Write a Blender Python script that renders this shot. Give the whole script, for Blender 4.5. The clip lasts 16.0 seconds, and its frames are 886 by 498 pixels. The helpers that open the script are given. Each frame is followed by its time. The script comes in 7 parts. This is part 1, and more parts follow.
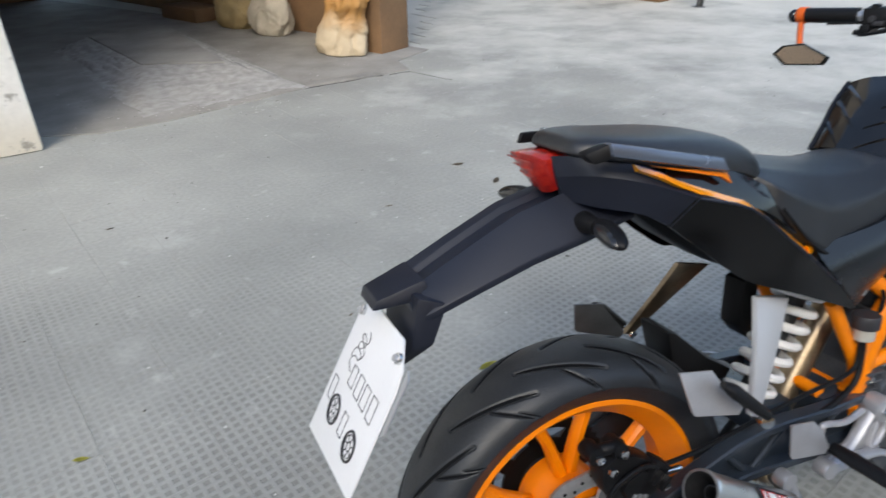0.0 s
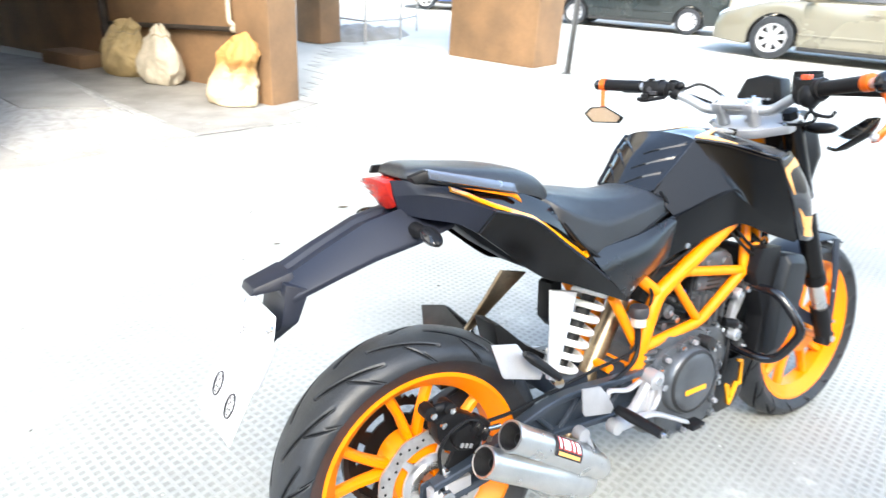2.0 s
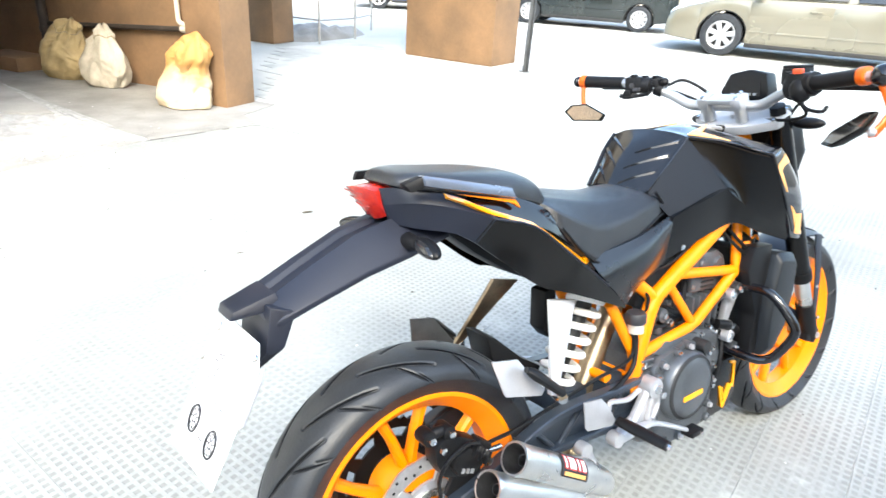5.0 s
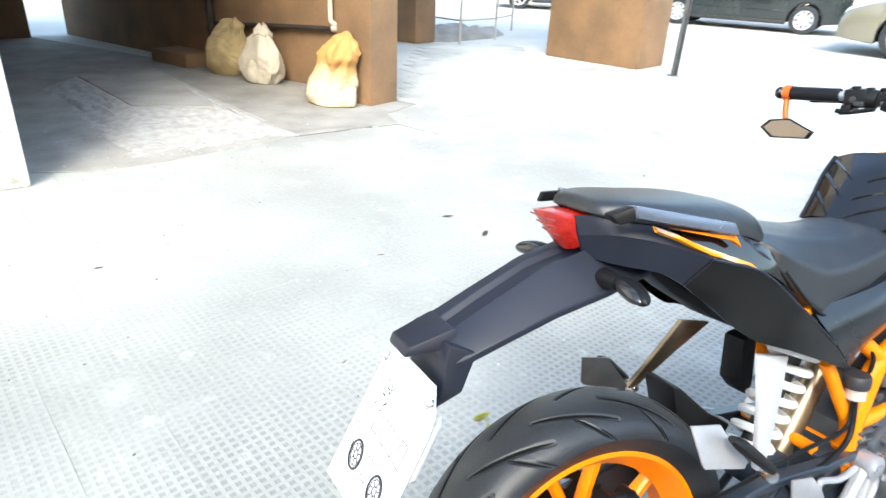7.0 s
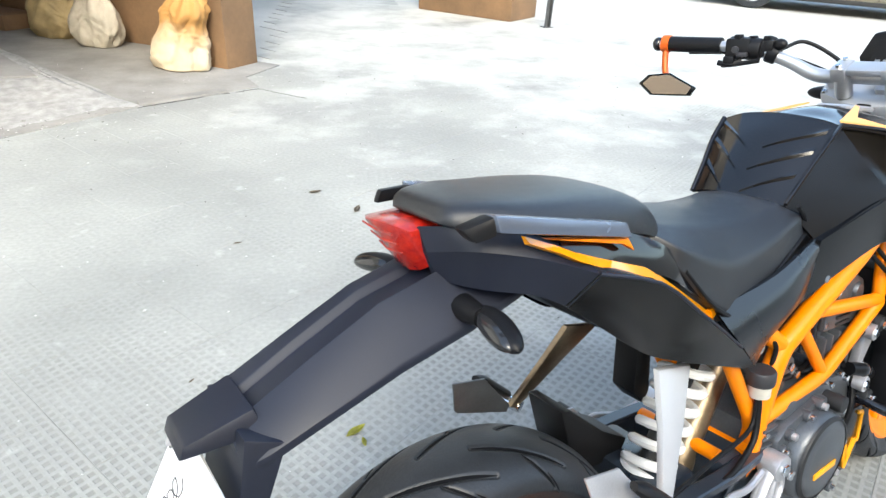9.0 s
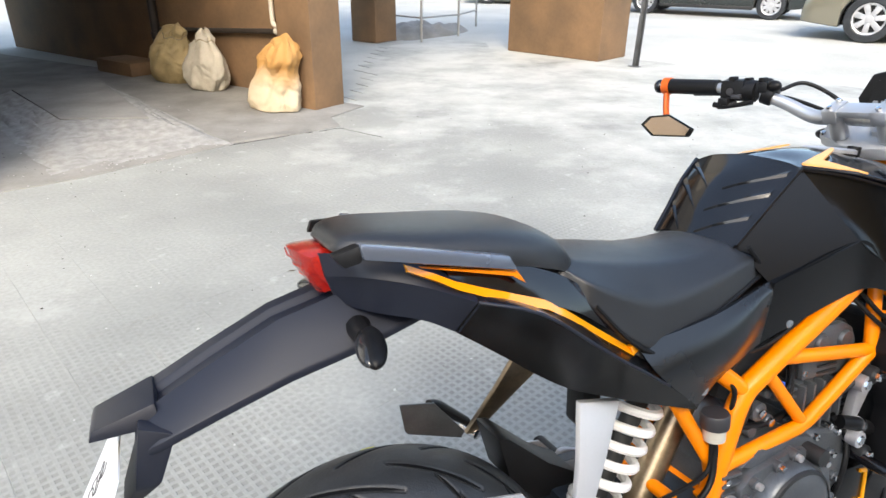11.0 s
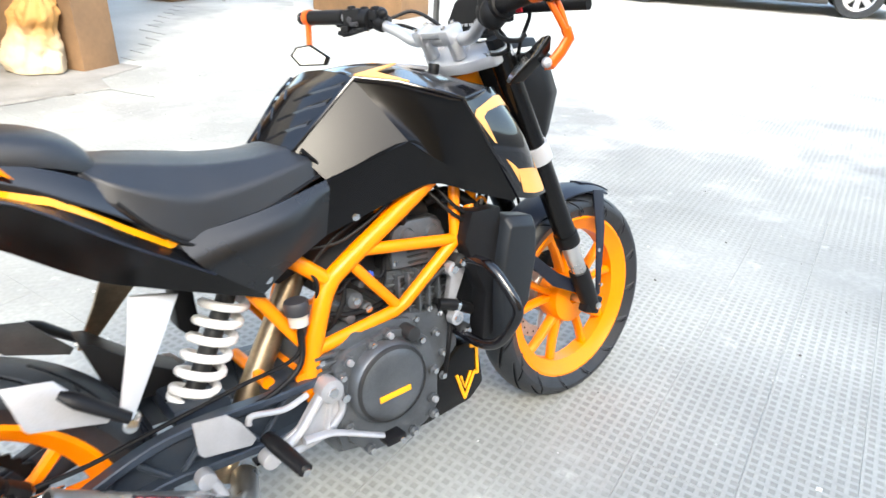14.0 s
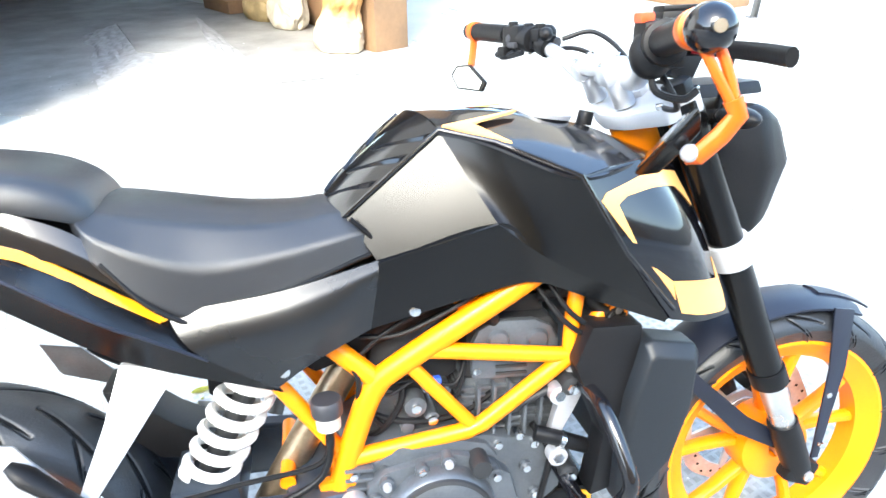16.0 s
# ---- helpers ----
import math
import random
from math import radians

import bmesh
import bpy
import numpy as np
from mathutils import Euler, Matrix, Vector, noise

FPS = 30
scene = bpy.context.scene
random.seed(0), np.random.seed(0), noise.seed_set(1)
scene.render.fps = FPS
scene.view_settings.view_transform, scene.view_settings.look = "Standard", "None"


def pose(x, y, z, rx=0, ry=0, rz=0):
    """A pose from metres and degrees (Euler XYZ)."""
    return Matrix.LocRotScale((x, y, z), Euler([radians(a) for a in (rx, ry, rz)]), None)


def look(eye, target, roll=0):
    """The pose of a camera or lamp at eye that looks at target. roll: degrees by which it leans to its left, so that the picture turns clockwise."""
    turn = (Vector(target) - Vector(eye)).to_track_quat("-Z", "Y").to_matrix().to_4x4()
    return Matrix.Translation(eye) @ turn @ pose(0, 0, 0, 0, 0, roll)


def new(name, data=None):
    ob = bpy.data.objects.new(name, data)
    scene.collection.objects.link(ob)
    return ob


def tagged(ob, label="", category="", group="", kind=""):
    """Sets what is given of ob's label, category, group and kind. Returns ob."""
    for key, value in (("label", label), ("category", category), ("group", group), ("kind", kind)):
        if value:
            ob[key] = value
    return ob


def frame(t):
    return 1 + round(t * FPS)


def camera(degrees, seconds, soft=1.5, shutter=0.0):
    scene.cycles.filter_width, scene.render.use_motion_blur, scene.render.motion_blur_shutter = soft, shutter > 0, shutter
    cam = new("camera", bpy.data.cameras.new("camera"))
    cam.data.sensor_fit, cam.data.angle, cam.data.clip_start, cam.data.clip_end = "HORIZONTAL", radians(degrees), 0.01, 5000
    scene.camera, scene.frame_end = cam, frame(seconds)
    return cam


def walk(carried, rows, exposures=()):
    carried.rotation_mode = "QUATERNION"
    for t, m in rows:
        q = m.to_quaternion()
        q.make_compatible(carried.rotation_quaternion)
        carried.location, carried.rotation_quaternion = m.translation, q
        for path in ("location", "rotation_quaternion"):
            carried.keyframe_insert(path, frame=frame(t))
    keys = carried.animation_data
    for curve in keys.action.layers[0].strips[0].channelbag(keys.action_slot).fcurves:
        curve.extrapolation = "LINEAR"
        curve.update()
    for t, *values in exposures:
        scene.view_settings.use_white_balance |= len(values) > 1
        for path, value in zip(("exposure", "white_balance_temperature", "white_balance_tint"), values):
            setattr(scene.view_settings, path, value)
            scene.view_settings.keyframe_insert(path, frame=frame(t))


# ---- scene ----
cam = camera(69.5, 16.0, soft=1.45, shutter=0.45)
PATH = [
    (0, (0.211, 0.181, 1.245), (0.105, 1.924, 0.271), -0.7),
    (0.5, (0.234, 0.126, 1.264), (0.284, 1.908, 0.357), 1.6),
    (1, (0.331, 0.022, 1.27), (0.364, 1.834, 0.423), 0.7),
    (1.5, (0.355, -0.065, 1.282), (0.377, 1.741, 0.423), 1.8),
    (2, (0.283, -0.107, 1.299), (0.497, 1.704, 0.479), 3.3),
    (2.5, (0.209, -0.136, 1.291), (0.673, 1.626, 0.464), 4.7),
    (3, (0.233, -0.125, 1.289), (0.753, 1.625, 0.471), 4.1),
    (5.5, (0.226, 0.055, 1.267), (0.466, 1.864, 0.447), 4.2),
    (6, (0.114, 0.113, 1.249), (0.256, 1.921, 0.406), 5.3),
    (6.5, (0.087, 0.119, 1.251), (0.193, 1.931, 0.411), 4.7),
    (7, (0.132, 0.141, 1.263), (0.107, 1.96, 0.431), 2.5),
    (7.5, (0.269, 0.225, 1.254), (0.094, 2.012, 0.372), -0.2),
    (8, (0.359, 0.281, 1.259), (0.24, 2.068, 0.369), -1.3),
    (8.5, (0.333, 0.34, 1.247), (0.4, 2.123, 0.344), 0.7),
    (9, (0.231, 0.411, 1.223), (0.54, 2.154, 0.291), 3.0),
    (11.5, (0.486, 0.244, 1.256), (0.453, 2.065, 0.431), 0.3),
    (12, (0.385, 0.125, 1.243), (0.46, 1.921, 0.367), 2.8),
    (12.5, (0.378, 0.055, 1.25), (0.589, 1.847, 0.387), 2.4),
    (13, (0.545, 0.02, 1.221), (0.861, 1.78, 0.326), 2.0),
    (13.5, (0.787, 0.011, 1.229), (1.198, 1.781, 0.396), 3.3),
    (14, (0.914, 0.138, 1.209), (1.356, 1.859, 0.291), 2.3),
    (14.5, (1.003, 0.299, 1.21), (1.436, 1.984, 0.225), 1.4),
    (15, (1.134, 0.405, 1.211), (1.074, 2.137, 0.213), 0.5),
    (15.5, (1.19, 0.475, 1.224), (0.799, 2.161, 0.223), 0.8),
    (16, (1.233, 0.508, 1.227), (0.825, 2.206, 0.251), -0.2),
]
EXPOSURES = [(0, 1.24, 6940, 7), (0.5, 1.76, 7170, 7), (1, 2.28, 7220, 6), (1.5, 2.78, 7070, 5), (2, 2.93, 7070, 5), (3, 2.67, 6990, 4), (5.5, 2.89, 7070, 4), (6.5, 2.69, 6870, 3), (7, 2.63, 6950, 3), (7.5, 2.33, 6970, 4), (8, 2.38, 7120, 4), (8.5, 2.38, 7120, 4), (9, 2.26, 7120, 4), (11.5, 1.85, 7370, 8), (12, 1.68, 7270, 8), (12.5, 2.31, 7370, 7), (13, 2.48, 7290, 7), (13.5, 2.63, 7320, 6), (14.5, 2.60, 7220, 6), (15, 2.63, 6900, 4), (15.5, 3.15, 6720, 3), (16, 3.51, 6620, 3)]
walk(cam, [(t, look(eye, target, roll)) for t, eye, target, roll in PATH], EXPOSURES)

# ---------------------------------------------------------------- light
world = bpy.data.worlds.new("world")
scene.world = world
world.use_nodes = True
wn = world.node_tree.nodes
sky = wn.new("ShaderNodeTexSky")
sky.sky_type, sky.sun_disc = "NISHITA", False
sky.sun_elevation, sky.sun_rotation = radians(42), radians(182)
sky.air_density, sky.dust_density = 1.0, 1.6
world.node_tree.links.new(sky.outputs[0], wn["Background"].inputs[0])
wn["Background"].inputs[1].default_value = 0.15
sun = new("sun", bpy.data.lights.new("sun", "SUN"))
sun.data.energy, sun.data.angle, sun.data.color = 0.9, radians(28), (1.0, 0.98, 0.945)
sun.matrix_world = look((-0.2, -6.2, 5.5), (0, 0, 0))


# ---------------------------------------------------------------- materials
def material(name, colour, rough=0.5, metal=0.0, vary=0.15, scale=6.0, fine=120.0, bump=0.0, second=None, coat=0.0, piece=0.0, spec=0.5):
    """Principled surface with coarse stains, fine grain, uneven gloss and a little relief."""
    m = bpy.data.materials.new(name)
    m.use_nodes = True
    n, k = m.node_tree.nodes, m.node_tree.links.new
    b = n["Principled BSDF"]
    co = n.new("ShaderNodeTexCoord")
    big, small = n.new("ShaderNodeTexNoise"), n.new("ShaderNodeTexNoise")
    big.inputs["Scale"].default_value, big.inputs["Detail"].default_value = scale, 5
    small.inputs["Scale"].default_value, small.inputs["Detail"].default_value = fine, 3
    k(co.outputs["Object"], big.inputs["Vector"]), k(co.outputs["Object"], small.inputs["Vector"])
    mix = n.new("ShaderNodeMix")
    mix.data_type = "RGBA"
    dark = second or [c * (1 - vary) for c in colour]
    light = colour if second else [min(1, c * (1 + vary * 0.6)) for c in colour]
    mix.inputs["A"].default_value, mix.inputs["B"].default_value = (*dark, 1), (*light, 1)
    ramp = n.new("ShaderNodeMapRange")
    ramp.inputs["From Min"].default_value, ramp.inputs["From Max"].default_value = 0.32, 0.68
    k(big.outputs["Fac"], ramp.inputs["Value"]), k(ramp.outputs["Result"], mix.inputs["Factor"])
    grain = n.new("ShaderNodeMix")
    grain.data_type, grain.blend_type = "RGBA", "MULTIPLY"
    grain.inputs["Factor"].default_value = min(1.0, vary * 1.2)
    k(mix.outputs["Result"], grain.inputs["A"]), k(small.outputs["Fac"], grain.inputs["B"])
    out = grain.outputs["Result"]
    if piece:
        info, hsv = n.new("ShaderNodeObjectInfo"), n.new("ShaderNodeHueSaturation")
        span = n.new("ShaderNodeMapRange")
        span.inputs["To Min"].default_value, span.inputs["To Max"].default_value = 1 - piece, 1 + piece
        k(info.outputs["Random"], span.inputs["Value"]), k(span.outputs["Result"], hsv.inputs["Value"])
        k(out, hsv.inputs["Color"])
        out = hsv.outputs["Color"]
    k(out, b.inputs["Base Color"])
    gloss = n.new("ShaderNodeMapRange")
    gloss.inputs["To Min"].default_value, gloss.inputs["To Max"].default_value = max(0.02, rough - 0.08), min(1, rough + 0.1)
    k(big.outputs["Fac"], gloss.inputs["Value"]), k(gloss.outputs["Result"], b.inputs["Roughness"])
    b.inputs["Metallic"].default_value = metal
    b.inputs["Specular IOR Level"].default_value = spec
    b.inputs["Coat Weight"].default_value = coat
    b.inputs["Coat Roughness"].default_value = 0.06
    if bump:
        bp = n.new("ShaderNodeBump")
        bp.inputs["Strength"].default_value, bp.inputs["Distance"].default_value = min(1, bump), 0.002
        k(small.outputs["Fac"], bp.inputs["Height"]), k(bp.outputs["Normal"], b.inputs["Normal"])
    return m


ORANGE = material("orange_powder_coat", (0.93, 0.24, 0.003), 0.38, vary=0.08, coat=0.12, spec=0.3)
BAR_ORANGE = material("orange_anodised", (0.72, 0.115, 0.006), 0.34, 0.15, vary=0.08)
ORANGE_TRIM = material("orange_trim_foil", (0.97, 0.40, 0.012), 0.4, vary=0.06)
STRIPE = material("glossy_orange_stripe", (0.97, 0.36, 0.010), 0.22, vary=0.05, coat=0.9)
YELLOW_FOIL = material("pale_amber_foil", (0.85, 0.41, 0.12), 0.35, vary=0.08)
MATT_BLACK = material("matt_black_paint", (0.004, 0.0037, 0.0037), 0.2, vary=0.25, scale=3, fine=400, spec=0.3)
SATIN_BLACK = material("satin_black_plastic", (0.006, 0.0065, 0.008), 0.27, vary=0.2, scale=5, fine=500, spec=0.62)
GLOSS_BLACK = material("gloss_black_paint", (0.006, 0.006, 0.008), 0.08, vary=0.2, coat=0.2)
PLASTIC = material("dark_grey_plastic", (0.009, 0.0118, 0.023), 0.47, vary=0.2, scale=8, fine=600, bump=0.03, spec=0.42)
PLASTIC_BLUE = material("slate_lacquer", (0.17, 0.20, 0.26), 0.24, 0.6, vary=0.12, fine=500)
BLACK = material("black_plastic", (0.008, 0.008, 0.009), 0.45, vary=0.3, fine=300, bump=0.1, spec=0.22)
VINYL = material("seat_vinyl", (0.015, 0.016, 0.019), 0.34, vary=0.15, scale=10, fine=900, bump=0.3, spec=0.6)
RUBBER = material("tyre_rubber", (0.015, 0.0175, 0.022), 0.46, vary=0.3, scale=14, fine=250, bump=0.25, second=(0.027, 0.031, 0.037), spec=0.5)
ALU = material("cast_aluminium", (0.56, 0.56, 0.58), 0.42, 0.65, vary=0.15, scale=15, fine=400, bump=0.15)
SILVER = material("silver_anodised", (0.50, 0.51, 0.53), 0.32, 0.65, vary=0.1, fine=500)
PALE_SILVER = material("pale_silver_paint", (0.50, 0.51, 0.53), 0.36, 0.3, vary=0.08, fine=500)
STEEL = material("brushed_steel", (0.74, 0.73, 0.71), 0.28, 0.95, vary=0.12, scale=14, fine=300)
BRONZE = material("heat_tinted_steel", (0.47, 0.37, 0.25), 0.32, 0.9, vary=0.35, scale=12, second=(0.27, 0.21, 0.15))
WHITE_COAT = material("white_powder_coat", (0.78, 0.77, 0.75), 0.4, vary=0.06)
ENGINE = material("engine_grey", (0.11, 0.121, 0.135), 0.36, 0.45, vary=0.25, scale=14, fine=250, bump=0.15)
ENGINE_DARK = material("engine_black", (0.02, 0.021, 0.023), 0.55, 0.1, vary=0.3, scale=14, fine=250, bump=0.2)
SWING = material("swingarm_lacquer", (0.030, 0.040, 0.056), 0.3, 0.1, vary=0.2, scale=10, spec=0.5)
DISC = material("brake_disc_steel", (0.62, 0.60, 0.58), 0.36, 0.85, vary=0.2, scale=30)
WHITE = material("plate_white", (0.8, 0.8, 0.8), 0.45, vary=0.04)
INK = material("black_ink", (0.015, 0.015, 0.02), 0.6, vary=0.1)
RED = material("red_ink", (0.6, 0.04, 0.03), 0.5, vary=0.1)
SLATE_COVER = material("slate_cover_plastic", (0.014, 0.0165, 0.02), 0.42, vary=0.15, fine=400, bump=0.15, spec=0.3)
LENS_CLEAR = material("smoked_lens", (0.02, 0.02, 0.021), 0.18, vary=0.2, coat=0.25)
MIRROR = material("mirror_glass", (0.9, 0.88, 0.85), 0.03, 1.0, vary=0.02)
# steel in a darker tone for the inside of the silencers
INNER_STEEL = material("dark_inner_steel", (0.10, 0.10, 0.105), 0.35, 0.8, vary=0.3, scale=20)
CHROME = material("bolt_chrome", (0.75, 0.75, 0.75), 0.2, 1.0, vary=0.1)
CAP_GREY = material("ribbed_cap_plastic", (0.03, 0.03, 0.035), 0.5, vary=0.2)

TAIL_RED = material("tail_lens_red", (0.55, 0.022, 0.008), 0.2, vary=0.3, scale=70, fine=260, bump=1.0, coat=0.4, second=(0.3, 0.004, 0.004))


# ---------------------------------------------------------------- mesh helpers
def link(name, me, mat, parent, label=""):
    if mat:
        me.materials.append(mat)
    ob = new(name, me)
    if parent:
        ob.parent = parent
    if label:
        ob["label"] = label
    return ob


def part(name, bm, mat, parent, label="", sharp=38):
    """One bmesh as one mesh object under a thing or a part."""
    bmesh.ops.recalc_face_normals(bm, faces=bm.faces)
    me = bpy.data.meshes.new(name)
    bm.to_mesh(me)
    bm.free()
    me.shade_smooth()
    me.set_sharp_from_angle(angle=radians(sharp))
    return link(name, me, mat, parent, label)


def thing(name, m, label, category, group="", kind=""):
    ob = new(name)
    ob.matrix_world = m
    return tagged(ob, label, category, group, kind)


def loft(rings, caps=True, bm=None, closed=True):
    bm = bm or bmesh.new()
    vs = [[bm.verts.new(p) for p in r] for r in rings]
    n = len(vs[0])
    for a, b in zip(vs, vs[1:]):
        for i in range(n if closed else n - 1):
            j = (i + 1) % n
            try:
                bm.faces.new((a[i], a[j], b[j], b[i]))
            except ValueError:
                pass
    if caps and closed:
        bm.faces.new(vs[0][::-1]), bm.faces.new(vs[-1])
    return bm


def spline(pts, n=6, closed=False):
    """Catmull-Rom through the points."""
    p = [Vector(q) for q in pts]
    if len(p) < 3:
        return p
    out, m = [], len(p)
    for i in range(m if closed else m - 1):
        a, b = p[i], p[(i + 1) % m]
        z = p[i - 1] if (i or closed) else a + (a - b)
        c = p[(i + 2) % m] if (i + 2 < m or closed) else b + (b - a)
        for s in range(n):
            t = s / n
            out.append(0.5 * (2 * a + (b - z) * t + (2 * z - 5 * a + 4 * b - c) * t * t + (3 * a - z - 3 * b + c) * t**3))
    if not closed:
        out.append(p[-1])
    return out


def tube(pts, r, seg=12, smooth=0, bm=None, flat=1.0, up=(0, 0, 1), closed=False):
    """A round (or flattened) bar along points; r may be a list."""
    p = spline(pts, smooth, closed) if smooth else [Vector(q) for q in pts]
    m = len(p)
    rr = r if isinstance(r, (list, tuple)) else [r, r]
    rings, side = [], None
    for i in range(m):
        d = (p[(i + 1) % m] - p[i - 1]) if closed else (p[min(i + 1, m - 1)] - p[max(i - 1, 0)])
        d.normalize()
        if side is None:
            side = d.cross(Vector(up))
            if side.length < 0.05:
                side = d.cross(Vector((1, 0, 0)))
        side = (side - d * side.dot(d)).normalized()
        up2 = side.cross(d)
        f = i / (m - 1) * (len(rr) - 1)
        j = min(int(f), len(rr) - 2)
        rad = rr[j] + (rr[j + 1] - rr[j]) * (f - j)
        rings.append([p[i] + rad * (math.cos(a) * side + flat * math.sin(a) * up2) for a in (2 * math.pi * s / seg for s in range(seg))])
    if closed:
        rings.append(rings[0])
    return loft(rings, not closed, bm)


def soften(bm, width, seg=2, angle=30):
    bmesh.ops.remove_doubles(bm, verts=bm.verts, dist=1e-5)
    bmesh.ops.recalc_face_normals(bm, faces=bm.faces)
    es = [e for e in bm.edges if len(e.link_faces) == 2 and e.calc_face_angle(0) > radians(angle)]
    bmesh.ops.bevel(bm, geom=es, offset=width, segments=seg, affect="EDGES", profile=0.6, clamp_overlap=True)
    return bm


def box(cx, cy, cz, sx, sy, sz, bevel=0.0, rot=(0, 0, 0), bm=None):
    b = bmesh.new()
    bmesh.ops.create_cube(b, size=1, matrix=Matrix.Diagonal((sx, sy, sz, 1)))
    if bevel:
        soften(b, bevel)
    bmesh.ops.transform(b, matrix=pose(cx, cy, cz, *rot), verts=b.verts)
    return join(bm, b)


def join(bm, b):
    if bm is None:
        return b
    me = bpy.data.meshes.new("tmp")
    b.to_mesh(me)
    b.free()
    bm.from_mesh(me)
    bpy.data.meshes.remove(me)
    return bm


def prism(poly, y0, y1, bevel=0.0, bm=None):
    """A polygon in the x-z plane, given thickness along y."""
    b = loft([[(x, y0, z) for x, z in poly], [(x, y1, z) for x, z in poly]])
    if bevel:
        soften(b, bevel)
    return join(bm, b)


def plate(pts, off, bevel=0.0, bm=None):
    """A polygon in space, given thickness along the vector off."""
    o = Vector(off)
    b = loft([[Vector(p) for p in pts], [Vector(p) + o for p in pts]])
    if bevel:
        soften(b, bevel)
    return join(bm, b)


def revolve(profile, centre, seg=64, axis="y", a0=0.0, a1=360.0, bm=None, ripple=None):
    """A profile of (radius, along the axis), closed on itself, turned about the axis."""
    full = abs(a1 - a0) >= 360
    rings = []
    for i in range(seg if full else seg + 1):
        a = radians(a0 + (a1 - a0) * i / seg)
        c, s = math.cos(a), math.sin(a)
        ring = []
        for r, h in profile:
            r = r + (ripple(a, r) if ripple else 0)
            v = {"y": (r * c, h, r * s), "x": (h, r * c, r * s), "z": (r * c, r * s, h)}[axis]
            ring.append(Vector(centre) + Vector(v))
        rings.append(ring)
    if full:
        rings.append(rings[0])
    b = loft(rings, not full)
    if full:
        bmesh.ops.remove_doubles(b, verts=b.verts, dist=1e-6)
    return join(bm, b)


def cyl(a, b, r, seg=20, bevel=0.0, r2=None, bm=None):
    q = tube([a, b], [r, r2 if r2 is not None else r], seg)
    if bevel:
        soften(q, bevel)
    return join(bm, q)


def patch(rows, nu=5, nv=6, thick=0.004, out=(0, -1, 0), bulge=0.0, bm=None):
    """A smooth sheet through rows of points, with thickness. bulge pushes its middle along out."""
    rows = [spline(r, nu) if len(r) > 2 else [Vector(r[0]).lerp(Vector(r[1]), i / nu) for i in range(nu + 1)] for r in rows]
    cols = []
    for i in range(len(rows[0])):
        line = [r[i] for r in rows]
        line = spline(line, nv) if len(line) > 2 else [line[0].lerp(line[1], j / nv) for j in range(nv + 1)]
        cols.append(line)
    m, n = len(cols), len(cols[0])
    o = Vector(out).normalized()
    for i in range(m):
        for j in range(n):
            u, v = i / (m - 1), j / (n - 1)
            cols[i][j] = cols[i][j] + o * bulge * (16 * u * (1 - u) * v * (1 - v))
    b = bmesh.new()
    grid = [[b.verts.new(p) for p in c] for c in cols]
    for i in range(m - 1):
        for j in range(n - 1):
            b.faces.new((grid[i][j], grid[i + 1][j], grid[i + 1][j + 1], grid[i][j + 1]))
    back = [[b.verts.new(v.co - o * thick) for v in c] for c in grid]
    for i in range(m - 1):
        for j in range(n - 1):
            b.faces.new((back[i][j], back[i][j + 1], back[i + 1][j + 1], back[i + 1][j]))
    for i in range(m - 1):
        b.faces.new((grid[i][0], back[i][0], back[i + 1][0], grid[i + 1][0]))
        b.faces.new((grid[i][-1], grid[i + 1][-1], back[i + 1][-1], back[i][-1]))
    for j in range(n - 1):
        b.faces.new((grid[0][j], grid[0][j + 1], back[0][j + 1], back[0][j]))
        b.faces.new((grid[-1][j], back[-1][j], back[-1][j + 1], grid[-1][j + 1]))
    return join(bm, b), cols


def ball(c, size, seg=16, bm=None, rot=(0, 0, 0)):
    b = bmesh.new()
    bmesh.ops.create_uvsphere(b, u_segments=seg, v_segments=seg // 2 + 2, radius=0.5, matrix=pose(*c, *rot) @ Matrix.Diagonal((*size, 1)))
    return join(bm, b)


def bolt(c, d, r, parent, mat=None, h=0.006):
    a = Vector(c)
    b = a + Vector(d).normalized() * h
    bm = cyl(a, b, r, 6, 0.0006)
    return part("bolt", bm, mat or CHROME, parent)


def flip(pts):
    return [(x, -y, z) for x, y, z in pts]

# ---------------------------------------------------------------- the courtyard and the building
def weathered(name, colour, second, rough=0.85, scale=1.2, fine=60, bump=0.5, speckle=0.0, piece=0.0):
    m = material(name, colour, rough, 0, 0.2, scale, fine, bump, second, piece=piece)
    return m


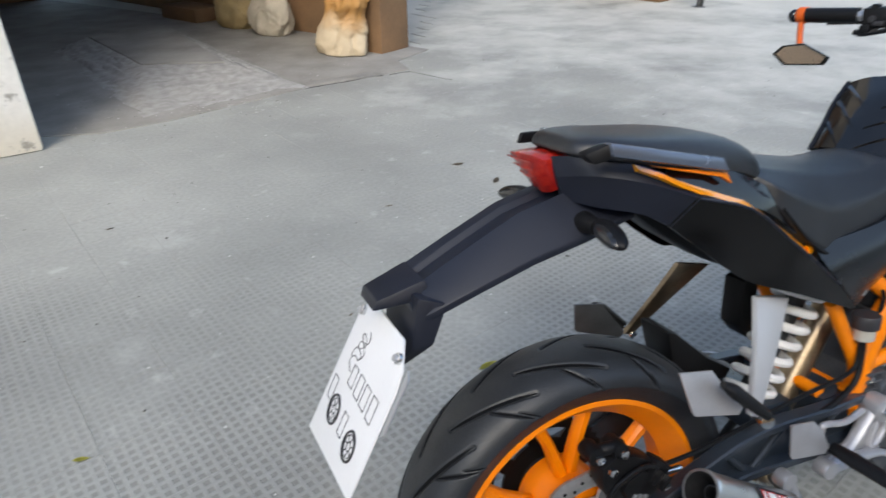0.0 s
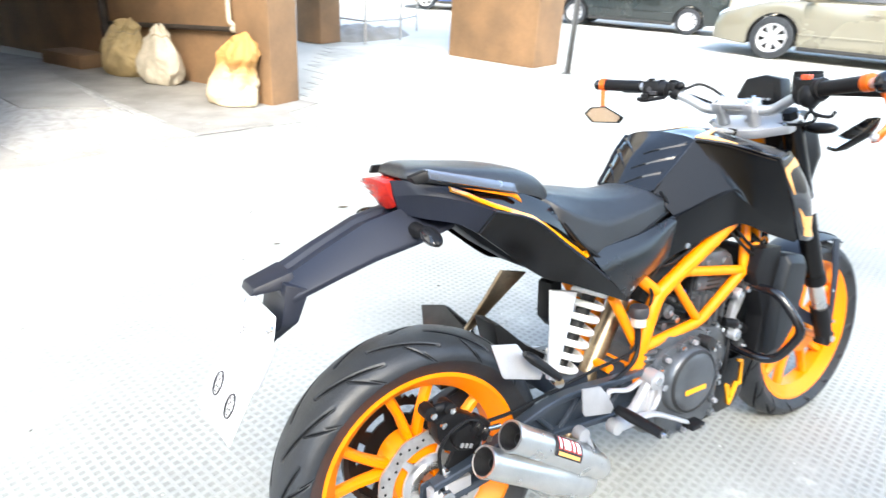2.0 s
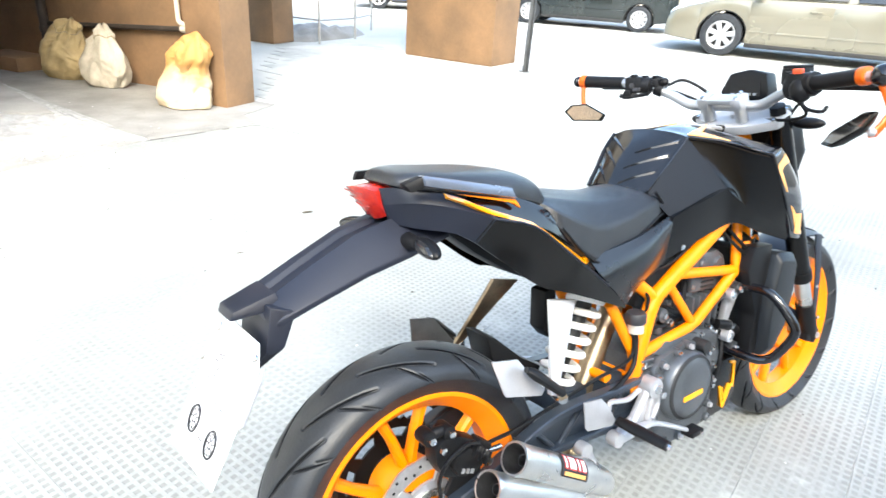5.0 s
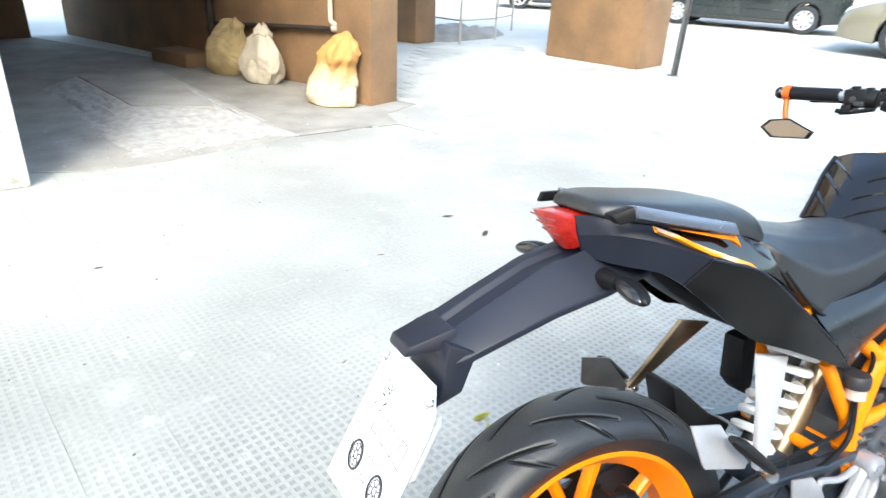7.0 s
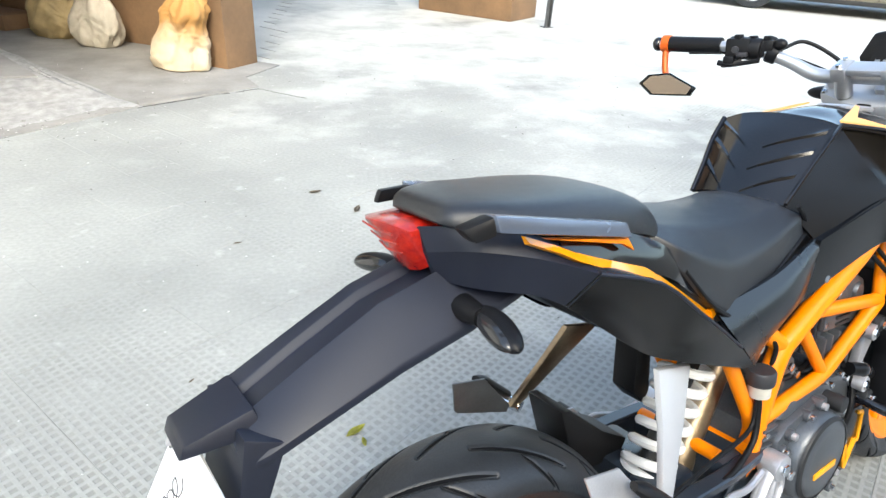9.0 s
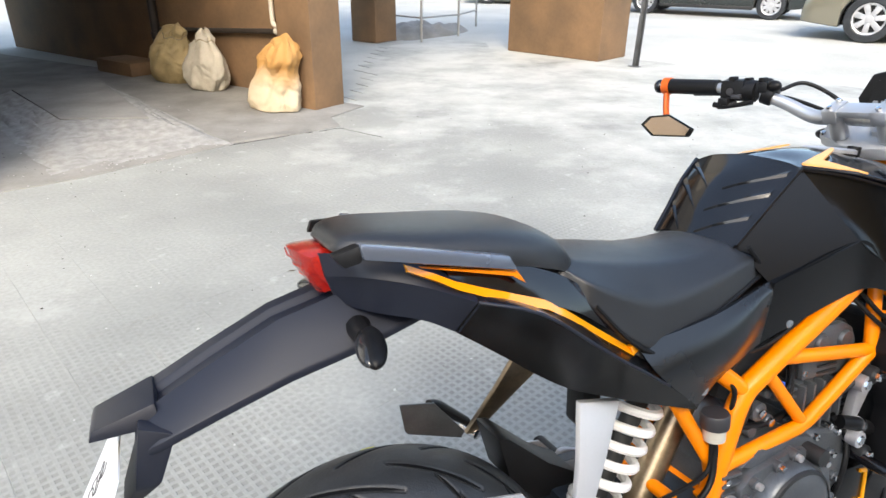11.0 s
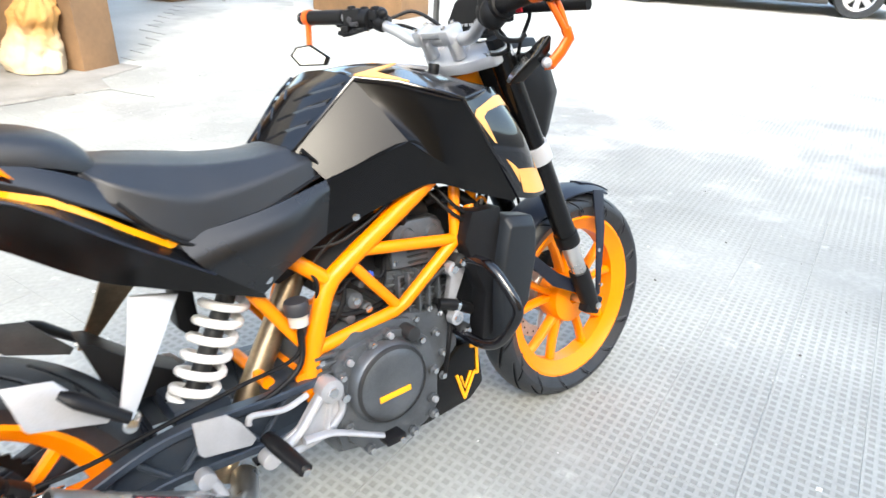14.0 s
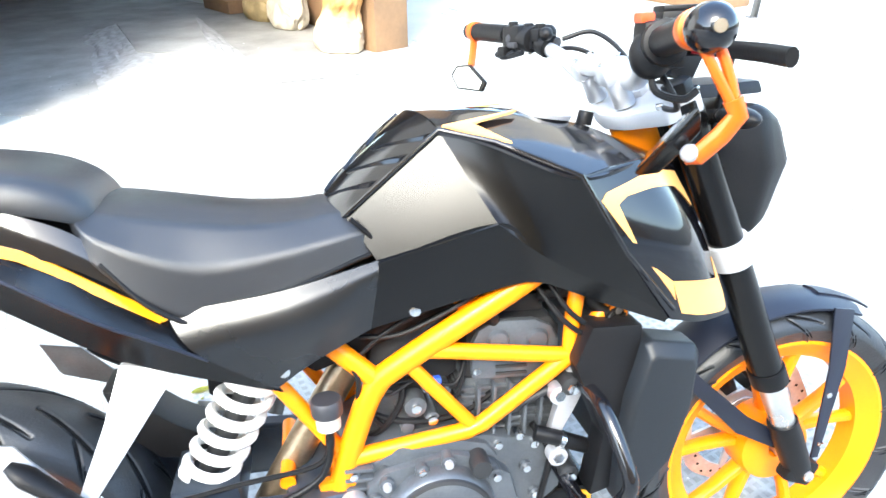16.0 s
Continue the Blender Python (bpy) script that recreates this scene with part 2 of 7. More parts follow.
def paving(name, joints=False):
    """Chequered cement: small square pits between narrow ridges, dusty and worn smooth in patches."""
    m = material(name, (0.43, 0.434, 0.40), 0.74, 0, 0.3, 0.9, 55, 0.0, (0.275, 0.278, 0.262), piece=0.012)
    n, k = m.node_tree.nodes, m.node_tree.links.new
    b = n["Principled BSDF"]
    geo, rot = n.new("ShaderNodeNewGeometry"), n.new("ShaderNodeVectorRotate")
    rot.rotation_type = "Z_AXIS"
    rot.inputs["Angle"].default_value = radians(-PAVE)
    k(geo.outputs["Position"], rot.inputs["Vector"])
    for t in [q for q in n if q.bl_idname == "ShaderNodeTexNoise"]:
        k(geo.outputs["Position"], t.inputs["Vector"])
    sep = n.new("ShaderNodeSeparateXYZ")
    k(rot.outputs["Vector"], sep.inputs[0])
    cell = []
    for axis in ("X", "Y"):
        a, p = n.new("ShaderNodeMath"), n.new("ShaderNodeMath")
        a.operation, p.operation = "MULTIPLY", "PINGPONG"
        a.inputs[1].default_value, p.inputs[1].default_value = 1 / CELL, 0.5
        k(sep.outputs[axis], a.inputs[0]), k(a.outputs[0], p.inputs[0])
        cell.append(p)
    low = n.new("ShaderNodeMath")
    low.operation = "MINIMUM"
    k(cell[0].outputs[0], low.inputs[0]), k(cell[1].outputs[0], low.inputs[1])
    pit = n.new("ShaderNodeMapRange")
    pit.inputs["From Min"].default_value, pit.inputs["From Max"].default_value = 0.16, 0.27
    k(low.outputs[0], pit.inputs["Value"])
    wear = n.new("ShaderNodeTexNoise")
    wear.inputs["Scale"].default_value, wear.inputs["Detail"].default_value, wear.inputs["Roughness"].default_value = 0.75, 5, 0.6
    k(geo.outputs["Position"], wear.inputs["Vector"])
    lean, slope, add = n.new("ShaderNodeVectorMath"), n.new("ShaderNodeMapRange"), n.new("ShaderNodeMath")
    lean.operation = "DOT_PRODUCT"
    lean.inputs[1].default_value = (-0.6, 1.0, 0.0)
    k(geo.outputs["Position"], lean.inputs[0]), k(lean.outputs["Value"], slope.inputs["Value"])
    slope.inputs["From Min"].default_value, slope.inputs["From Max"].default_value = 1.6, 3.1
    slope.inputs["To Min"].default_value, slope.inputs["To Max"].default_value = -0.06, 0.17
    k(wear.outputs["Fac"], add.inputs[0]), k(slope.outputs["Result"], add.inputs[1])
    worn = n.new("ShaderNodeMapRange")
    worn.inputs["From Min"].default_value, worn.inputs["From Max"].default_value = 0.42, 0.60
    worn.inputs["To Min"].default_value, worn.inputs["To Max"].default_value = 1.0, 0.06
    k(add.outputs[0], worn.inputs["Value"])
    amt = n.new("ShaderNodeMath")
    amt.operation = "MULTIPLY"
    k(pit.outputs["Result"], amt.inputs[0]), k(worn.outputs["Result"], amt.inputs[1])
    neg = n.new("ShaderNodeMath")
    neg.operation = "SUBTRACT"
    neg.inputs[0].default_value = 1.0
    k(amt.outputs[0], neg.inputs[1])
    bp = n.new("ShaderNodeBump")
    bp.inputs["Distance"].default_value, bp.inputs["Strength"].default_value = 0.003, 0.5
    k(neg.outputs[0], bp.inputs["Height"])
    k(bp.outputs["Normal"], b.inputs["Normal"])
    old = b.inputs["Base Color"].links[0].from_socket
    dirt = n.new("ShaderNodeMix")
    dirt.data_type, dirt.blend_type = "RGBA", "MULTIPLY"
    k(amt.outputs[0], dirt.inputs["Factor"]), k(old, dirt.inputs["A"])
    dirt.inputs["B"].default_value = (0.74, 0.735, 0.73, 1)
    out = dirt.outputs["Result"]
    # pale dust flecks
    vor, fl_, dust = n.new("ShaderNodeTexNoise"), n.new("ShaderNodeMapRange"), n.new("ShaderNodeMix")
    vor.inputs["Scale"].default_value, vor.inputs["Detail"].default_value = 9.0, 6
    k(geo.outputs["Position"], vor.inputs["Vector"])
    fl_.inputs["From Min"].default_value, fl_.inputs["From Max"].default_value = 0.64, 0.74
    fl_.inputs["To Max"].default_value = 0.28
    k(vor.outputs["Fac"], fl_.inputs["Value"])
    dust.data_type = "RGBA"
    dust.inputs["B"].default_value = (0.60, 0.59, 0.57, 1)
    k(fl_.outputs["Result"], dust.inputs["Factor"]), k(out, dust.inputs["A"])
    # pale tone grows towards the pillars: dust, and sunlit floor put into the colour
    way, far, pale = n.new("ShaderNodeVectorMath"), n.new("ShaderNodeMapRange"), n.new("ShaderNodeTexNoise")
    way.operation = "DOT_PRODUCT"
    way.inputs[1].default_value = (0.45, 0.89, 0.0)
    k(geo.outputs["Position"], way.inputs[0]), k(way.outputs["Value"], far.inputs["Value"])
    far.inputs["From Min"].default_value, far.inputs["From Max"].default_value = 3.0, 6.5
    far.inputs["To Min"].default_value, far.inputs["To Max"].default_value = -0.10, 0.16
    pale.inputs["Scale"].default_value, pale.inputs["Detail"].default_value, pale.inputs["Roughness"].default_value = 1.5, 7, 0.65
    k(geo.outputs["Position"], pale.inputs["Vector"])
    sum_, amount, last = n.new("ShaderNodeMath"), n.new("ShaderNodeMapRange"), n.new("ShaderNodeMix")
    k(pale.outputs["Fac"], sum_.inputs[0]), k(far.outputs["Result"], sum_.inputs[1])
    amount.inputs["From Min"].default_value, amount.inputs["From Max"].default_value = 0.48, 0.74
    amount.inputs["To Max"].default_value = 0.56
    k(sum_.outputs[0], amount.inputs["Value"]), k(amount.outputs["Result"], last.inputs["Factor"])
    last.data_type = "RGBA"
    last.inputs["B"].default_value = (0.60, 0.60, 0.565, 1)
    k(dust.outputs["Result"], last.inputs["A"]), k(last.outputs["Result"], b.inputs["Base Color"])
    return m


PAVE, CELL = 42.5, 0.0275
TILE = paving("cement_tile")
GROUND = weathered("worn_cement", (0.56, 0.56, 0.525), (0.43, 0.43, 0.40), 0.8, 0.8, 40, 0.4)
CONCRETE = weathered("rough_concrete", (0.34, 0.325, 0.30), (0.22, 0.21, 0.195), 0.9, 3.0, 50, 1.0)
RAMP = weathered("speckled_concrete", (0.44, 0.43, 0.41), (0.30, 0.29, 0.275), 0.9, 16.0, 70, 1.0)
BROWN_WALL = weathered("brown_wall_paint", (0.27, 0.155, 0.078), (0.175, 0.105, 0.056), 0.75, 2.2, 30, 0.5)
WHITE_WALL = weathered("stained_white_plaster", (0.90, 0.88, 0.84), (0.80, 0.77, 0.71), 0.85, 3.0, 30, 0.7)
# mould specks and a yellowed, dirty foot on the white plaster
wl, wk = WHITE_WALL.node_tree.nodes, WHITE_WALL.node_tree.links.new
w_geo, w_sep, w_spot, w_thr, w_foot, w_mix, w_mix2 = (wl.new(q) for q in ("ShaderNodeNewGeometry", "ShaderNodeSeparateXYZ", "ShaderNodeTexNoise", "ShaderNodeMapRange", "ShaderNodeMapRange", "ShaderNodeMix", "ShaderNodeMix"))
wk(w_geo.outputs["Position"], w_sep.inputs[0]), wk(w_geo.outputs["Position"], w_spot.inputs["Vector"])
w_spot.inputs["Scale"].default_value, w_spot.inputs["Detail"].default_value, w_spot.inputs["Roughness"].default_value = 11, 6, 0.7
w_thr.inputs["From Min"].default_value, w_thr.inputs["From Max"].default_value, w_thr.inputs["To Max"].default_value = 0.60, 0.68, 0.75
w_foot.inputs["From Min"].default_value, w_foot.inputs["From Max"].default_value = 0.30, 0.05
w_foot.inputs["To Max"].default_value = 0.55
w_mix.data_type = w_mix2.data_type = "RGBA"
w_b = wl["Principled BSDF"]
wk(w_b.inputs["Base Color"].links[0].from_socket, w_mix.inputs["A"])
w_mix.inputs["B"].default_value, w_mix2.inputs["B"].default_value = (0.62, 0.55, 0.42, 1), (0.22, 0.20, 0.17, 1)
wk(w_sep.outputs["Z"], w_foot.inputs["Value"]), wk(w_foot.outputs["Result"], w_mix.inputs["Factor"])
wk(w_spot.outputs["Fac"], w_thr.inputs["Value"]), wk(w_thr.outputs["Result"], w_mix2.inputs["Factor"])
wk(w_mix.outputs["Result"], w_mix2.inputs["A"]), wk(w_mix2.outputs["Result"], w_b.inputs["Base Color"])
CEIL = weathered("grey_soffit", (0.35, 0.32, 0.29), (0.28, 0.25, 0.22), 0.9, 1.0, 30, 0.4)
FAR_WALL = weathered("cream_facade", (0.55, 0.49, 0.41), (0.46, 0.41, 0.34), 0.85, 0.6, 20, 0.4)
DARK_JOINT = weathered("dark_joint", (0.05, 0.045, 0.04), (0.03, 0.028, 0.025), 0.8, 3, 60, 0.2)
CLAD_WALL = weathered("pale_tan_cladding", (0.46, 0.33, 0.22), (0.38, 0.27, 0.18), 0.85, 0.6, 20, 0.4)
TAN_WALL = weathered("tan_facade", (0.52, 0.30, 0.13), (0.42, 0.25, 0.115), 0.85, 0.6, 20, 0.4)

ANG = -35.5
U2, V2 = Vector((math.cos(radians(ANG)), math.sin(radians(ANG)), 0)), Vector((-math.sin(radians(ANG)), math.cos(radians(ANG)), 0))


def slab(name, corners, z0, z1, mat, label, category="", kind="structure", bevel=0.01):
    """A block on any ground plan; its origin lies at its base."""
    c = sum((Vector((x, y, 0)) for x, y in corners), Vector()) / len(corners)
    pts = [Vector((x, y, 0)) - c for x, y in corners]
    b = loft([[p + Vector((0, 0, z0)) for p in pts], [p + Vector((0, 0, z1)) for p in pts]])
    if bevel:
        soften(b, bevel)
    ob = part(name, b, mat, None, label)
    ob.location = c
    return tagged(ob, label, category, kind=kind)


def along(p, du, dv):
    q = Vector((p[0], p[1], 0)) + U2 * du + V2 * dv
    return (q.x, q.y)


# one sheet of ground to the horizon
def rise(x, y):
    """The yard climbs gently beyond the pillars, towards the parked cars."""
    k = max(0.0, min(1.0, (0.61 * x + 0.79 * y - 9.2) / 1.6))
    return 0.12 * k * k * (3 - 2 * k)


b = bmesh.new()
line = [-150, -90, -50, -30, *range(-20, 30), 30, 50, 90, 150]
grid = [[b.verts.new((x, y, rise(x, y) - 0.007)) for y in line] for x in line]
for g0, g1 in zip(grid, grid[1:]):
    for k in range(len(line) - 1):
        b.faces.new((g0[k], g1[k], g1[k + 1], g0[k + 1]))
tagged(part("ground", b, GROUND, None), "worn grey cement courtyard ground", "ground", kind="structure")

# wall with the sacks, ending in a thick pier
PB = (-0.654, 5.899)
slab("wall_sacks", [along(PB, -0.42, 0.30), along(PB, -6.4, 0.30), along(PB, -6.4, 0.58), along(PB, -0.42, 0.58)], 0, 3.3, BROWN_WALL, "brown painted wall behind the rubble sacks", "wall")
slab("pillar_1", [PB, along(PB, -0.42, 0), along(PB, -0.42, 0.36), along(PB, 0, 0.36)], 0, 3.3, BROWN_WALL, "brown painted square pier at the wall end", "pillar", bevel=0.015)
QR = (2.465, 8.895)
Q44 = Vector((math.cos(radians(136.3)), math.sin(radians(136.3)), 0))
M44 = Vector((Q44.y, -Q44.x, 0))


def at44(a, c):
    q = Vector((*QR, 0)) + Q44 * a + M44 * c
    return (q.x, q.y)


slab("pillar_2", [QR, at44(1.5, 0), at44(1.5, 0.7), at44(0, 0.7)], 0, 3.3, BROWN_WALL, "broad tan painted pillar standing on the courtyard floor", "pillar", bevel=0.02)
# white wall at the edge of the garage mouth
LWR = (-2.232, 3.466)
W38 = Vector((math.cos(radians(38)), math.sin(radians(38)), 0))
N38 = Vector((-W38.y, W38.x, 0))


def at38(p, a, c):
    q = Vector((p[0], p[1], 0)) + W38 * a + N38 * c
    return (q.x, q.y)


slab("wall_white", [LWR, at38(LWR, 0, 0.3), at38(LWR, -4.5, 0.3), at38(LWR, -4.5, 0)], 0, 3.3, WHITE_WALL, "white plastered wall with a dirty stained base", "wall", bevel=0.02)
# back and side of the dark garage
slab("wall_garage_back", [(-5.871, 9.305), (-9.951, 4.702), (-10.265, 4.912), (-6.185, 9.619)], 0, 3.3, BROWN_WALL, "dark brown garage back wall", "wall")
slab("wall_garage_side", [at38(LWR, -4.5, 0.0), at38(LWR, -4.5, 0.3), (-10.265, 4.912), (-10.055, 4.598)], 0, 3.3, BROWN_WALL, "plain garage side wall", "wall")
# soffit over garage and over the passage behind the pillars
slab("ceiling_garage", [(-1.06, 5.874), (-2.231, 4.179), at38(LWR, -0.3, 0.2), at38(LWR, -4.6, -0.1), (-10.369, 4.912), (-6.081, 9.723), along(PB, -3.0, 0.5)], 2.85, 3.6, CEIL, "low grey concrete soffit over the garage", "ceiling", bevel=0)
slab("ceiling_passage", [along(PB, -5.5, 0.4), along(PB, -0.35, 0.1), along(PB, -0.35, -0.1), along(QR, 0.1, -0.1), along(QR, 0.1, 2.0), along(PB, 0.15, 2.6), along(PB, -5.5, 3.5)], 3.32, 3.6, CEIL, "grey concrete soffit over the passage", "ceiling", bevel=0)

# unseen mass added above the soffits, sized to hold back sky light and reflections
slab("wall_sky_block", [(-1.478, 6.062), (-2.524, 4.912), at38(LWR, -0.6, 0.25), at38(LWR, -4.5, 0.05), (-10.265, 5.016), along(PB, -5.5, 3.4), along(PB, 0.1, 2.55), along(QR, 0.05, 1.9), along(QR, 0.05, 0.05), along(PB, 0.1, 0.15)], 3.62, 5.2, FAR_WALL, "plain cream unseen mass added above the soffits to limit sky light", "wall", bevel=0)
# garage floor apron, a low step above the paving, and the concrete ramp on it
slab("pavement_garage", [(-0.36, 5.36), (-0.56, 5.19), (-1.05, 4.81), (-1.72, 4.03), (-2.05, 3.76), at38(LWR, 0.0, 0.28), at38(LWR, -4.5, 0.3), (-10.05, 4.8), (-5.97, 9.4), along(PB, -0.42, 0.4), along(PB, 0.2, 0.4), along(PB, 0.28, -0.1)], -0.05, 0.008, CONCRETE, "rough concrete garage floor with a broken edge", "floor", bevel=0.003)
slab("kerb", [(-0.55, 5.18), (-1.06, 4.80), (-1.10, 4.90), (-0.60, 5.27)], -0.005, 0.016, CONCRETE, "broken low concrete edge of the garage floor", "kerb", bevel=0.005)
rnd = random.Random(9)
for name, pts, wide in (("crack", [(-1.07, 4.785), (-0.92, 4.905), (-0.76, 5.02), (-0.66, 5.12), (-0.545, 5.175)], 0.011), ("crack", [(-0.50, 5.20), (-0.36, 5.30), (-0.28, 5.25), (-0.12, 5.13), (0.0, 5.05)], 0.005)):
    rings = []
    for q in spline([(x, y, 0) for x, y in pts], 5):
        h = wide * rnd.uniform(0.35, 1.2)
        rings.append([(q.x - 0.6 * h, q.y + 0.8 * h, 0.0022), (q.x + 0.6 * h, q.y - 0.8 * h, 0.0022), (q.x + 0.6 * h, q.y - 0.8 * h, -0.004), (q.x - 0.6 * h, q.y + 0.8 * h, -0.004)])
    tagged(part(name, loft(rings), DARK_JOINT, None), "dark crack along the edge of the concrete", "crack", kind="structure")
rb = [(-1.92, 4.02), (-1.04, 4.80), (-3.05, 7.05), (-3.70, 5.95)]
rt = [(-2.45, 5.13), (-1.80, 5.21), (-2.95, 6.78), (-3.52, 6.26)]
b = bmesh.new()
c0 = Vector((-2.524, 5.643, 0))
lo = [Vector((x, y, 0.004)) - c0 for x, y in rb]
hi = [Vector((x, y, 0.085)) - c0 for x, y in rt]
loft([lo, hi], bm=b)
bmesh.ops.subdivide_edges(b, edges=b.edges[:], cuts=13, use_grid_fill=True)
for v in b.verts:
    e = v.co.z / 0.085
    if 0.1 < e < 0.97:
        v.co += Vector((noise.noise(v.co * 9), noise.noise(v.co * 9 + Vector((4, 2, 1))), 1.2 * noise.noise(v.co * 16))) * 0.022
    elif e >= 0.97:
        v.co.z += 0.004 * noise.noise(v.co * 5)
ob = part("ramp", b, RAMP, None)
ob.location = c0
tagged(ob, "speckled rough concrete ramp slab on the garage floor", "ramp", kind="structure")
# smoother top slab, its colour darker because only the slope catches the light
mid_ = sum(hi, Vector()) / 4
cap = loft([[mid_ + (p - mid_) * 0.985 + Vector((0, 0, -0.01)) for p in hi], [mid_ + (p - mid_) * 0.985 + Vector((0, 0, 0.012)) for p in hi]])
part("ramp_top", soften(cap, 0.004), CONCRETE, ob, "smoother worn concrete top of the ramp, toned darker than the lit slope")

# unseen houses closing the yard behind and beside; the tan block shades the paving
slab("wall_house_behind", [(-1.2, -6.5), (16, -6.5), (16, -14.0), (-1.2, -14.0)], 0, 6.5, TAN_WALL, "plain tan house block closing the yard", "wall", bevel=0)
# extra height added out of view so the tank side mirrors wall, not sky
slab("wall_reflection_block", [(0.9, -6.5), (16, -6.5), (16, -14.0), (0.9, -14.0)], 6.5, 7.1, TAN_WALL, "unseen tan block added to keep bright sky out of the tank reflections", "wall", bevel=0)
clad = slab("wall_house_left", [(-9.9, 4.4), (-15.6, -14.0), (-16.0, -14.0), (-10.3, 4.4)], 0, 5, CLAD_WALL, "tan house wall with dark joints beside the garage", "wall", bevel=0)
joint_me = bpy.data.meshes.new("joint_strip")
b = box(0, 0, 0, 0.03, 0.045, 4.9)
b.to_mesh(joint_me), b.free()
joint_me.materials.append(DARK_JOINT)
for i in range(34):
    ob = new("joint_strip", joint_me)
    ob.parent = clad
    p = Vector((-9.9, 4.4, 2.48)).lerp(Vector((-15.6, -14.0, 2.48)), 0.36 + 0.0135 * i)
    ob.location = p - clad.location
    ob.rotation_euler = (0, 0, -0.3)
slab("wall_yard_end", [(-16, -13.6), (-1.2, -13.6), (-1.2, -14.0), (-16, -14.0)], 0, 4, FAR_WALL, "plain cream wall at the yard end", "wall", bevel=0)
slab("wall_far", [(-6, 22.0), (22, 18.5), (22, 19.0), (-6, 22.5)], 0, 3, FAR_WALL, "plain cream boundary wall beyond the cars", "wall", bevel=0)
slab("wall_side", [(16, -10.5), (22, 18.5), (22.4, 18.5), (16.4, -10.5)], 0, 3, FAR_WALL, "plain cream boundary wall beside the yard", "wall", bevel=0)
# third pier, deep in the passage
slab("pillar_3", [(-0.589, 10.612), along((-0.589, 10.612), -0.5, 0), along((-0.589, 10.612), -0.5, 0.5), along((-0.589, 10.612), 0, 0.5)], 0, 3.3, BROWN_WALL, "brown painted pier deep in the passage", "pillar", bevel=0.015)

# ---------------------------------------------------------------- the motorcycle
bike = thing("motorcycle", pose(0.417, 0.913, 0.0, -10, 0, 25.68), "black and orange naked motorcycle leaning on its side stand", "motorcycle")
RC, FC = (-0.022, 0.0, 0.313), (1.373, 0.0, 0.287)


# near-black rubber that carries the shade of the tread grooves as colour
GROOVE_SHADE = material("groove_shade_rubber", (0.008, 0.0085, 0.010), 0.8, vary=0.2, fine=200, spec=0.05)
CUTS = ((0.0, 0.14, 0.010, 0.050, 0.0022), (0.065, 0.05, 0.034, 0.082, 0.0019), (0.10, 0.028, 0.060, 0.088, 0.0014))


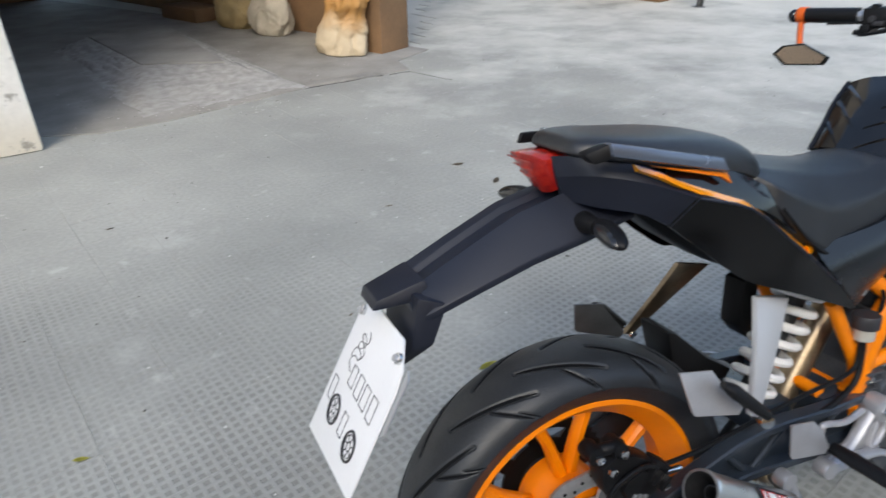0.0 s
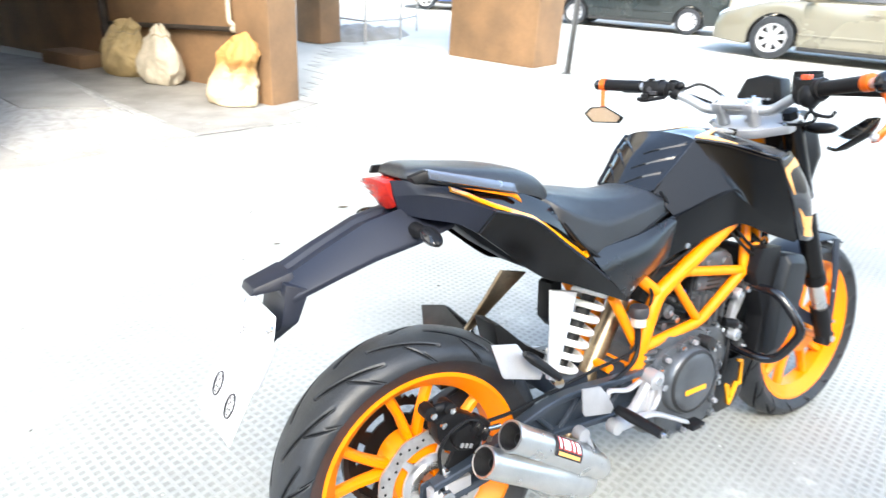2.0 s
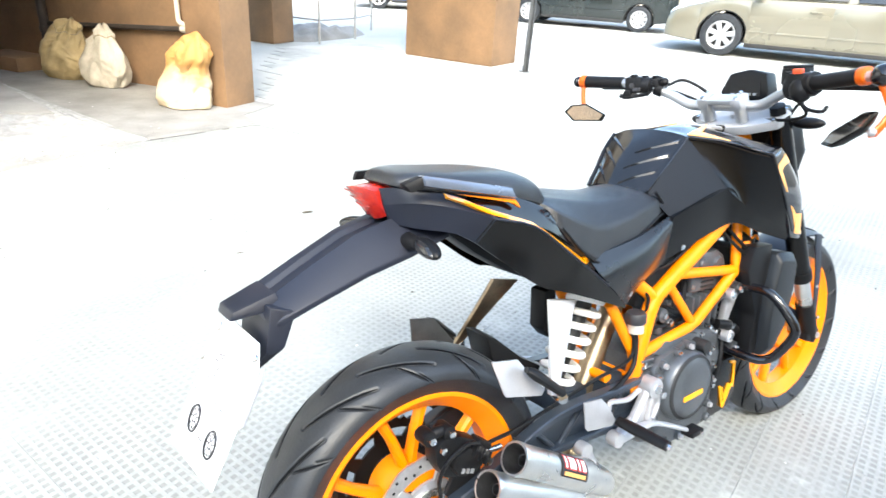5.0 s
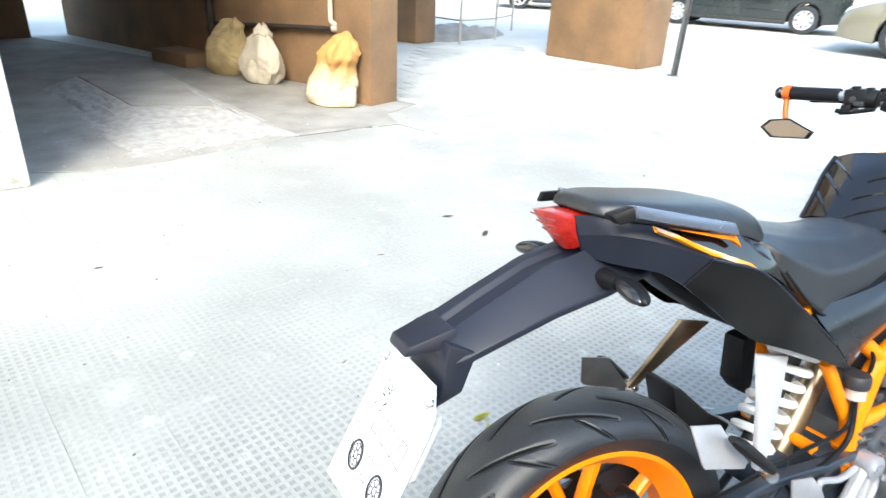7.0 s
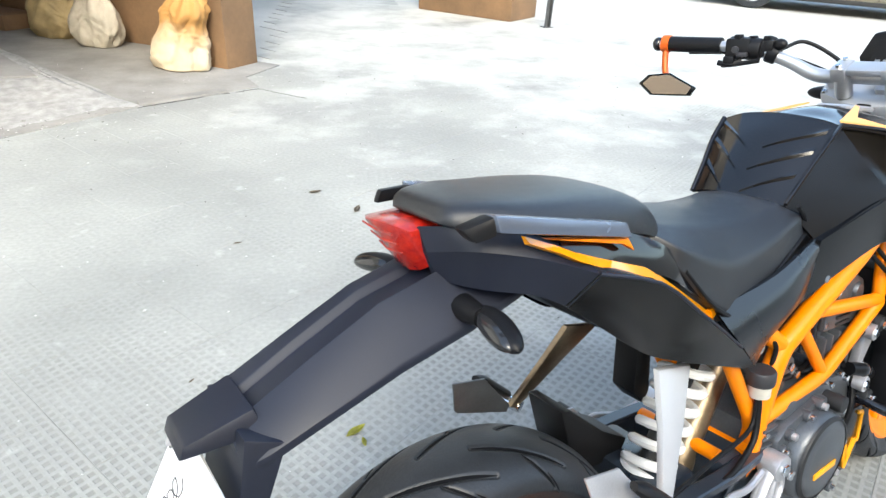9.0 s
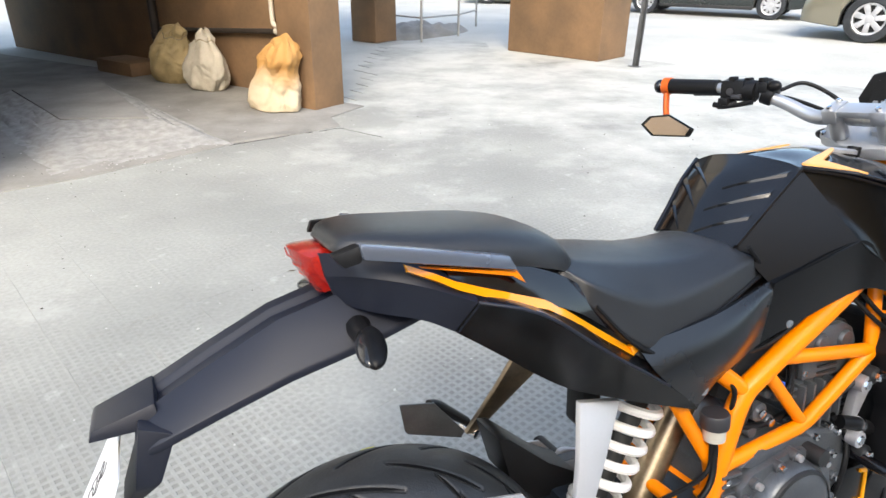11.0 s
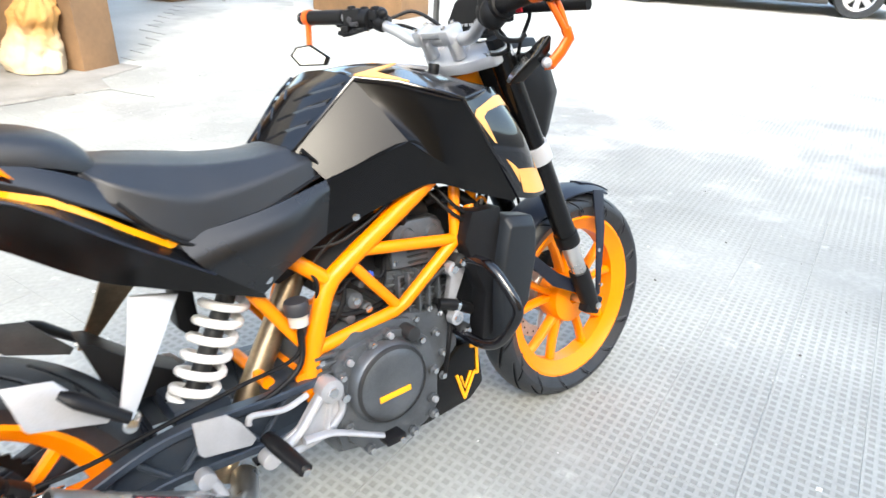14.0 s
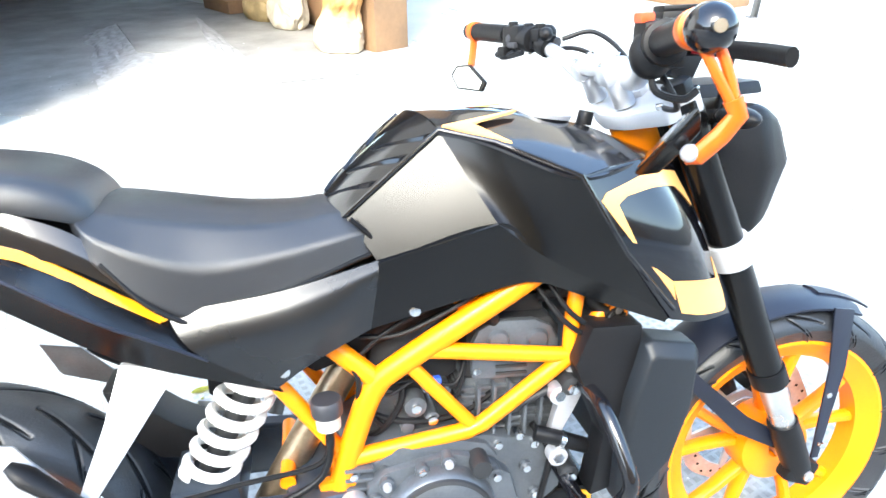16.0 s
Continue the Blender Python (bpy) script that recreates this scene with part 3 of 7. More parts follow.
def tyre_mesh(name, centre, radius, width, rim_r, marks, parent):
    """A tyre with slanting tread grooves cut into its crown."""
    na, nw = 1100, 116
    half = width / 2
    h = radius - rim_r
    prof = []
    for j in range(nw + 1):
        a = radians(-122 + 244 * j / nw)
        k = math.cos(a)
        r = radius - h * 0.52 * (1 - k) if abs(a) < math.pi / 2 else rim_r + (h * 0.48) * (1 + k * 1.6)
        y = half * math.sin(a) if abs(a) < math.pi / 2 else half * (1 - 0.28 * (abs(a) - math.pi / 2) / 0.56) * (1 if a > 0 else -1)
        prof.append((r, y, a))
    r_ = np.array([p[0] for p in prof])
    y_ = np.array([p[1] for p in prof])
    w_ = np.array([p[2] for p in prof]) / (math.pi / 2)
    ang = np.linspace(0, 2 * math.pi, na, endpoint=False)
    A, W = np.meshgrid(ang, w_, indexing="ij")
    depth = np.zeros_like(A)
    S, H = A * radius, np.abs(W) * half * 1.18
    turn = 2 * math.pi * radius
    for k in range(marks):
        for side in (-1, 1):
            for off, run, w0, w1, gw in CUTS:
                s0 = (k + (0.5 if side > 0 else 0.0)) * turn / marks + off
                ds = (S - s0 + turn / 2) % turn - turn / 2
                q = np.clip((ds * run + (H - w0) * (w1 - w0)) / (run**2 + (w1 - w0) ** 2), 0, 1)
                d = np.hypot(ds - q * run, H - w0 - q * (w1 - w0))
                depth = np.maximum(depth, np.where(np.sign(W) == side, np.clip(1.7 - d / gw, 0, 1), 0))
    R = r_[None, :] - 0.0045 * depth
    X, Y, Z = centre[0] - np.cos(A) * R, centre[1] + np.broadcast_to(y_, A.shape), centre[2] + np.sin(A) * R
    verts = np.stack([X, Y, Z], -1).reshape(-1, 3)
    m = nw + 1
    i, j = np.meshgrid(np.arange(na), np.arange(nw), indexing="ij")
    i2 = (i + 1) % na
    faces = np.stack([i * m + j, i * m + j + 1, i2 * m + j + 1, i2 * m + j], -1).reshape(-1, 4)
    me = bpy.data.meshes.new(name)
    me.from_pydata(verts.tolist(), [], faces.tolist())
    me.shade_smooth()
    tyre = link(name, me, RUBBER, parent, "worn black road tyre with slanting grooves")
    # thin dark strips laid along the cuts stand in for the shade inside them
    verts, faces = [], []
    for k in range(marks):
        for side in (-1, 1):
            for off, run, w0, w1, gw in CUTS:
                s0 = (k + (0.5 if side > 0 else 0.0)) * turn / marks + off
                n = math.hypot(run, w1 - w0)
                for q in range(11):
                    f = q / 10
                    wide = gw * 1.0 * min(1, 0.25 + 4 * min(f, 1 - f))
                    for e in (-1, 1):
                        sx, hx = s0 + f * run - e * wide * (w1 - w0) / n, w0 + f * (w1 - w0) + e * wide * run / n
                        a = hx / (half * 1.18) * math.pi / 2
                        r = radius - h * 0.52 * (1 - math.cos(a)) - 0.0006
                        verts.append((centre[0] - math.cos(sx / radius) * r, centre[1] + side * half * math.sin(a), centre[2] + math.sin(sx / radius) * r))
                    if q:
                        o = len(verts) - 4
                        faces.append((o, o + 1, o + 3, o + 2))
    gm = bpy.data.meshes.new("groove_shade_strip")
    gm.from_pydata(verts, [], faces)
    tagged(link("groove_shade_strip", gm, GROOVE_SHADE, tyre, "near-black strips standing for the shade in the grooves"), kind="stuff")
    return tyre


def wheel(name, centre, radius, width, rim_w, hub_w, marks, label):
    c = Vector(centre)
    w = rim_w / 2
    rim = part(name, revolve([(0.2325, w), (0.2325, w - 0.006), (0.222, w - 0.008), (0.216, w - 0.02), (0.202, 0.012), (0.202, -0.012), (0.216, -w + 0.02), (0.222, -w + 0.008), (0.2325, -w + 0.006), (0.2325, -w), (0.224, -w - 0.001), (0.212, -w + 0.010), (0.1905, -0.02), (0.1905, 0.02), (0.212, w - 0.010), (0.224, w + 0.001)], centre, 96), ORANGE, bike, label)
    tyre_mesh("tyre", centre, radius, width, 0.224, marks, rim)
    for i in range(5):
        base = 72 * i + 20
        for s in (-1, 1):
            a0, a1 = radians(base + s * 5), radians(base + s * 15)
            b = bmesh.new()
            rings = []
            for f in (0, 0.25, 0.6, 1.0):
                r = 0.048 + 0.149 * f
                a = a0 + (a1 - a0) * f ** 0.8
                d = Vector((math.cos(a), 0, math.sin(a)))
                t = Vector((-d.z, 0, d.x))
                wide, deep = 0.0115 - 0.003 * f + 0.003 * (f > 0.9), 0.016 - 0.004 * f
                o = c + d * r
                rings.append([o + t * wide * u + Vector((0, deep * v, 0)) for u, v in ((-1, -0.5), (-0.5, -1), (0.5, -1), (1, -0.5), (1, 0.5), (0.5, 1), (-0.5, 1), (-1, 0.5))])
            part("spoke", loft(rings, bm=b), ORANGE, rim)
    hub = part("hub", revolve([(0.018, hub_w), (0.060, hub_w), (0.070, hub_w - 0.006), (0.074, 0.02), (0.074, -0.02), (0.070, -hub_w + 0.006), (0.060, -hub_w), (0.018, -hub_w)], centre, 48), ORANGE, rim)
    return rim


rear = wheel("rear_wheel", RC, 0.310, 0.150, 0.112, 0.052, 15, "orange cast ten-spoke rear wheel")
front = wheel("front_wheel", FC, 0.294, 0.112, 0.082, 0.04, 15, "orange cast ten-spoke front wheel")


def brake_disc(centre, y, r_out, r_in, carrier_r, parent, label):
    c = Vector((centre[0], y, centre[2]))
    d = part("brake_disc", revolve([(r_out, 0.0022), (r_out, -0.0022), (r_in, -0.0022), (r_in, 0.0022)], c, 120, ripple=lambda a, r: 0.0022 * math.sin(10 * a) if r > r_in + 0.01 else 0.0), DISC, parent, label)
    # black plugs in the disc give the dark of its drilled holes as colour
    b = bmesh.new()
    for i in range(40):
        a = 2 * math.pi * i / 40
        r = r_in + (r_out - r_in) * (0.25, 0.5, 0.75, 0.5)[i % 4]
        p = c + Vector((math.cos(a) * r, 0, math.sin(a) * r))
        cyl(p + Vector((0, -0.0028, 0)), p + Vector((0, 0.0028, 0)), 0.0032, 8, bm=b)
    part("hole_plug", b, BLACK, d)
    b = revolve([(carrier_r, 0.003), (carrier_r, -0.003), (carrier_r - 0.018, -0.003), (carrier_r - 0.018, 0.003)], c, 48)
    arms = []
    for i in range(6):
        a = radians(60 * i + 12)
        e, t = Vector((math.cos(a), 0, math.sin(a))), Vector((-math.sin(a), 0, math.cos(a)))
        pts = [c + e * (carrier_r - 0.008) + t * 0.010, c + e * (r_in + 0.004) + t * 0.006, c + e * (r_in + 0.004) - t * 0.006, c + e * (carrier_r - 0.008) - t * 0.010]
        arms.append(plate([p + Vector((0, -0.003, 0)) for p in pts], (0, 0.006, 0)))
    car_ = part("disc_carrier", b, SILVER, d)
    for q in arms:
        part("carrier_arm", q, SILVER, car_)
    b = revolve([(0.052, -0.004), (0.052, -0.007), (0.036, -0.007), (0.036, -0.004)], c, 64)
    for i in range(48):
        a = 2 * math.pi * i / 48
        p = c + Vector((math.cos(a) * 0.044, -0.0075, math.sin(a) * 0.044))
        box(*p, 0.010, 0.001, 0.0022, rot=(0, -math.degrees(a), 0), bm=b)
    part("sensor_ring", b, STEEL, d)
    return d


brake_disc(RC, -0.076, 0.125, 0.092, 0.068, rear, "drilled rear brake disc")
brake_disc(FC, 0.066, 0.15, 0.115, 0.07, front, "drilled front brake disc")
b = revolve([(0.126, 0.072), (0.126, 0.078), (0.106, 0.078), (0.106, 0.072)], RC, 168, ripple=lambda a, r: 0.004 * math.sin(42 * a) if r > 0.12 else 0)
spr = part("sprocket", b, BLACK, rear)
part("sprocket_ring", revolve([(0.086, 0.072), (0.086, 0.078), (0.05, 0.078), (0.05, 0.072)], RC, 48), BLACK, spr)
for i in range(8):
    a = radians(45 * i + 10)
    e, t = Vector((math.cos(a), 0, math.sin(a))), Vector((-math.sin(a), 0, math.cos(a)))
    o = Vector((RC[0], 0.0725, RC[2]))
    part("sprocket_arm", plate([o + e * 0.083 + t * 0.016, o + e * 0.109 + t * 0.012, o + e * 0.109 - t * 0.012, o + e * 0.083 - t * 0.016], (0, 0.005, 0)), BLACK, spr)
part("chain", revolve([(0.124, 0.068), (0.136, 0.068), (0.136, 0.082), (0.124, 0.082)], RC, 84, a0=85, a1=275, ripple=lambda a, r: 0.0012 * math.sin(84 * a)), ENGINE_DARK, spr)
# black discs on the hub face stand for the shade of small recesses
for i in range(5):
    a = radians(72 * i + 56)
    part("hub_dark_disc", cyl(Vector(RC) + Vector((0.048 * math.cos(a), -0.0535, 0.048 * math.sin(a))), Vector(RC) + Vector((0.048 * math.cos(a), -0.050, 0.048 * math.sin(a))), 0.007, 14), BLACK, rear)
# axle ends
ax = part("rear_axle", cyl((RC[0], -0.125, RC[2]), (RC[0], 0.125, RC[2]), 0.011, 16, 0.001), STEEL, bike)
part("axle_nut", cyl((RC[0], -0.140, RC[2]), (RC[0], -0.118, RC[2]), 0.017, 6, 0.002), CHROME, ax)
b = box(0.012, -0.117, 0.315, 0.062, 0.014, 0.042, 0.003)
box(-0.045, -0.117, 0.312, 0.02, 0.016, 0.05, 0.003, bm=b)
part("chain_adjuster", b, ALU, ax)
part("front_axle", cyl((FC[0], -0.125, FC[2]), (FC[0], 0.125, FC[2]), 0.010, 16, 0.001), STEEL, bike)

# ---- swingarm with its open ribs
for s in (-1, 1):
    y = 0.108 * s
    def flange(pts, wide, high):
        rings = []
        for p in spline(pts, 5):
            rings.append([p + Vector((0, u * wide, w * high)) for u, w in ((-1, -0.7), (-0.8, -1), (0.8, -1), (1, -0.7), (1, 0.7), (0.8, 1), (-0.8, 1), (-1, 0.7))])
        return loft(rings)

    b = flange([(0.57, y * 0.9, 0.408), (0.46, y, 0.416), (0.345, y, 0.424), (0.25, y * 1.02, 0.420), (0.14, y * 1.04, 0.388), (0.05, y * 1.04, 0.355), (-0.045, y * 1.04, 0.336)], 0.014, 0.008)
    join(b, flange([(0.57, y * 0.9, 0.335), (0.46, y, 0.332), (0.384, y, 0.336), (0.25, y * 1.02, 0.345), (0.14, y * 1.04, 0.322), (0.05, y * 1.04, 0.305), (-0.05, y * 1.04, 0.294)], 0.014, 0.008))
    prism([(0.58, 0.41), (0.46, 0.416), (0.345, 0.424), (0.25, 0.42), (0.14, 0.388), (0.05, 0.355), (-0.06, 0.336), (-0.065, 0.296), (0.05, 0.305), (0.14, 0.322), (0.25, 0.345), (0.384, 0.336), (0.46, 0.332), (0.58, 0.335)], y * 0.86, y * 0.92, 0.003, bm=b)
    arm = part("swingarm", b, SWING, bike, "dark lacquered ribbed swingarm")
    for x0, x1 in ((0.5, 0.43), (0.36, 0.43), (0.36, 0.28), (0.21, 0.28), (0.21, 0.13), (0.07, 0.13)):
        zt, zb = 0.418 - max(0, 0.22 - x0) * 0.36, 0.340 - max(0, 0.2 - x1) * 0.14
        part("rib", tube([(x0, y * 1.0, zt), (x1, y * 1.0, zb)], 0.006, 8), SWING, arm)
b = box(0.50, 0, 0.39, 0.07, 0.19, 0.07, 0.015)
part("swingarm_bridge", b, SWING, bike)
b = prism([(0.40, 0.44), (0.30, 0.45), (0.30, 0.40), (0.40, 0.37)], -0.085, 0.085, 0.01)
part("swingarm_web", b, SWING, bike)

# ---- rear caliper
b = prism([(-0.036, 0.478), (-0.012, 0.492), (0.022, 0.484), (0.058, 0.462), (0.082, 0.418), (0.068, 0.400), (0.03, 0.394), (-0.018, 0.412), (-0.034, 0.445)], -0.128, -0.086, 0.009)
prism([(0.0, 0.455), (0.03, 0.465), (0.055, 0.448), (0.062, 0.42), (0.04, 0.405), (0.005, 0.412), (-0.008, 0.435)], -0.142, -0.12, 0.008, bm=b)
cyl((-0.038, -0.118, 0.496), (-0.038, -0.085, 0.496), 0.015, 16, 0.003, bm=b)
cyl((0.0, -0.125, 0.498), (0.0, -0.09, 0.498), 0.013, 16, 0.003, bm=b)
box(0.07, -0.118, 0.445, 0.035, 0.03, 0.022, 0.005, (0, 40, 0), bm=b)
tube([(-0.045, -0.1, 0.49), (-0.02, -0.11, 0.50), (0.01, -0.11, 0.497)], 0.011, 10, 3, bm=b)
cal = part("brake_caliper", b, BLACK, bike, "black rear brake caliper with bars for lettering")
for p in ((-0.038, -0.120, 0.496), (0.0, -0.127, 0.498), (-0.022, -0.130, 0.475), (0.066, -0.132, 0.438), (0.05, -0.132, 0.452)):
    part("caliper_bolt", cyl(p, (p[0], p[1] - 0.008, p[2]), 0.0075, 6, 0.001), CHROME, cal)
for i in range(3):
    part("caliper_rib", box(0.042 + 0.013 * i, -0.138, 0.456 - 0.014 * i, 0.005, 0.018, 0.026, 0.001, (0, 38, 0)), BLACK, cal)
part("slide_pin", cyl((0.082, -0.112, 0.418), (0.125, -0.112, 0.414), 0.006, 12, 0.001), CHROME, cal)
b = prism([(0.03, 0.41), (0.085, 0.42), (0.08, 0.36), (0.03, 0.30), (-0.04, 0.29), (-0.035, 0.335), (0.0, 0.36)], -0.104, -0.092, 0.003)
part("caliper_bracket", b, BLACK, cal)
for p in ((0.085, -0.130, 0.405), (-0.008, -0.118, 0.352)):
    part("caliper_bolt", cyl(p, (p[0], p[1] + 0.02, p[2]), 0.008, 6, 0.001), CHROME, cal)
b = bmesh.new()
for i in range(3):
    box(0.012 + 0.010 * i, -0.1425, 0.424 - 0.004 * i, 0.0065, 0.003, 0.009, bm=b, rot=(0, 28, 0))
part("lettering_bar", b, SILVER, cal)
part("brake_hose", tube([(0.05, -0.142, 0.466), (0.02, -0.146, 0.476), (-0.02, -0.142, 0.455), (-0.036, -0.136, 0.42), (-0.03, -0.13, 0.37)], 0.0038, 8, 8), BLACK, cal)
part("brake_hose", tube([(0.09, -0.12, 0.44), (0.16, -0.115, 0.437), (0.24, -0.112, 0.445), (0.4, -0.105, 0.46), (0.52, -0.1, 0.47), (0.54, -0.095, 0.52)], 0.004, 8, 8), BLACK, cal)

# ---- twin silencers
def silencer(a, e, r0, r1, label):
    a, e = Vector(a), Vector(e)
    d = (e - a).normalized()
    can = tube([a + d * 0.006, a + d * 0.02, a + d * 0.12, e - d * 0.03, e], [r0, r0, r0 * 1.02, r1 * 1.05, r1 * 0.86], 40)
    mouth = min((f for f in can.faces if len(f.verts) > 4), key=lambda f: (f.calc_center_median() - a).length)
    bmesh.ops.delete(can, geom=[mouth], context="FACES_ONLY")
    body = part("silencer", can, STEEL, bike, label)
    q = Matrix.Translation(a) @ d.to_track_quat("Y", "Z").to_matrix().to_4x4()
    t = revolve([(r0 * 1.03, 0.0), (r0 * 1.06, 0.004), (r0 * 1.03, 0.016), (r0 * 0.9, 0.016), (r0 * 0.9, 0.0)], (0, 0, 0), 48)
    t2 = revolve([(r0 * 0.88, 0.0), (r0 * 0.9, 0.0), (r0 * 0.62, 0.075), (r0 * 0.60, 0.075)], (0, 0, 0), 48)
    for z in (t, t2):
        bmesh.ops.transform(z, matrix=Matrix.Translation(a - d * 0.006) @ d.to_track_quat("Y", "Z").to_matrix().to_4x4(), verts=z.verts)
    part("rim_ring", t, STEEL, body), part("inner_cone", t2, INNER_STEEL, body, "dark inner cone")
    k = cyl((0, 0.052, 0), (0, 0.056, 0), r0 * 0.7, 32)
    bmesh.ops.transform(k, matrix=Matrix.Translation(a) @ d.to_track_quat("Y", "Z").to_matrix().to_4x4(), verts=k.verts)
    part("baffle", k, ENGINE_DARK, body)
    k = revolve([(r0 * 0.34, 0.02), (r0 * 0.40, 0.02), (r0 * 0.40, 0.055), (r0 * 0.34, 0.055)], (0, 0, 0), 32)
    bmesh.ops.transform(k, matrix=Matrix.Translation(a) @ d.to_track_quat("Y", "Z").to_matrix().to_4x4(), verts=k.verts)
    part("baffle_pipe", k, INNER_STEEL, body)
    return body, q


up, q_up = silencer((0.097, -0.190, 0.438), (0.3045, -0.186, 0.301), 0.0305, 0.035, "upper brushed steel silencer with a red badge")
silencer((0.034, -0.190, 0.405), (0.263, -0.186, 0.266), 0.0305, 0.035, "lower brushed steel silencer of the twin exhaust")


def badge(q, y0, y1, a0, a1, r, mat, parent, name):
    """A curved label wrapped round a silencer."""
    pr = [(r + 0.0012, y0), (r + 0.0012, y1), (r - 0.001, y1), (r - 0.001, y0)]
    b = revolve(pr, (0, 0, 0), 10, a0=a0, a1=a1)
    bmesh.ops.transform(b, matrix=q, verts=b.verts)
    return part(name, b, mat, parent)


badge(q_up, 0.100, 0.182, -2, 76, 0.0335, INK, up, "badge_backing")
for i, (y0, y1) in enumerate(((0.105, 0.114), (0.119, 0.143), (0.148, 0.157), (0.161, 0.176))):
    badge(q_up, y0, y1, 24, 68, 0.0343, RED, up, "badge_bar")
    badge(q_up, y0 + 0.002, y1 - 0.002, 28, 64, 0.0348, WHITE, up, "badge_bar")
badge(q_up, 0.106, 0.174, 4, 16, 0.0343, YELLOW_FOIL, up, "badge_bar")
b = tube([(0.301, -0.186, 0.303), (0.326, -0.182, 0.285), (0.348, -0.172, 0.266), (0.37, -0.13, 0.252), (0.40, -0.06, 0.25)], [0.0305, 0.031, 0.028, 0.026, 0.026], 24, 6)
tube([(0.260, -0.186, 0.268), (0.284, -0.182, 0.251), (0.31, -0.170, 0.240), (0.345, -0.14, 0.240), (0.375, -0.10, 0.243)], [0.0305, 0.031, 0.028, 0.026, 0.026], 24, 6, bm=b)
part("link_pipe", b, STEEL, bike, "brushed steel pipe joining the silencers")
b = tube([(0.311, -0.155, 0.356), (0.322, -0.16, 0.335), (0.332, -0.165, 0.305)], 0.010, 12, 4)
cyl((0.311, -0.168, 0.351), (0.311, -0.142, 0.351), 0.016, 20, 0.003, bm=b)
part("silencer_bracket", b, ALU, bike)
# header pipe rising behind the frame
part("header_pipe", tube([(0.36, -0.03, 0.25), (0.396, -0.025, 0.30), (0.440, -0.02, 0.370), (0.493, -0.014, 0.452), (0.545, -0.01, 0.530), (0.595, 0.0, 0.605)], 0.0255, 24, 6), BRONZE, bike, "heat-tinted steel exhaust pipe")

# ---- spring and damper
b = bmesh.new()
t0, t1 = Vector((0.468, -0.03, 0.645)), Vector((0.335, -0.03, 0.415))
ax_ = (t1 - t0).normalized()
s1 = Vector((0, 1, 0))
s2 = ax_.cross(s1)
pts = []
for i in range(7 * 20 + 1):
    a = 2 * math.pi * i / 20
    pts.append(t0 + (t1 - t0) * (0.06 + 0.84 * i / 140) + 0.037 * (math.cos(a) * s1 + math.sin(a) * s2))
shock = part("shock_absorber", cyl(t0, t1, 0.017, 20), ENGINE_DARK, bike, "black damper inside the white spring")
part("coil_spring", tube(pts, 0.0082, 8), WHITE_COAT, shock, "white coil spring")
part("spring_seat", cyl(t0 + ax_ * 0.002, t0 + ax_ * 0.016, 0.043, 28, 0.003), BLACK, shock)
part("spring_seat", cyl(t0 + ax_ * 0.242, t0 + ax_ * 0.252, 0.043, 28, 0.003), WHITE_COAT, shock)
part("shock_eye", cyl(t1 + Vector((0, -0.022, -0.012)), t1 + Vector((0, 0.022, -0.012)), 0.02, 20, 0.003), BLACK, shock)

# ---- engine
b = prism([(0.55, 0.46), (0.62, 0.48), (0.78, 0.47), (0.88, 0.44), (0.91, 0.36), (0.90, 0.27), (0.83, 0.215), (0.68, 0.195), (0.58, 0.22), (0.54, 0.30)], -0.095, 0.10, 0.014)
eng = part("engine", b, ENGINE, bike, "grey cast engine case with round clutch cover")
b = prism([(0.588, 0.425), (0.615, 0.446), (0.67, 0.455), (0.72, 0.462), (0.775, 0.44), (0.815, 0.405), (0.832, 0.33), (0.822, 0.235), (0.79, 0.21), (0.74, 0.196), (0.64, 0.205), (0.60, 0.25), (0.578, 0.33)], -0.118, -0.09, 0.008)
part("side_cover", b, ENGINE, eng)
CL = Vector((0.697, -0.118, 0.356))
b = revolve([(0.0, -0.034), (0.060, -0.034), (0.078, -0.030), (0.088, -0.018), (0.09, 0.0), (0.094, 0.004), (0.094, 0.012), (0.0, 0.012)], CL, 64)
cc = part("clutch_cover", b, ENGINE, eng, "round dark grey clutch cover with an orange bar")
part("cover_ring", revolve([(0.076, -0.032), (0.081, -0.030), (0.083, -0.026), (0.078, -0.028)], CL, 64), ENGINE_DARK, cc)
b = box(0.695, -0.1535, 0.338, 0.075, 0.003, 0.012, 0.001)
part("badge_bar", b, ORANGE_TRIM, cc, "orange name bar")
for i, (x, z) in enumerate(((0.617, 0.43), (0.598, 0.405), (0.672, 0.444), (0.713, 0.452), (0.788, 0.414), (0.815, 0.33), (0.808, 0.262), (0.805, 0.225), (0.748, 0.208), (0.689, 0.216), (0.64, 0.218), (0.598, 0.29))):
    p = Vector((x, -0.118, z))
    part("case_bolt", cyl(p + Vector((0, -0.016, 0)), p + Vector((0, 0.02, 0)), 0.0068, 10, 0.001), CHROME if i % 3 else ALU, eng)
    part("bolt_boss", cyl(p + Vector((0, -0.008, 0)), p + Vector((0, 0.03, 0)), 0.0115, 12, 0.001), ENGINE, eng)
for i in range(6):
    part("case_fin", prism([(0.556, 0.455 - 0.017 * i), (0.60, 0.452 - 0.017 * i), (0.60, 0.446 - 0.017 * i), (0.556, 0.449 - 0.017 * i)], -0.108, -0.09, 0.002), ENGINE, eng)
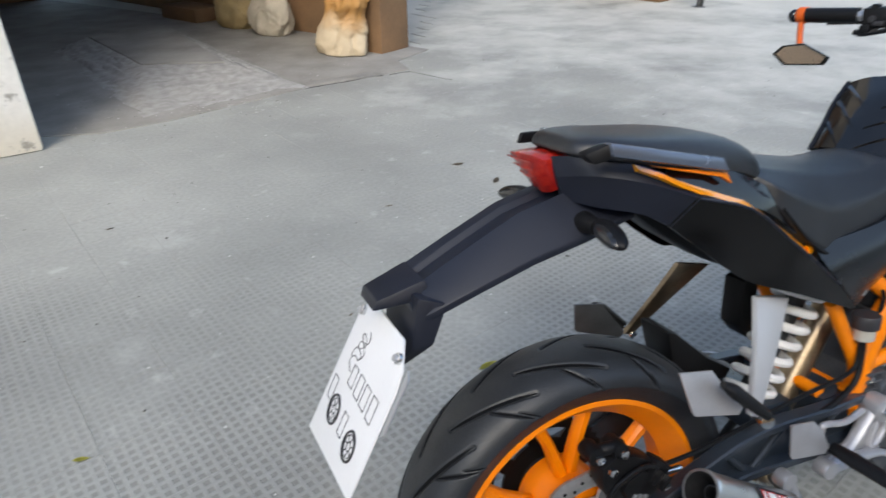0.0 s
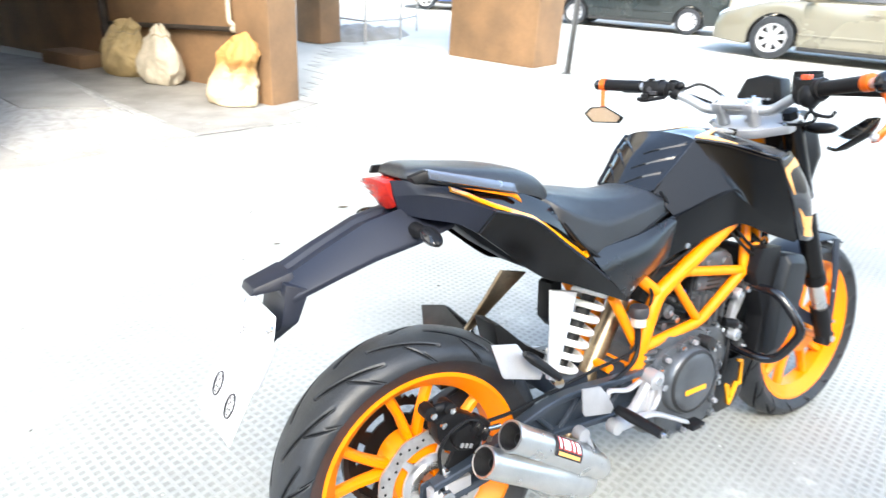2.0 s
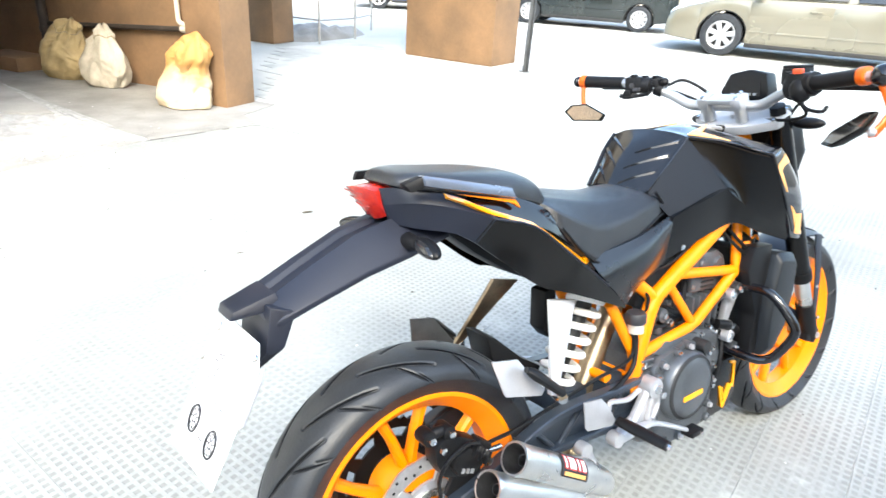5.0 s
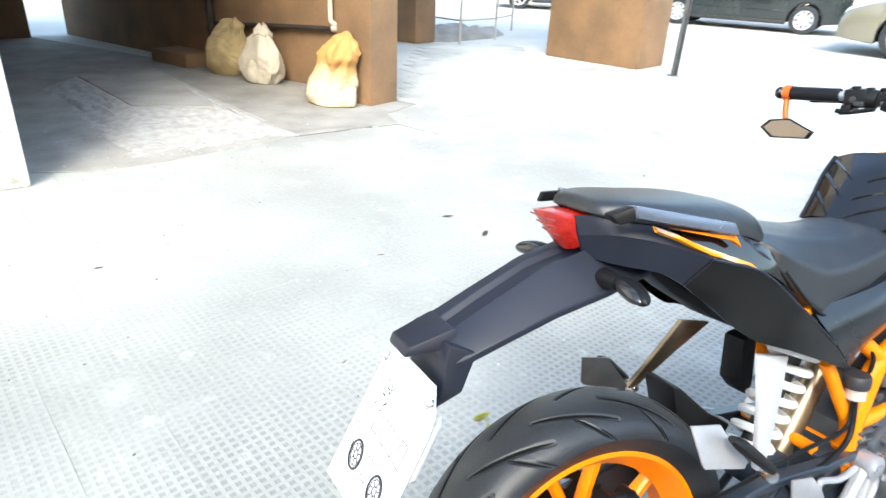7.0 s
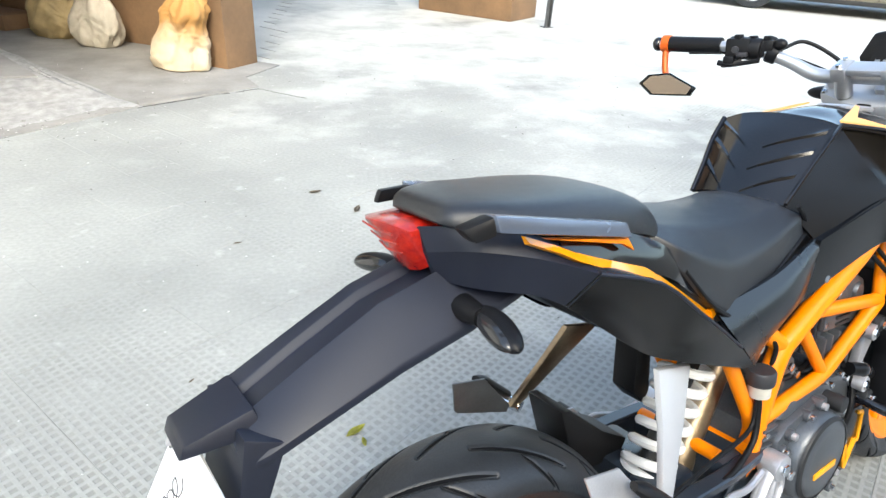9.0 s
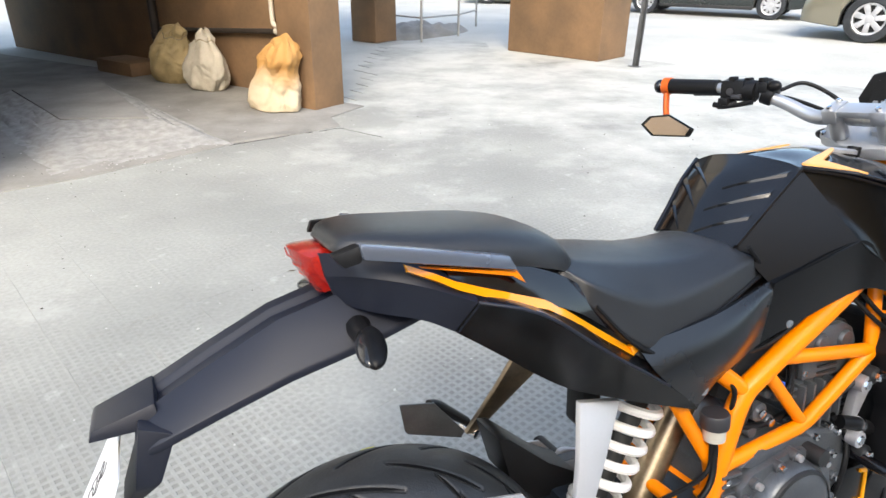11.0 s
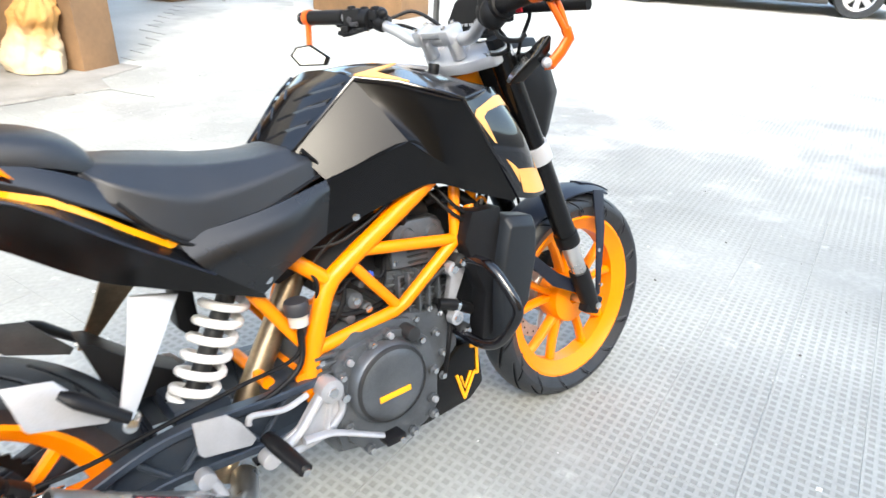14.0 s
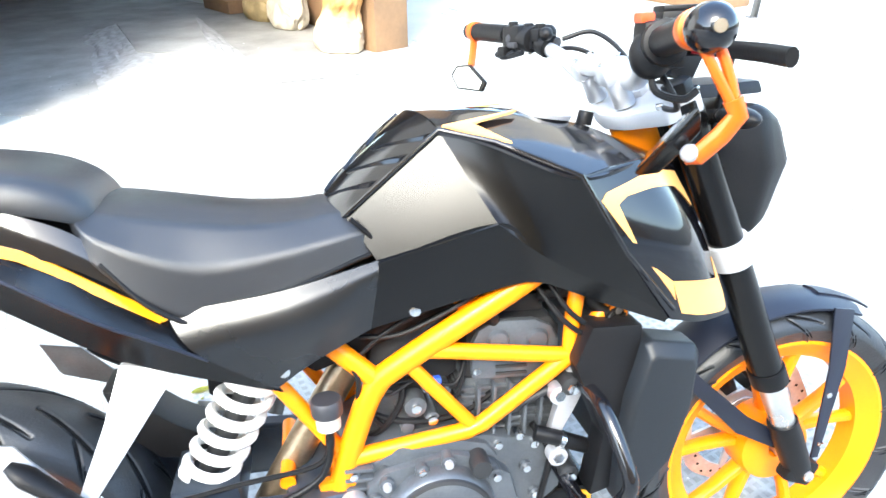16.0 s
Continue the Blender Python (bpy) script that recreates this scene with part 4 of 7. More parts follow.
for i, (x, z) in enumerate(((0.845, 0.40), (0.86, 0.345), (0.855, 0.29), (0.57, 0.44), (0.565, 0.38))):
    part("case_bolt", cyl((x, -0.108, z), (x, -0.09, z), 0.0065, 10, 0.001), CHROME, eng)
    part("bolt_boss", cyl((x, -0.102, z), (x, -0.08, z), 0.0105, 12, 0.001), ENGINE, eng)
for i in range(5):
    x = 0.765 + 0.026 * i
    part("cylinder_rib", prism([(x, 0.445), (x + 0.006, 0.445), (x + 0.012, 0.55), (x + 0.006, 0.55)], -0.088, -0.066, 0.002), ENGINE, eng)
part("breather_hose", tube([(0.74, -0.09, 0.485), (0.80, -0.097, 0.505), (0.86, -0.102, 0.532), (0.89, -0.105, 0.545)], 0.0065, 10, 6), ENGINE_DARK, eng)
for x, z in ((0.745, 0.455), (0.80, 0.448), (0.86, 0.44), (0.835, 0.46)):
    part("flange_bolt", cyl((x, -0.102, z), (x, -0.082, z), 0.007, 8, 0.001), CHROME, eng)
part("base_flange", prism([(0.735, 0.452), (0.742, 0.466), (0.90, 0.446), (0.895, 0.428)], -0.094, -0.06, 0.004), ENGINE, eng)
part("coolant_hose", tube([(0.86, -0.10, 0.462), (0.90, -0.11, 0.45), (0.95, -0.10, 0.42), (0.99, -0.09, 0.40)], 0.013, 12, 6), BLACK, eng)
part("hose_clamp", tube([(0.895, -0.11, 0.452), (0.903, -0.11, 0.448)], 0.0148, 14), CHROME, eng)
for k, y0 in enumerate((-0.075, -0.068, -0.08)):
    part("wire", tube([(0.60 + 0.01 * k, y0, 0.60), (0.63, y0 - 0.008, 0.56 + 0.012 * k), (0.68, y0, 0.575), (0.735, y0 - 0.004, 0.56 - 0.01 * k), (0.76, y0 + 0.01, 0.60)], 0.0028, 6, 6), BLACK, eng)
part("plug_cap", tube([(0.80, -0.075, 0.655), (0.795, -0.088, 0.672), (0.775, -0.085, 0.69)], 0.010, 10, 4), BLACK, eng)
part("case_hump", prism([(0.60, 0.455), (0.64, 0.478), (0.72, 0.480), (0.78, 0.46), (0.80, 0.43), (0.72, 0.45), (0.64, 0.44)], -0.105, -0.06, 0.008), ENGINE, eng)
part("oil_cap", cyl((0.762, -0.142, 0.440), (0.762, -0.10, 0.440), 0.016, 14, 0.003), ENGINE_DARK, eng)
for pts in ([(0.60, -0.06, 0.52), (0.66, -0.07, 0.50), (0.74, -0.072, 0.50), (0.80, -0.07, 0.53)], [(0.86, -0.085, 0.47), (0.885, -0.1, 0.42), (0.87, -0.11, 0.36), (0.86, -0.1, 0.29)], [(0.60, -0.05, 0.47), (0.62, -0.065, 0.49), (0.65, -0.07, 0.53), (0.66, -0.06, 0.57)]):
    part("engine_hose", tube(pts, 0.0055, 8, 6), BLACK, eng)
b = prism([(0.57, 0.30), (0.60, 0.35), (0.60, 0.26), (0.585, 0.235)], -0.114, -0.1, 0.004)
part("case_rib", b, ENGINE, eng)
# cylinder with fins, head and covers
cylb = part("cylinder", prism([(0.745, 0.43), (0.755, 0.56), (0.905, 0.545), (0.90, 0.42)], -0.066, 0.066, 0.008), ENGINE, eng, "dark grey finned cylinder")
for i in range(8):
    z = 0.44 + 0.0145 * i
    part("fin", prism([(0.742 + 0.0008 * i, z + 0.005), (0.742 + 0.0008 * i, z), (0.91, z - 0.014), (0.91, z - 0.009)], -0.074, 0.074, 0.001), ENGINE, cylb)
head = part("cylinder_head", prism([(0.752, 0.56), (0.758, 0.645), (0.775, 0.662), (0.895, 0.65), (0.912, 0.63), (0.905, 0.545)], -0.072, 0.072, 0.012), ENGINE_DARK, eng, "dark cylinder head")
part("head_plate", prism([(0.762, 0.565), (0.764, 0.625), (0.775, 0.648), (0.80, 0.660), (0.865, 0.655), (0.892, 0.640), (0.905, 0.612), (0.90, 0.55)], -0.086, -0.07, 0.010), ENGINE, head)
for x, z in ((0.805, 0.628), (0.868, 0.622)):
    part("cam_boss", revolve([(0.0, -0.006), (0.014, -0.006), (0.018, 0.0), (0.018, 0.01), (0.0, 0.01)], (x, -0.086, z), 28), ENGINE, head)
for i in range(3):
    part("head_rib", prism([(0.80, 0.598 - 0.012 * i), (0.85, 0.594 - 0.012 * i), (0.85, 0.590 - 0.012 * i), (0.80, 0.594 - 0.012 * i)], -0.090, -0.084, 0.001), ENGINE_DARK, head)
for x, z in ((0.772, 0.578), (0.888, 0.566)):
    bolt((x, -0.08, z), (0, -1, 0), 0.007, head)
part("top_cover", prism([(0.77, 0.66), (0.775, 0.69), (0.88, 0.685), (0.895, 0.65)], -0.055, 0.055, 0.012), ENGINE_DARK, head)
b = bmesh.new()
for x, z, r in ((0.675, 0.525, 0.018), (0.70, 0.50, 0.012), (0.72, 0.545, 0.012), (0.66, 0.49, 0.011), (0.695, 0.555, 0.009)):
    cyl((x, -0.075, z), (x, 0.0, z), r, 16, 0.003, bm=b)
part("starter_motor", b, ENGINE, eng)
for p in ((0.675, -0.082, 0.525), (0.72, -0.082, 0.545), (0.70, -0.082, 0.50)):
    part("motor_bolt", cyl(p, (p[0], -0.07, p[2]), 0.008, 10, 0.001), CHROME, eng)
part("connector", box(0.705, -0.085, 0.575, 0.018, 0.012, 0.010, 0.002), material("blue_connector", (0.03, 0.09, 0.5), 0.4), eng)
part("airbox", prism([(0.46, 0.66), (0.5, 0.76), (0.70, 0.80), (0.95, 0.80), (0.95, 0.72), (0.76, 0.69), (0.62, 0.63), (0.53, 0.60)], -0.062, 0.062, 0.01), BLACK, bike)
part("throttle_body", prism([(0.60, 0.56), (0.62, 0.64), (0.75, 0.66), (0.75, 0.56), (0.68, 0.52)], -0.045, 0.045, 0.01), ENGINE_DARK, bike)
# engine mount of cast aluminium ahead of the cylinder
b = plate([(0.925, -0.108, 0.60), (0.95, -0.108, 0.585), (0.945, -0.108, 0.545), (0.925, -0.106, 0.50), (0.905, -0.104, 0.46), (0.90, -0.104, 0.415), (0.885, -0.104, 0.41), (0.883, -0.104, 0.46), (0.895, -0.104, 0.505), (0.90, -0.106, 0.55)], (0, 0.018, 0), 0.004)
mnt = part("engine_mount", b, ALU, bike, "cast aluminium engine mount")
for p in ((0.938, 0.574), (0.892, 0.538), (0.892, 0.424)):
    b = revolve([(0.016, 0.0), (0.016, 0.02), (0.0, 0.02), (0.0, 0.0)], (p[0], -0.122, p[1]), 24)
    part("mount_boss", b, ALU, mnt)
    part("mount_bolt", revolve([(0.009, 0.0), (0.011, 0.006), (0.0, 0.006), (0.0, 0.0)], (p[0], -0.126, p[1]), 6), CHROME, mnt)

# ---- trellis frame
frame_ob = part("frame", tube([(0.54, -0.088, 0.385), (0.553, -0.087, 0.43), (0.585, -0.086, 0.52), (0.615, -0.085, 0.580), (0.66, -0.089, 0.617), (0.854, -0.099, 0.733), (0.94, -0.08, 0.79), (1.04, -0.03, 0.86)], 0.0185, 16, 5), ORANGE, bike, "orange welded tube trellis frame")


def frame_tube(pts, r=0.0125, n=0):
    part("frame_tube", tube(pts, r, 14, n), ORANGE, frame_ob)


def frame_side(s):
    y = lambda pts: [(a, b * s, c) for a, b, c in pts]  # noqa: E731
    if s < 0:
        frame_tube(y([(0.54, -0.088, 0.385), (0.585, -0.086, 0.52), (0.615, -0.085, 0.580), (0.66, -0.089, 0.617), (0.854, -0.099, 0.733), (0.94, -0.08, 0.79), (1.04, -0.03, 0.86)]), 0.0185, 4)
    frame_tube(y([(0.69, -0.092, 0.632), (0.905, -0.108, 0.600)]))
    frame_tube(y([(0.93, -0.108, 0.618), (0.905, -0.108, 0.594), (0.775, -0.095, 0.492), (0.75, -0.094, 0.483), (0.568, -0.088, 0.462)]), 0.0135, 0)
    frame_tube(y([(0.665, -0.09, 0.612), (0.762, -0.093, 0.488)]), 0.011)
    frame_tube(y([(0.62, -0.086, 0.588), (0.557, -0.066, 0.645), (0.50, -0.06, 0.70)]), 0.0155)
    frame_tube(y([(0.47, -0.080, 0.612), (0.553, -0.078, 0.476), (0.556, -0.086, 0.43)]), 0.0125, 0)
    frame_tube(y([(0.912, -0.108, 0.60), (0.918, -0.102, 0.66), (0.935, -0.09, 0.74)]), 0.0125)
    frame_tube(y([(0.925, -0.108, 0.615), (0.965, -0.10, 0.66), (1.0, -0.07, 0.74)]), 0.0125)


frame_side(1), frame_side(-1)
frame_tube([(0.548, -0.088, 0.40), (0.548, 0.088, 0.40)], 0.02)
frame_tube([(0.47, -0.08, 0.43), (0.47, 0.08, 0.43)], 0.012)
b = plate([(0.515, -0.1, 0.43), (0.57, -0.1, 0.435), (0.575, -0.1, 0.39), (0.53, -0.1, 0.365)], (0, 0.02, 0), 0.004)
part("pivot_plate", b, ORANGE, frame_ob)
b = tube([(0.965, -0.106, 0.655), (0.985, -0.112, 0.675), (1.0, -0.112, 0.66), (0.985, -0.112, 0.64)], 0.003, 8, 4)
part("cable_hook", b, ORANGE, frame_ob)
part("orange_bracket", prism([(0.735, 0.705), (0.79, 0.735), (0.80, 0.72), (0.745, 0.685)], -0.088, -0.070, 0.003), ORANGE, frame_ob)
for pts in ([(0.86, -0.08, 0.72), (0.90, -0.118, 0.66), (0.95, -0.122, 0.632), (1.0, -0.11, 0.66), (1.03, -0.08, 0.70)], [(0.88, -0.09, 0.72), (0.91, -0.118, 0.672), (0.955, -0.12, 0.648), (1.0, -0.1, 0.69)], [(0.60, -0.07, 0.655), (0.66, -0.085, 0.66), (0.75, -0.092, 0.70), (0.80, -0.085, 0.73)], [(0.59, -0.07, 0.62), (0.64, -0.08, 0.665), (0.72, -0.088, 0.705), (0.78, -0.085, 0.735)], [(0.57, -0.075, 0.63), (0.59, -0.09, 0.60), (0.59, -0.085, 0.55), (0.62, -0.07, 0.50)]):
    part("cable", tube(pts, 0.0042, 8, 6), BLACK, frame_ob)
for p in ((0.677, -0.108, 0.707), (0.490, -0.112, 0.642)):
    part("panel_bolt", cyl(p, (p[0], p[1] - 0.008, p[2]), 0.009, 12, 0.002), CHROME, frame_ob)

# rear brake fluid cup
b = revolve([(0.0, 0.0), (0.018, 0.0), (0.0185, 0.024), (0.0, 0.024)], (0.541, -0.097, 0.530), 28, "z")
cup = part("fluid_cup", b, material("milky_cup", (0.5, 0.48, 0.42), 0.35, vary=0.08), bike, "milky brake fluid cup with a black ribbed cap")
b = revolve([(0.0, 0.0), (0.0225, 0.0), (0.0235, 0.004), (0.0235, 0.021), (0.021, 0.025), (0.0, 0.025)], (0.541, -0.097, 0.553), 40, "z", ripple=lambda a, r: 0.0008 * math.sin(20 * a) if r > 0.022 else 0)
part("cap", b, CAP_GREY, cup, "black ribbed cap")
part("hose", tube([(0.541, -0.097, 0.531), (0.541, -0.1, 0.50), (0.522, -0.108, 0.452), (0.46, -0.115, 0.425), (0.40, -0.115, 0.42)], 0.0055, 10, 6), BLACK, cup)

# ---- radiator and its side cover
b = box(0.975, 0, 0.52, 0.035, 0.24, 0.26, 0.006, (0, -10, 0))
rad = part("radiator", b, ENGINE_DARK, bike, "black radiator behind plastic side covers")
part("radiator_cap", cyl((0.985, -0.09, 0.64), (0.992, -0.09, 0.668), 0.018, 20, 0.003), ALU, rad)
for s in (-1, 1):
    pts = [(1.008, 0.628), (1.02, 0.634), (1.09, 0.618), (1.097, 0.605), (1.092, 0.523), (1.06, 0.413), (1.005, 0.352), (0.968, 0.36), (0.972, 0.45), (0.984, 0.54)]
    b = bmesh.new()
    out = [(x, 0.160 * s, z) for x, z in pts]
    c = Vector((1.03, 0.160 * s, 0.50))
    inner = [Vector(p).lerp(c, 0.16) + Vector((0, 0.016 * s, 0)) for p in out]
    back = [(x, 0.115 * s, z) for x, z in pts]
    loft([back, out, inner], bm=b)
    soften(b, 0.004)
    part("radiator_cover", b, SLATE_COVER, rad, "slate black plastic radiator cover")
for s in (-1, 1):
    part("radiator_duct", prism([(0.905, 0.60), (0.93, 0.66), (1.01, 0.655), (1.0, 0.50), (0.975, 0.37), (0.935, 0.36), (0.955, 0.47)], s * 0.10, s * 0.148, 0.006), BLACK, rad)
part("radiator_hose", tube([(0.99, -0.09, 0.62), (0.97, -0.1, 0.66), (0.93, -0.07, 0.69), (0.88, -0.05, 0.68)], 0.014, 12, 6), BLACK, rad)

# crash bar loop
b = tube([(0.925, -0.08, 0.552), (0.93, -0.15, 0.556), (0.932, -0.195, 0.550), (0.94, -0.235, 0.507), (0.945, -0.256, 0.465), (0.936, -0.235, 0.415), (0.925, -0.208, 0.382), (0.91, -0.17, 0.375), (0.90, -0.08, 0.39)], 0.0115, 14, 6)
cb = part("crash_bar", b, GLOSS_BLACK, bike, "black tubular crash bar")
for z in (0.552, 0.39):
    part("clamp", cyl((0.91, -0.125, z), (0.91, -0.085, z), 0.016, 16, 0.003), ENGINE_DARK, cb)
    bolt((0.91, -0.125, z), (0, -1, 0), 0.009, cb, h=0.01)
# belly pan with an orange zigzag
b = prism([(0.84, 0.30), (0.90, 0.345), (0.965, 0.34), (0.975, 0.22), (0.93, 0.19), (0.80, 0.185), (0.72, 0.19)], -0.10, 0.10, 0.012)
pan = part("belly_pan", b, MATT_BLACK, bike, "black belly pan with an orange zigzag line")
b = bmesh.new()
zz = [(0.893, 0.272), (0.912, 0.205), (0.945, 0.262), (0.955, 0.255), (0.957, 0.325), (0.938, 0.33)]
for a_, c_ in zip(zz, zz[1:]):
    tube([(a_[0], -0.101, a_[1]), (c_[0], -0.101, c_[1])], 0.0042, 6, bm=b)
tube([(0.905, -0.101, 0.265), (0.914, -0.101, 0.232), (0.935, -0.101, 0.268)], 0.0035, 6, bm=b)
part("zigzag_line", b, ORANGE_TRIM, pan, "orange zigzag line")

# ---- tank, shrouds and side panels, both sides
def side_body(s):
    f = (lambda p: p) if s > 0 else flip
    V = {"TC": (0.729, -0.073, 0.948), "R": (0.594, -0.07, 0.841), "SP": (0.63, -0.106, 0.785), "B": (0.885, -0.19, 0.896), "D": (0.951, -0.193, 0.787), "E": (1.037, -0.175, 0.69), "F": (1.032, -0.166, 0.664), "L6": (0.8, -0.122, 0.729), "L2": (0.614, -0.112, 0.687), "L1": (0.53, -0.111, 0.646)}
    b = bmesh.new()
    SL_ = (0.632, -0.117, 0.784)
    mid = [(0.790, -0.141, 0.831), (0.838, -0.152, 0.792), (0.892, -0.160, 0.757), (0.962, -0.169, 0.722), (1.037, -0.172, 0.676)]
    # flat knee facet, the narrow ledge under it, the broad forward facet, the lower skirt
    patch([f([V["R"], V["TC"]]), f([V["SP"], mid[0]])], 6, 5, 0.005, (0, -s, 0), bm=b)
    patch([f([V["SP"], mid[0]]), f([SL_, (0.792, -0.1425, 0.8295)])], 8, 2, 0.004, (0, -s, 0.6), bm=b)
    patch([f([V["TC"], (0.795, -0.118, 0.934), V["B"], V["D"], V["E"]]), f(mid)], 6, 6, 0.005, (0, -s, 0), bm=b)
    patch([f([SL_, *mid]), f([V["L2"], V["L6"], (0.85, -0.131, 0.735), (0.89, -0.140, 0.722), (0.945, -0.146, 0.697), V["F"]])], 5, 4, 0.005, (0, -s, 0), bm=b)
    kb, _ = patch([f([(0.356, -0.119, 0.749), (0.50, -0.121, 0.762), (0.631, -0.108, 0.785)]), f([(0.374, -0.138, 0.714), (0.512, -0.136, 0.737), (0.630, -0.1165, 0.771)]), f([(0.404, -0.139, 0.682), (0.535, -0.136, 0.703), (0.625, -0.1155, 0.743)]), f([(0.478, -0.119, 0.618), V["L1"], V["L2"]])], 5, 4, 0.005, (0, -s, 0))
    pan_ = part("side_panel", b, MATT_BLACK, bike, "matt black tank side panel", 40)
    part("knee_panel", kb, SATIN_BLACK, pan_, "satin black plastic knee panel below the seat")
    part("panel_edge", tube(f([(0.594, -0.073, 0.842), (0.662, -0.074, 0.896), (0.729, -0.077, 0.950), (0.795, -0.121, 0.936), (0.885, -0.193, 0.899), (0.951, -0.196, 0.789), (1.037, -0.178, 0.69)]), 0.0035, 8, 0), GLOSS_BLACK, pan_)
    # glossy forward face with the amber decal
    rows = [f([(0.887, -0.191, 0.897), (0.99, -0.155, 0.905), (1.075, -0.085, 0.880)]), f([(0.952, -0.194, 0.787), (1.05, -0.175, 0.785), (1.115, -0.125, 0.765)]), f([(1.037, -0.176, 0.672), (1.09, -0.168, 0.658), (1.15, -0.148, 0.655)])]
    b, cols = patch(rows, 8, 8, 0.006, (0.25, -s, 0.1), 0.008)
    sc = part("front_shroud", b, GLOSS_BLACK, pan_, "gloss black tank shroud with amber decal")
    m, n = len(cols), len(cols[0])
    b = bmesh.new()
    nrm = Vector((0.25, -s, 0.15)).normalized()

    def at(u, v):
        x, y = u * (m - 1), v * (n - 1)
        i, j = min(int(x), m - 2), min(int(y), n - 2)
        p = cols[i][j].lerp(cols[i + 1][j], x - i)
        q = cols[i][j + 1].lerp(cols[i + 1][j + 1], x - i)
        return p.lerp(q, y - j) + nrm * 0.0012

    def decal(quad):
        rings = []
        for h in range(9):
            a = [x + (y - x) * h / 8 for x, y in zip(quad[0], quad[1])]
            c = [x + (y - x) * h / 8 for x, y in zip(quad[3], quad[2])]
            rings.append([at(*[x + (y - x) * w / 3 for x, y in zip(a, c)]) for w in range(4)])
        loft([r + [p - nrm * 0.001 for p in r[::-1]] for r in rings], bm=b)

    decal([(0.03, 0.16), (0.12, 0.20), (0.10, 0.44), (0.08, 0.43)])
    decal([(0.03, 0.16), (0.09, 0.12), (0.20, 0.165), (0.12, 0.20)])
    decal([(0.09, 0.12), (0.41, 0.075), (0.40, 0.155), (0.20, 0.165)])
    decal([(0.41, 0.075), (0.92, 0.06), (0.70, 0.16), (0.40, 0.155)])
    decal([(0.92, 0.06), (0.99, 0.26), (0.965, 0.27), (0.70, 0.16)])
    part("decal", b, YELLOW_FOIL, sc, "pale amber decal")
    b = bmesh.new()
    decal([(0.23, 0.71), (0.91, 0.74), (0.90, 0.97), (0.21, 0.94)])
    decal([(0.115, 0.60), (0.13, 0.605), (0.23, 0.71), (0.19, 0.84)])
    decal([(0.97, 0.60), (0.985, 0.60), (0.99, 0.86), (0.91, 0.74)])
    decal([(0.91, 0.74), (0.99, 0.86), (0.96, 0.95), (0.90, 0.97)])
    part("decal", b, YELLOW_FOIL, sc, "pale amber decal")
    # tail side: upper shell, lower panel, orange stripe
    top = [(-0.07, -0.045, 0.938), (0.0, -0.078, 0.940), (0.08, -0.092, 0.926), (0.16, -0.098, 0.905), (0.25, -0.10, 0.868), (0.31, -0.105, 0.818), (0.375, -0.108, 0.752)]
    line = [(-0.075, -0.058, 0.918), (0.005, -0.094, 0.918), (0.085, -0.107, 0.886), (0.165, -0.113, 0.858), (0.25, -0.117, 0.826), (0.31, -0.117, 0.785), (0.372, -0.114, 0.740)]
    # ledge under the stripe, its flared edge and the face below it
    ledge = [(0.095, -0.112, 0.888), (0.165, -0.116, 0.859), (0.24, -0.117, 0.822), (0.30, -0.116, 0.776), (0.345, -0.114, 0.742), (0.385, -0.112, 0.714), (0.47, -0.107, 0.630)]
    wing = [(0.10, -0.142, 0.878), (0.17, -0.167, 0.856), (0.25, -0.166, 0.795), (0.30, -0.161, 0.757), (0.335, -0.152, 0.732), (0.40, -0.137, 0.684), (0.482, -0.116, 0.615)]
    low = [(0.085, -0.105, 0.832), (0.16, -0.102, 0.774), (0.20, -0.101, 0.742), (0.25, -0.106, 0.708), (0.30, -0.125, 0.690), (0.367, -0.127, 0.661), (0.485, -0.110, 0.606)]
    rear_ = [[(-0.050, -0.022, 0.937), (-0.022, -0.056, 0.938), (0.035, -0.084, 0.929), (0.10, -0.100, 0.895)], [(-0.046, -0.028, 0.908), (-0.012, -0.074, 0.912), (0.045, -0.112, 0.900), (0.104, -0.1435, 0.876)], [(-0.036, -0.028, 0.874), (-0.006, -0.068, 0.866), (0.046, -0.099, 0.854), (0.090, -0.1055, 0.829)]]
    b, _ = patch([f(rear_[0]), f(rear_[1])], 5, 4, 0.006, (0, -s, 0.5))
    patch([f(rear_[1]), f(rear_[2])], 5, 4, 0.006, (0, -s, 0), bm=b)
    part("tail_cover", b, PLASTIC, pan_, "dark plastic tail cover", 25)
    part("tail_shell", patch([f(top[2:]), f(line[2:])], 6, 3, 0.004, (0, -s, 0.2), 0.002)[0], GLOSS_BLACK, pan_)
    part("tail_panel", patch([f(ledge), f(wing)], 4, 4, 0.004, (0, -s, 0.8))[0], SATIN_BLACK, pan_, "satin black tail panel")
    part("lower_tail_panel", patch([f(wing), f(low)], 4, 4, 0.004, (0, -s, 0))[0], MATT_BLACK, pan_)
    part("panel_edge", tube(f([(x, y - 0.001, z) for x, y, z in wing[:6]]), 0.0022, 8, 3), PLASTIC, pan_)
    b = bmesh.new()
    st = [Vector(p) for p in f([(0.03, -0.107, 0.923), (0.06, -0.121, 0.9095), (0.083, -0.127, 0.8965), (0.12, -0.126, 0.880), (0.165, -0.123, 0.861), (0.208, -0.123, 0.844), (0.24, -0.123, 0.8235), (0.30, -0.123, 0.778), (0.348, -0.121, 0.743)])]
    rings = []
    for i, p in enumerate(st):
        h = 0.0026 + 0.0022 * min(1, i / 4)
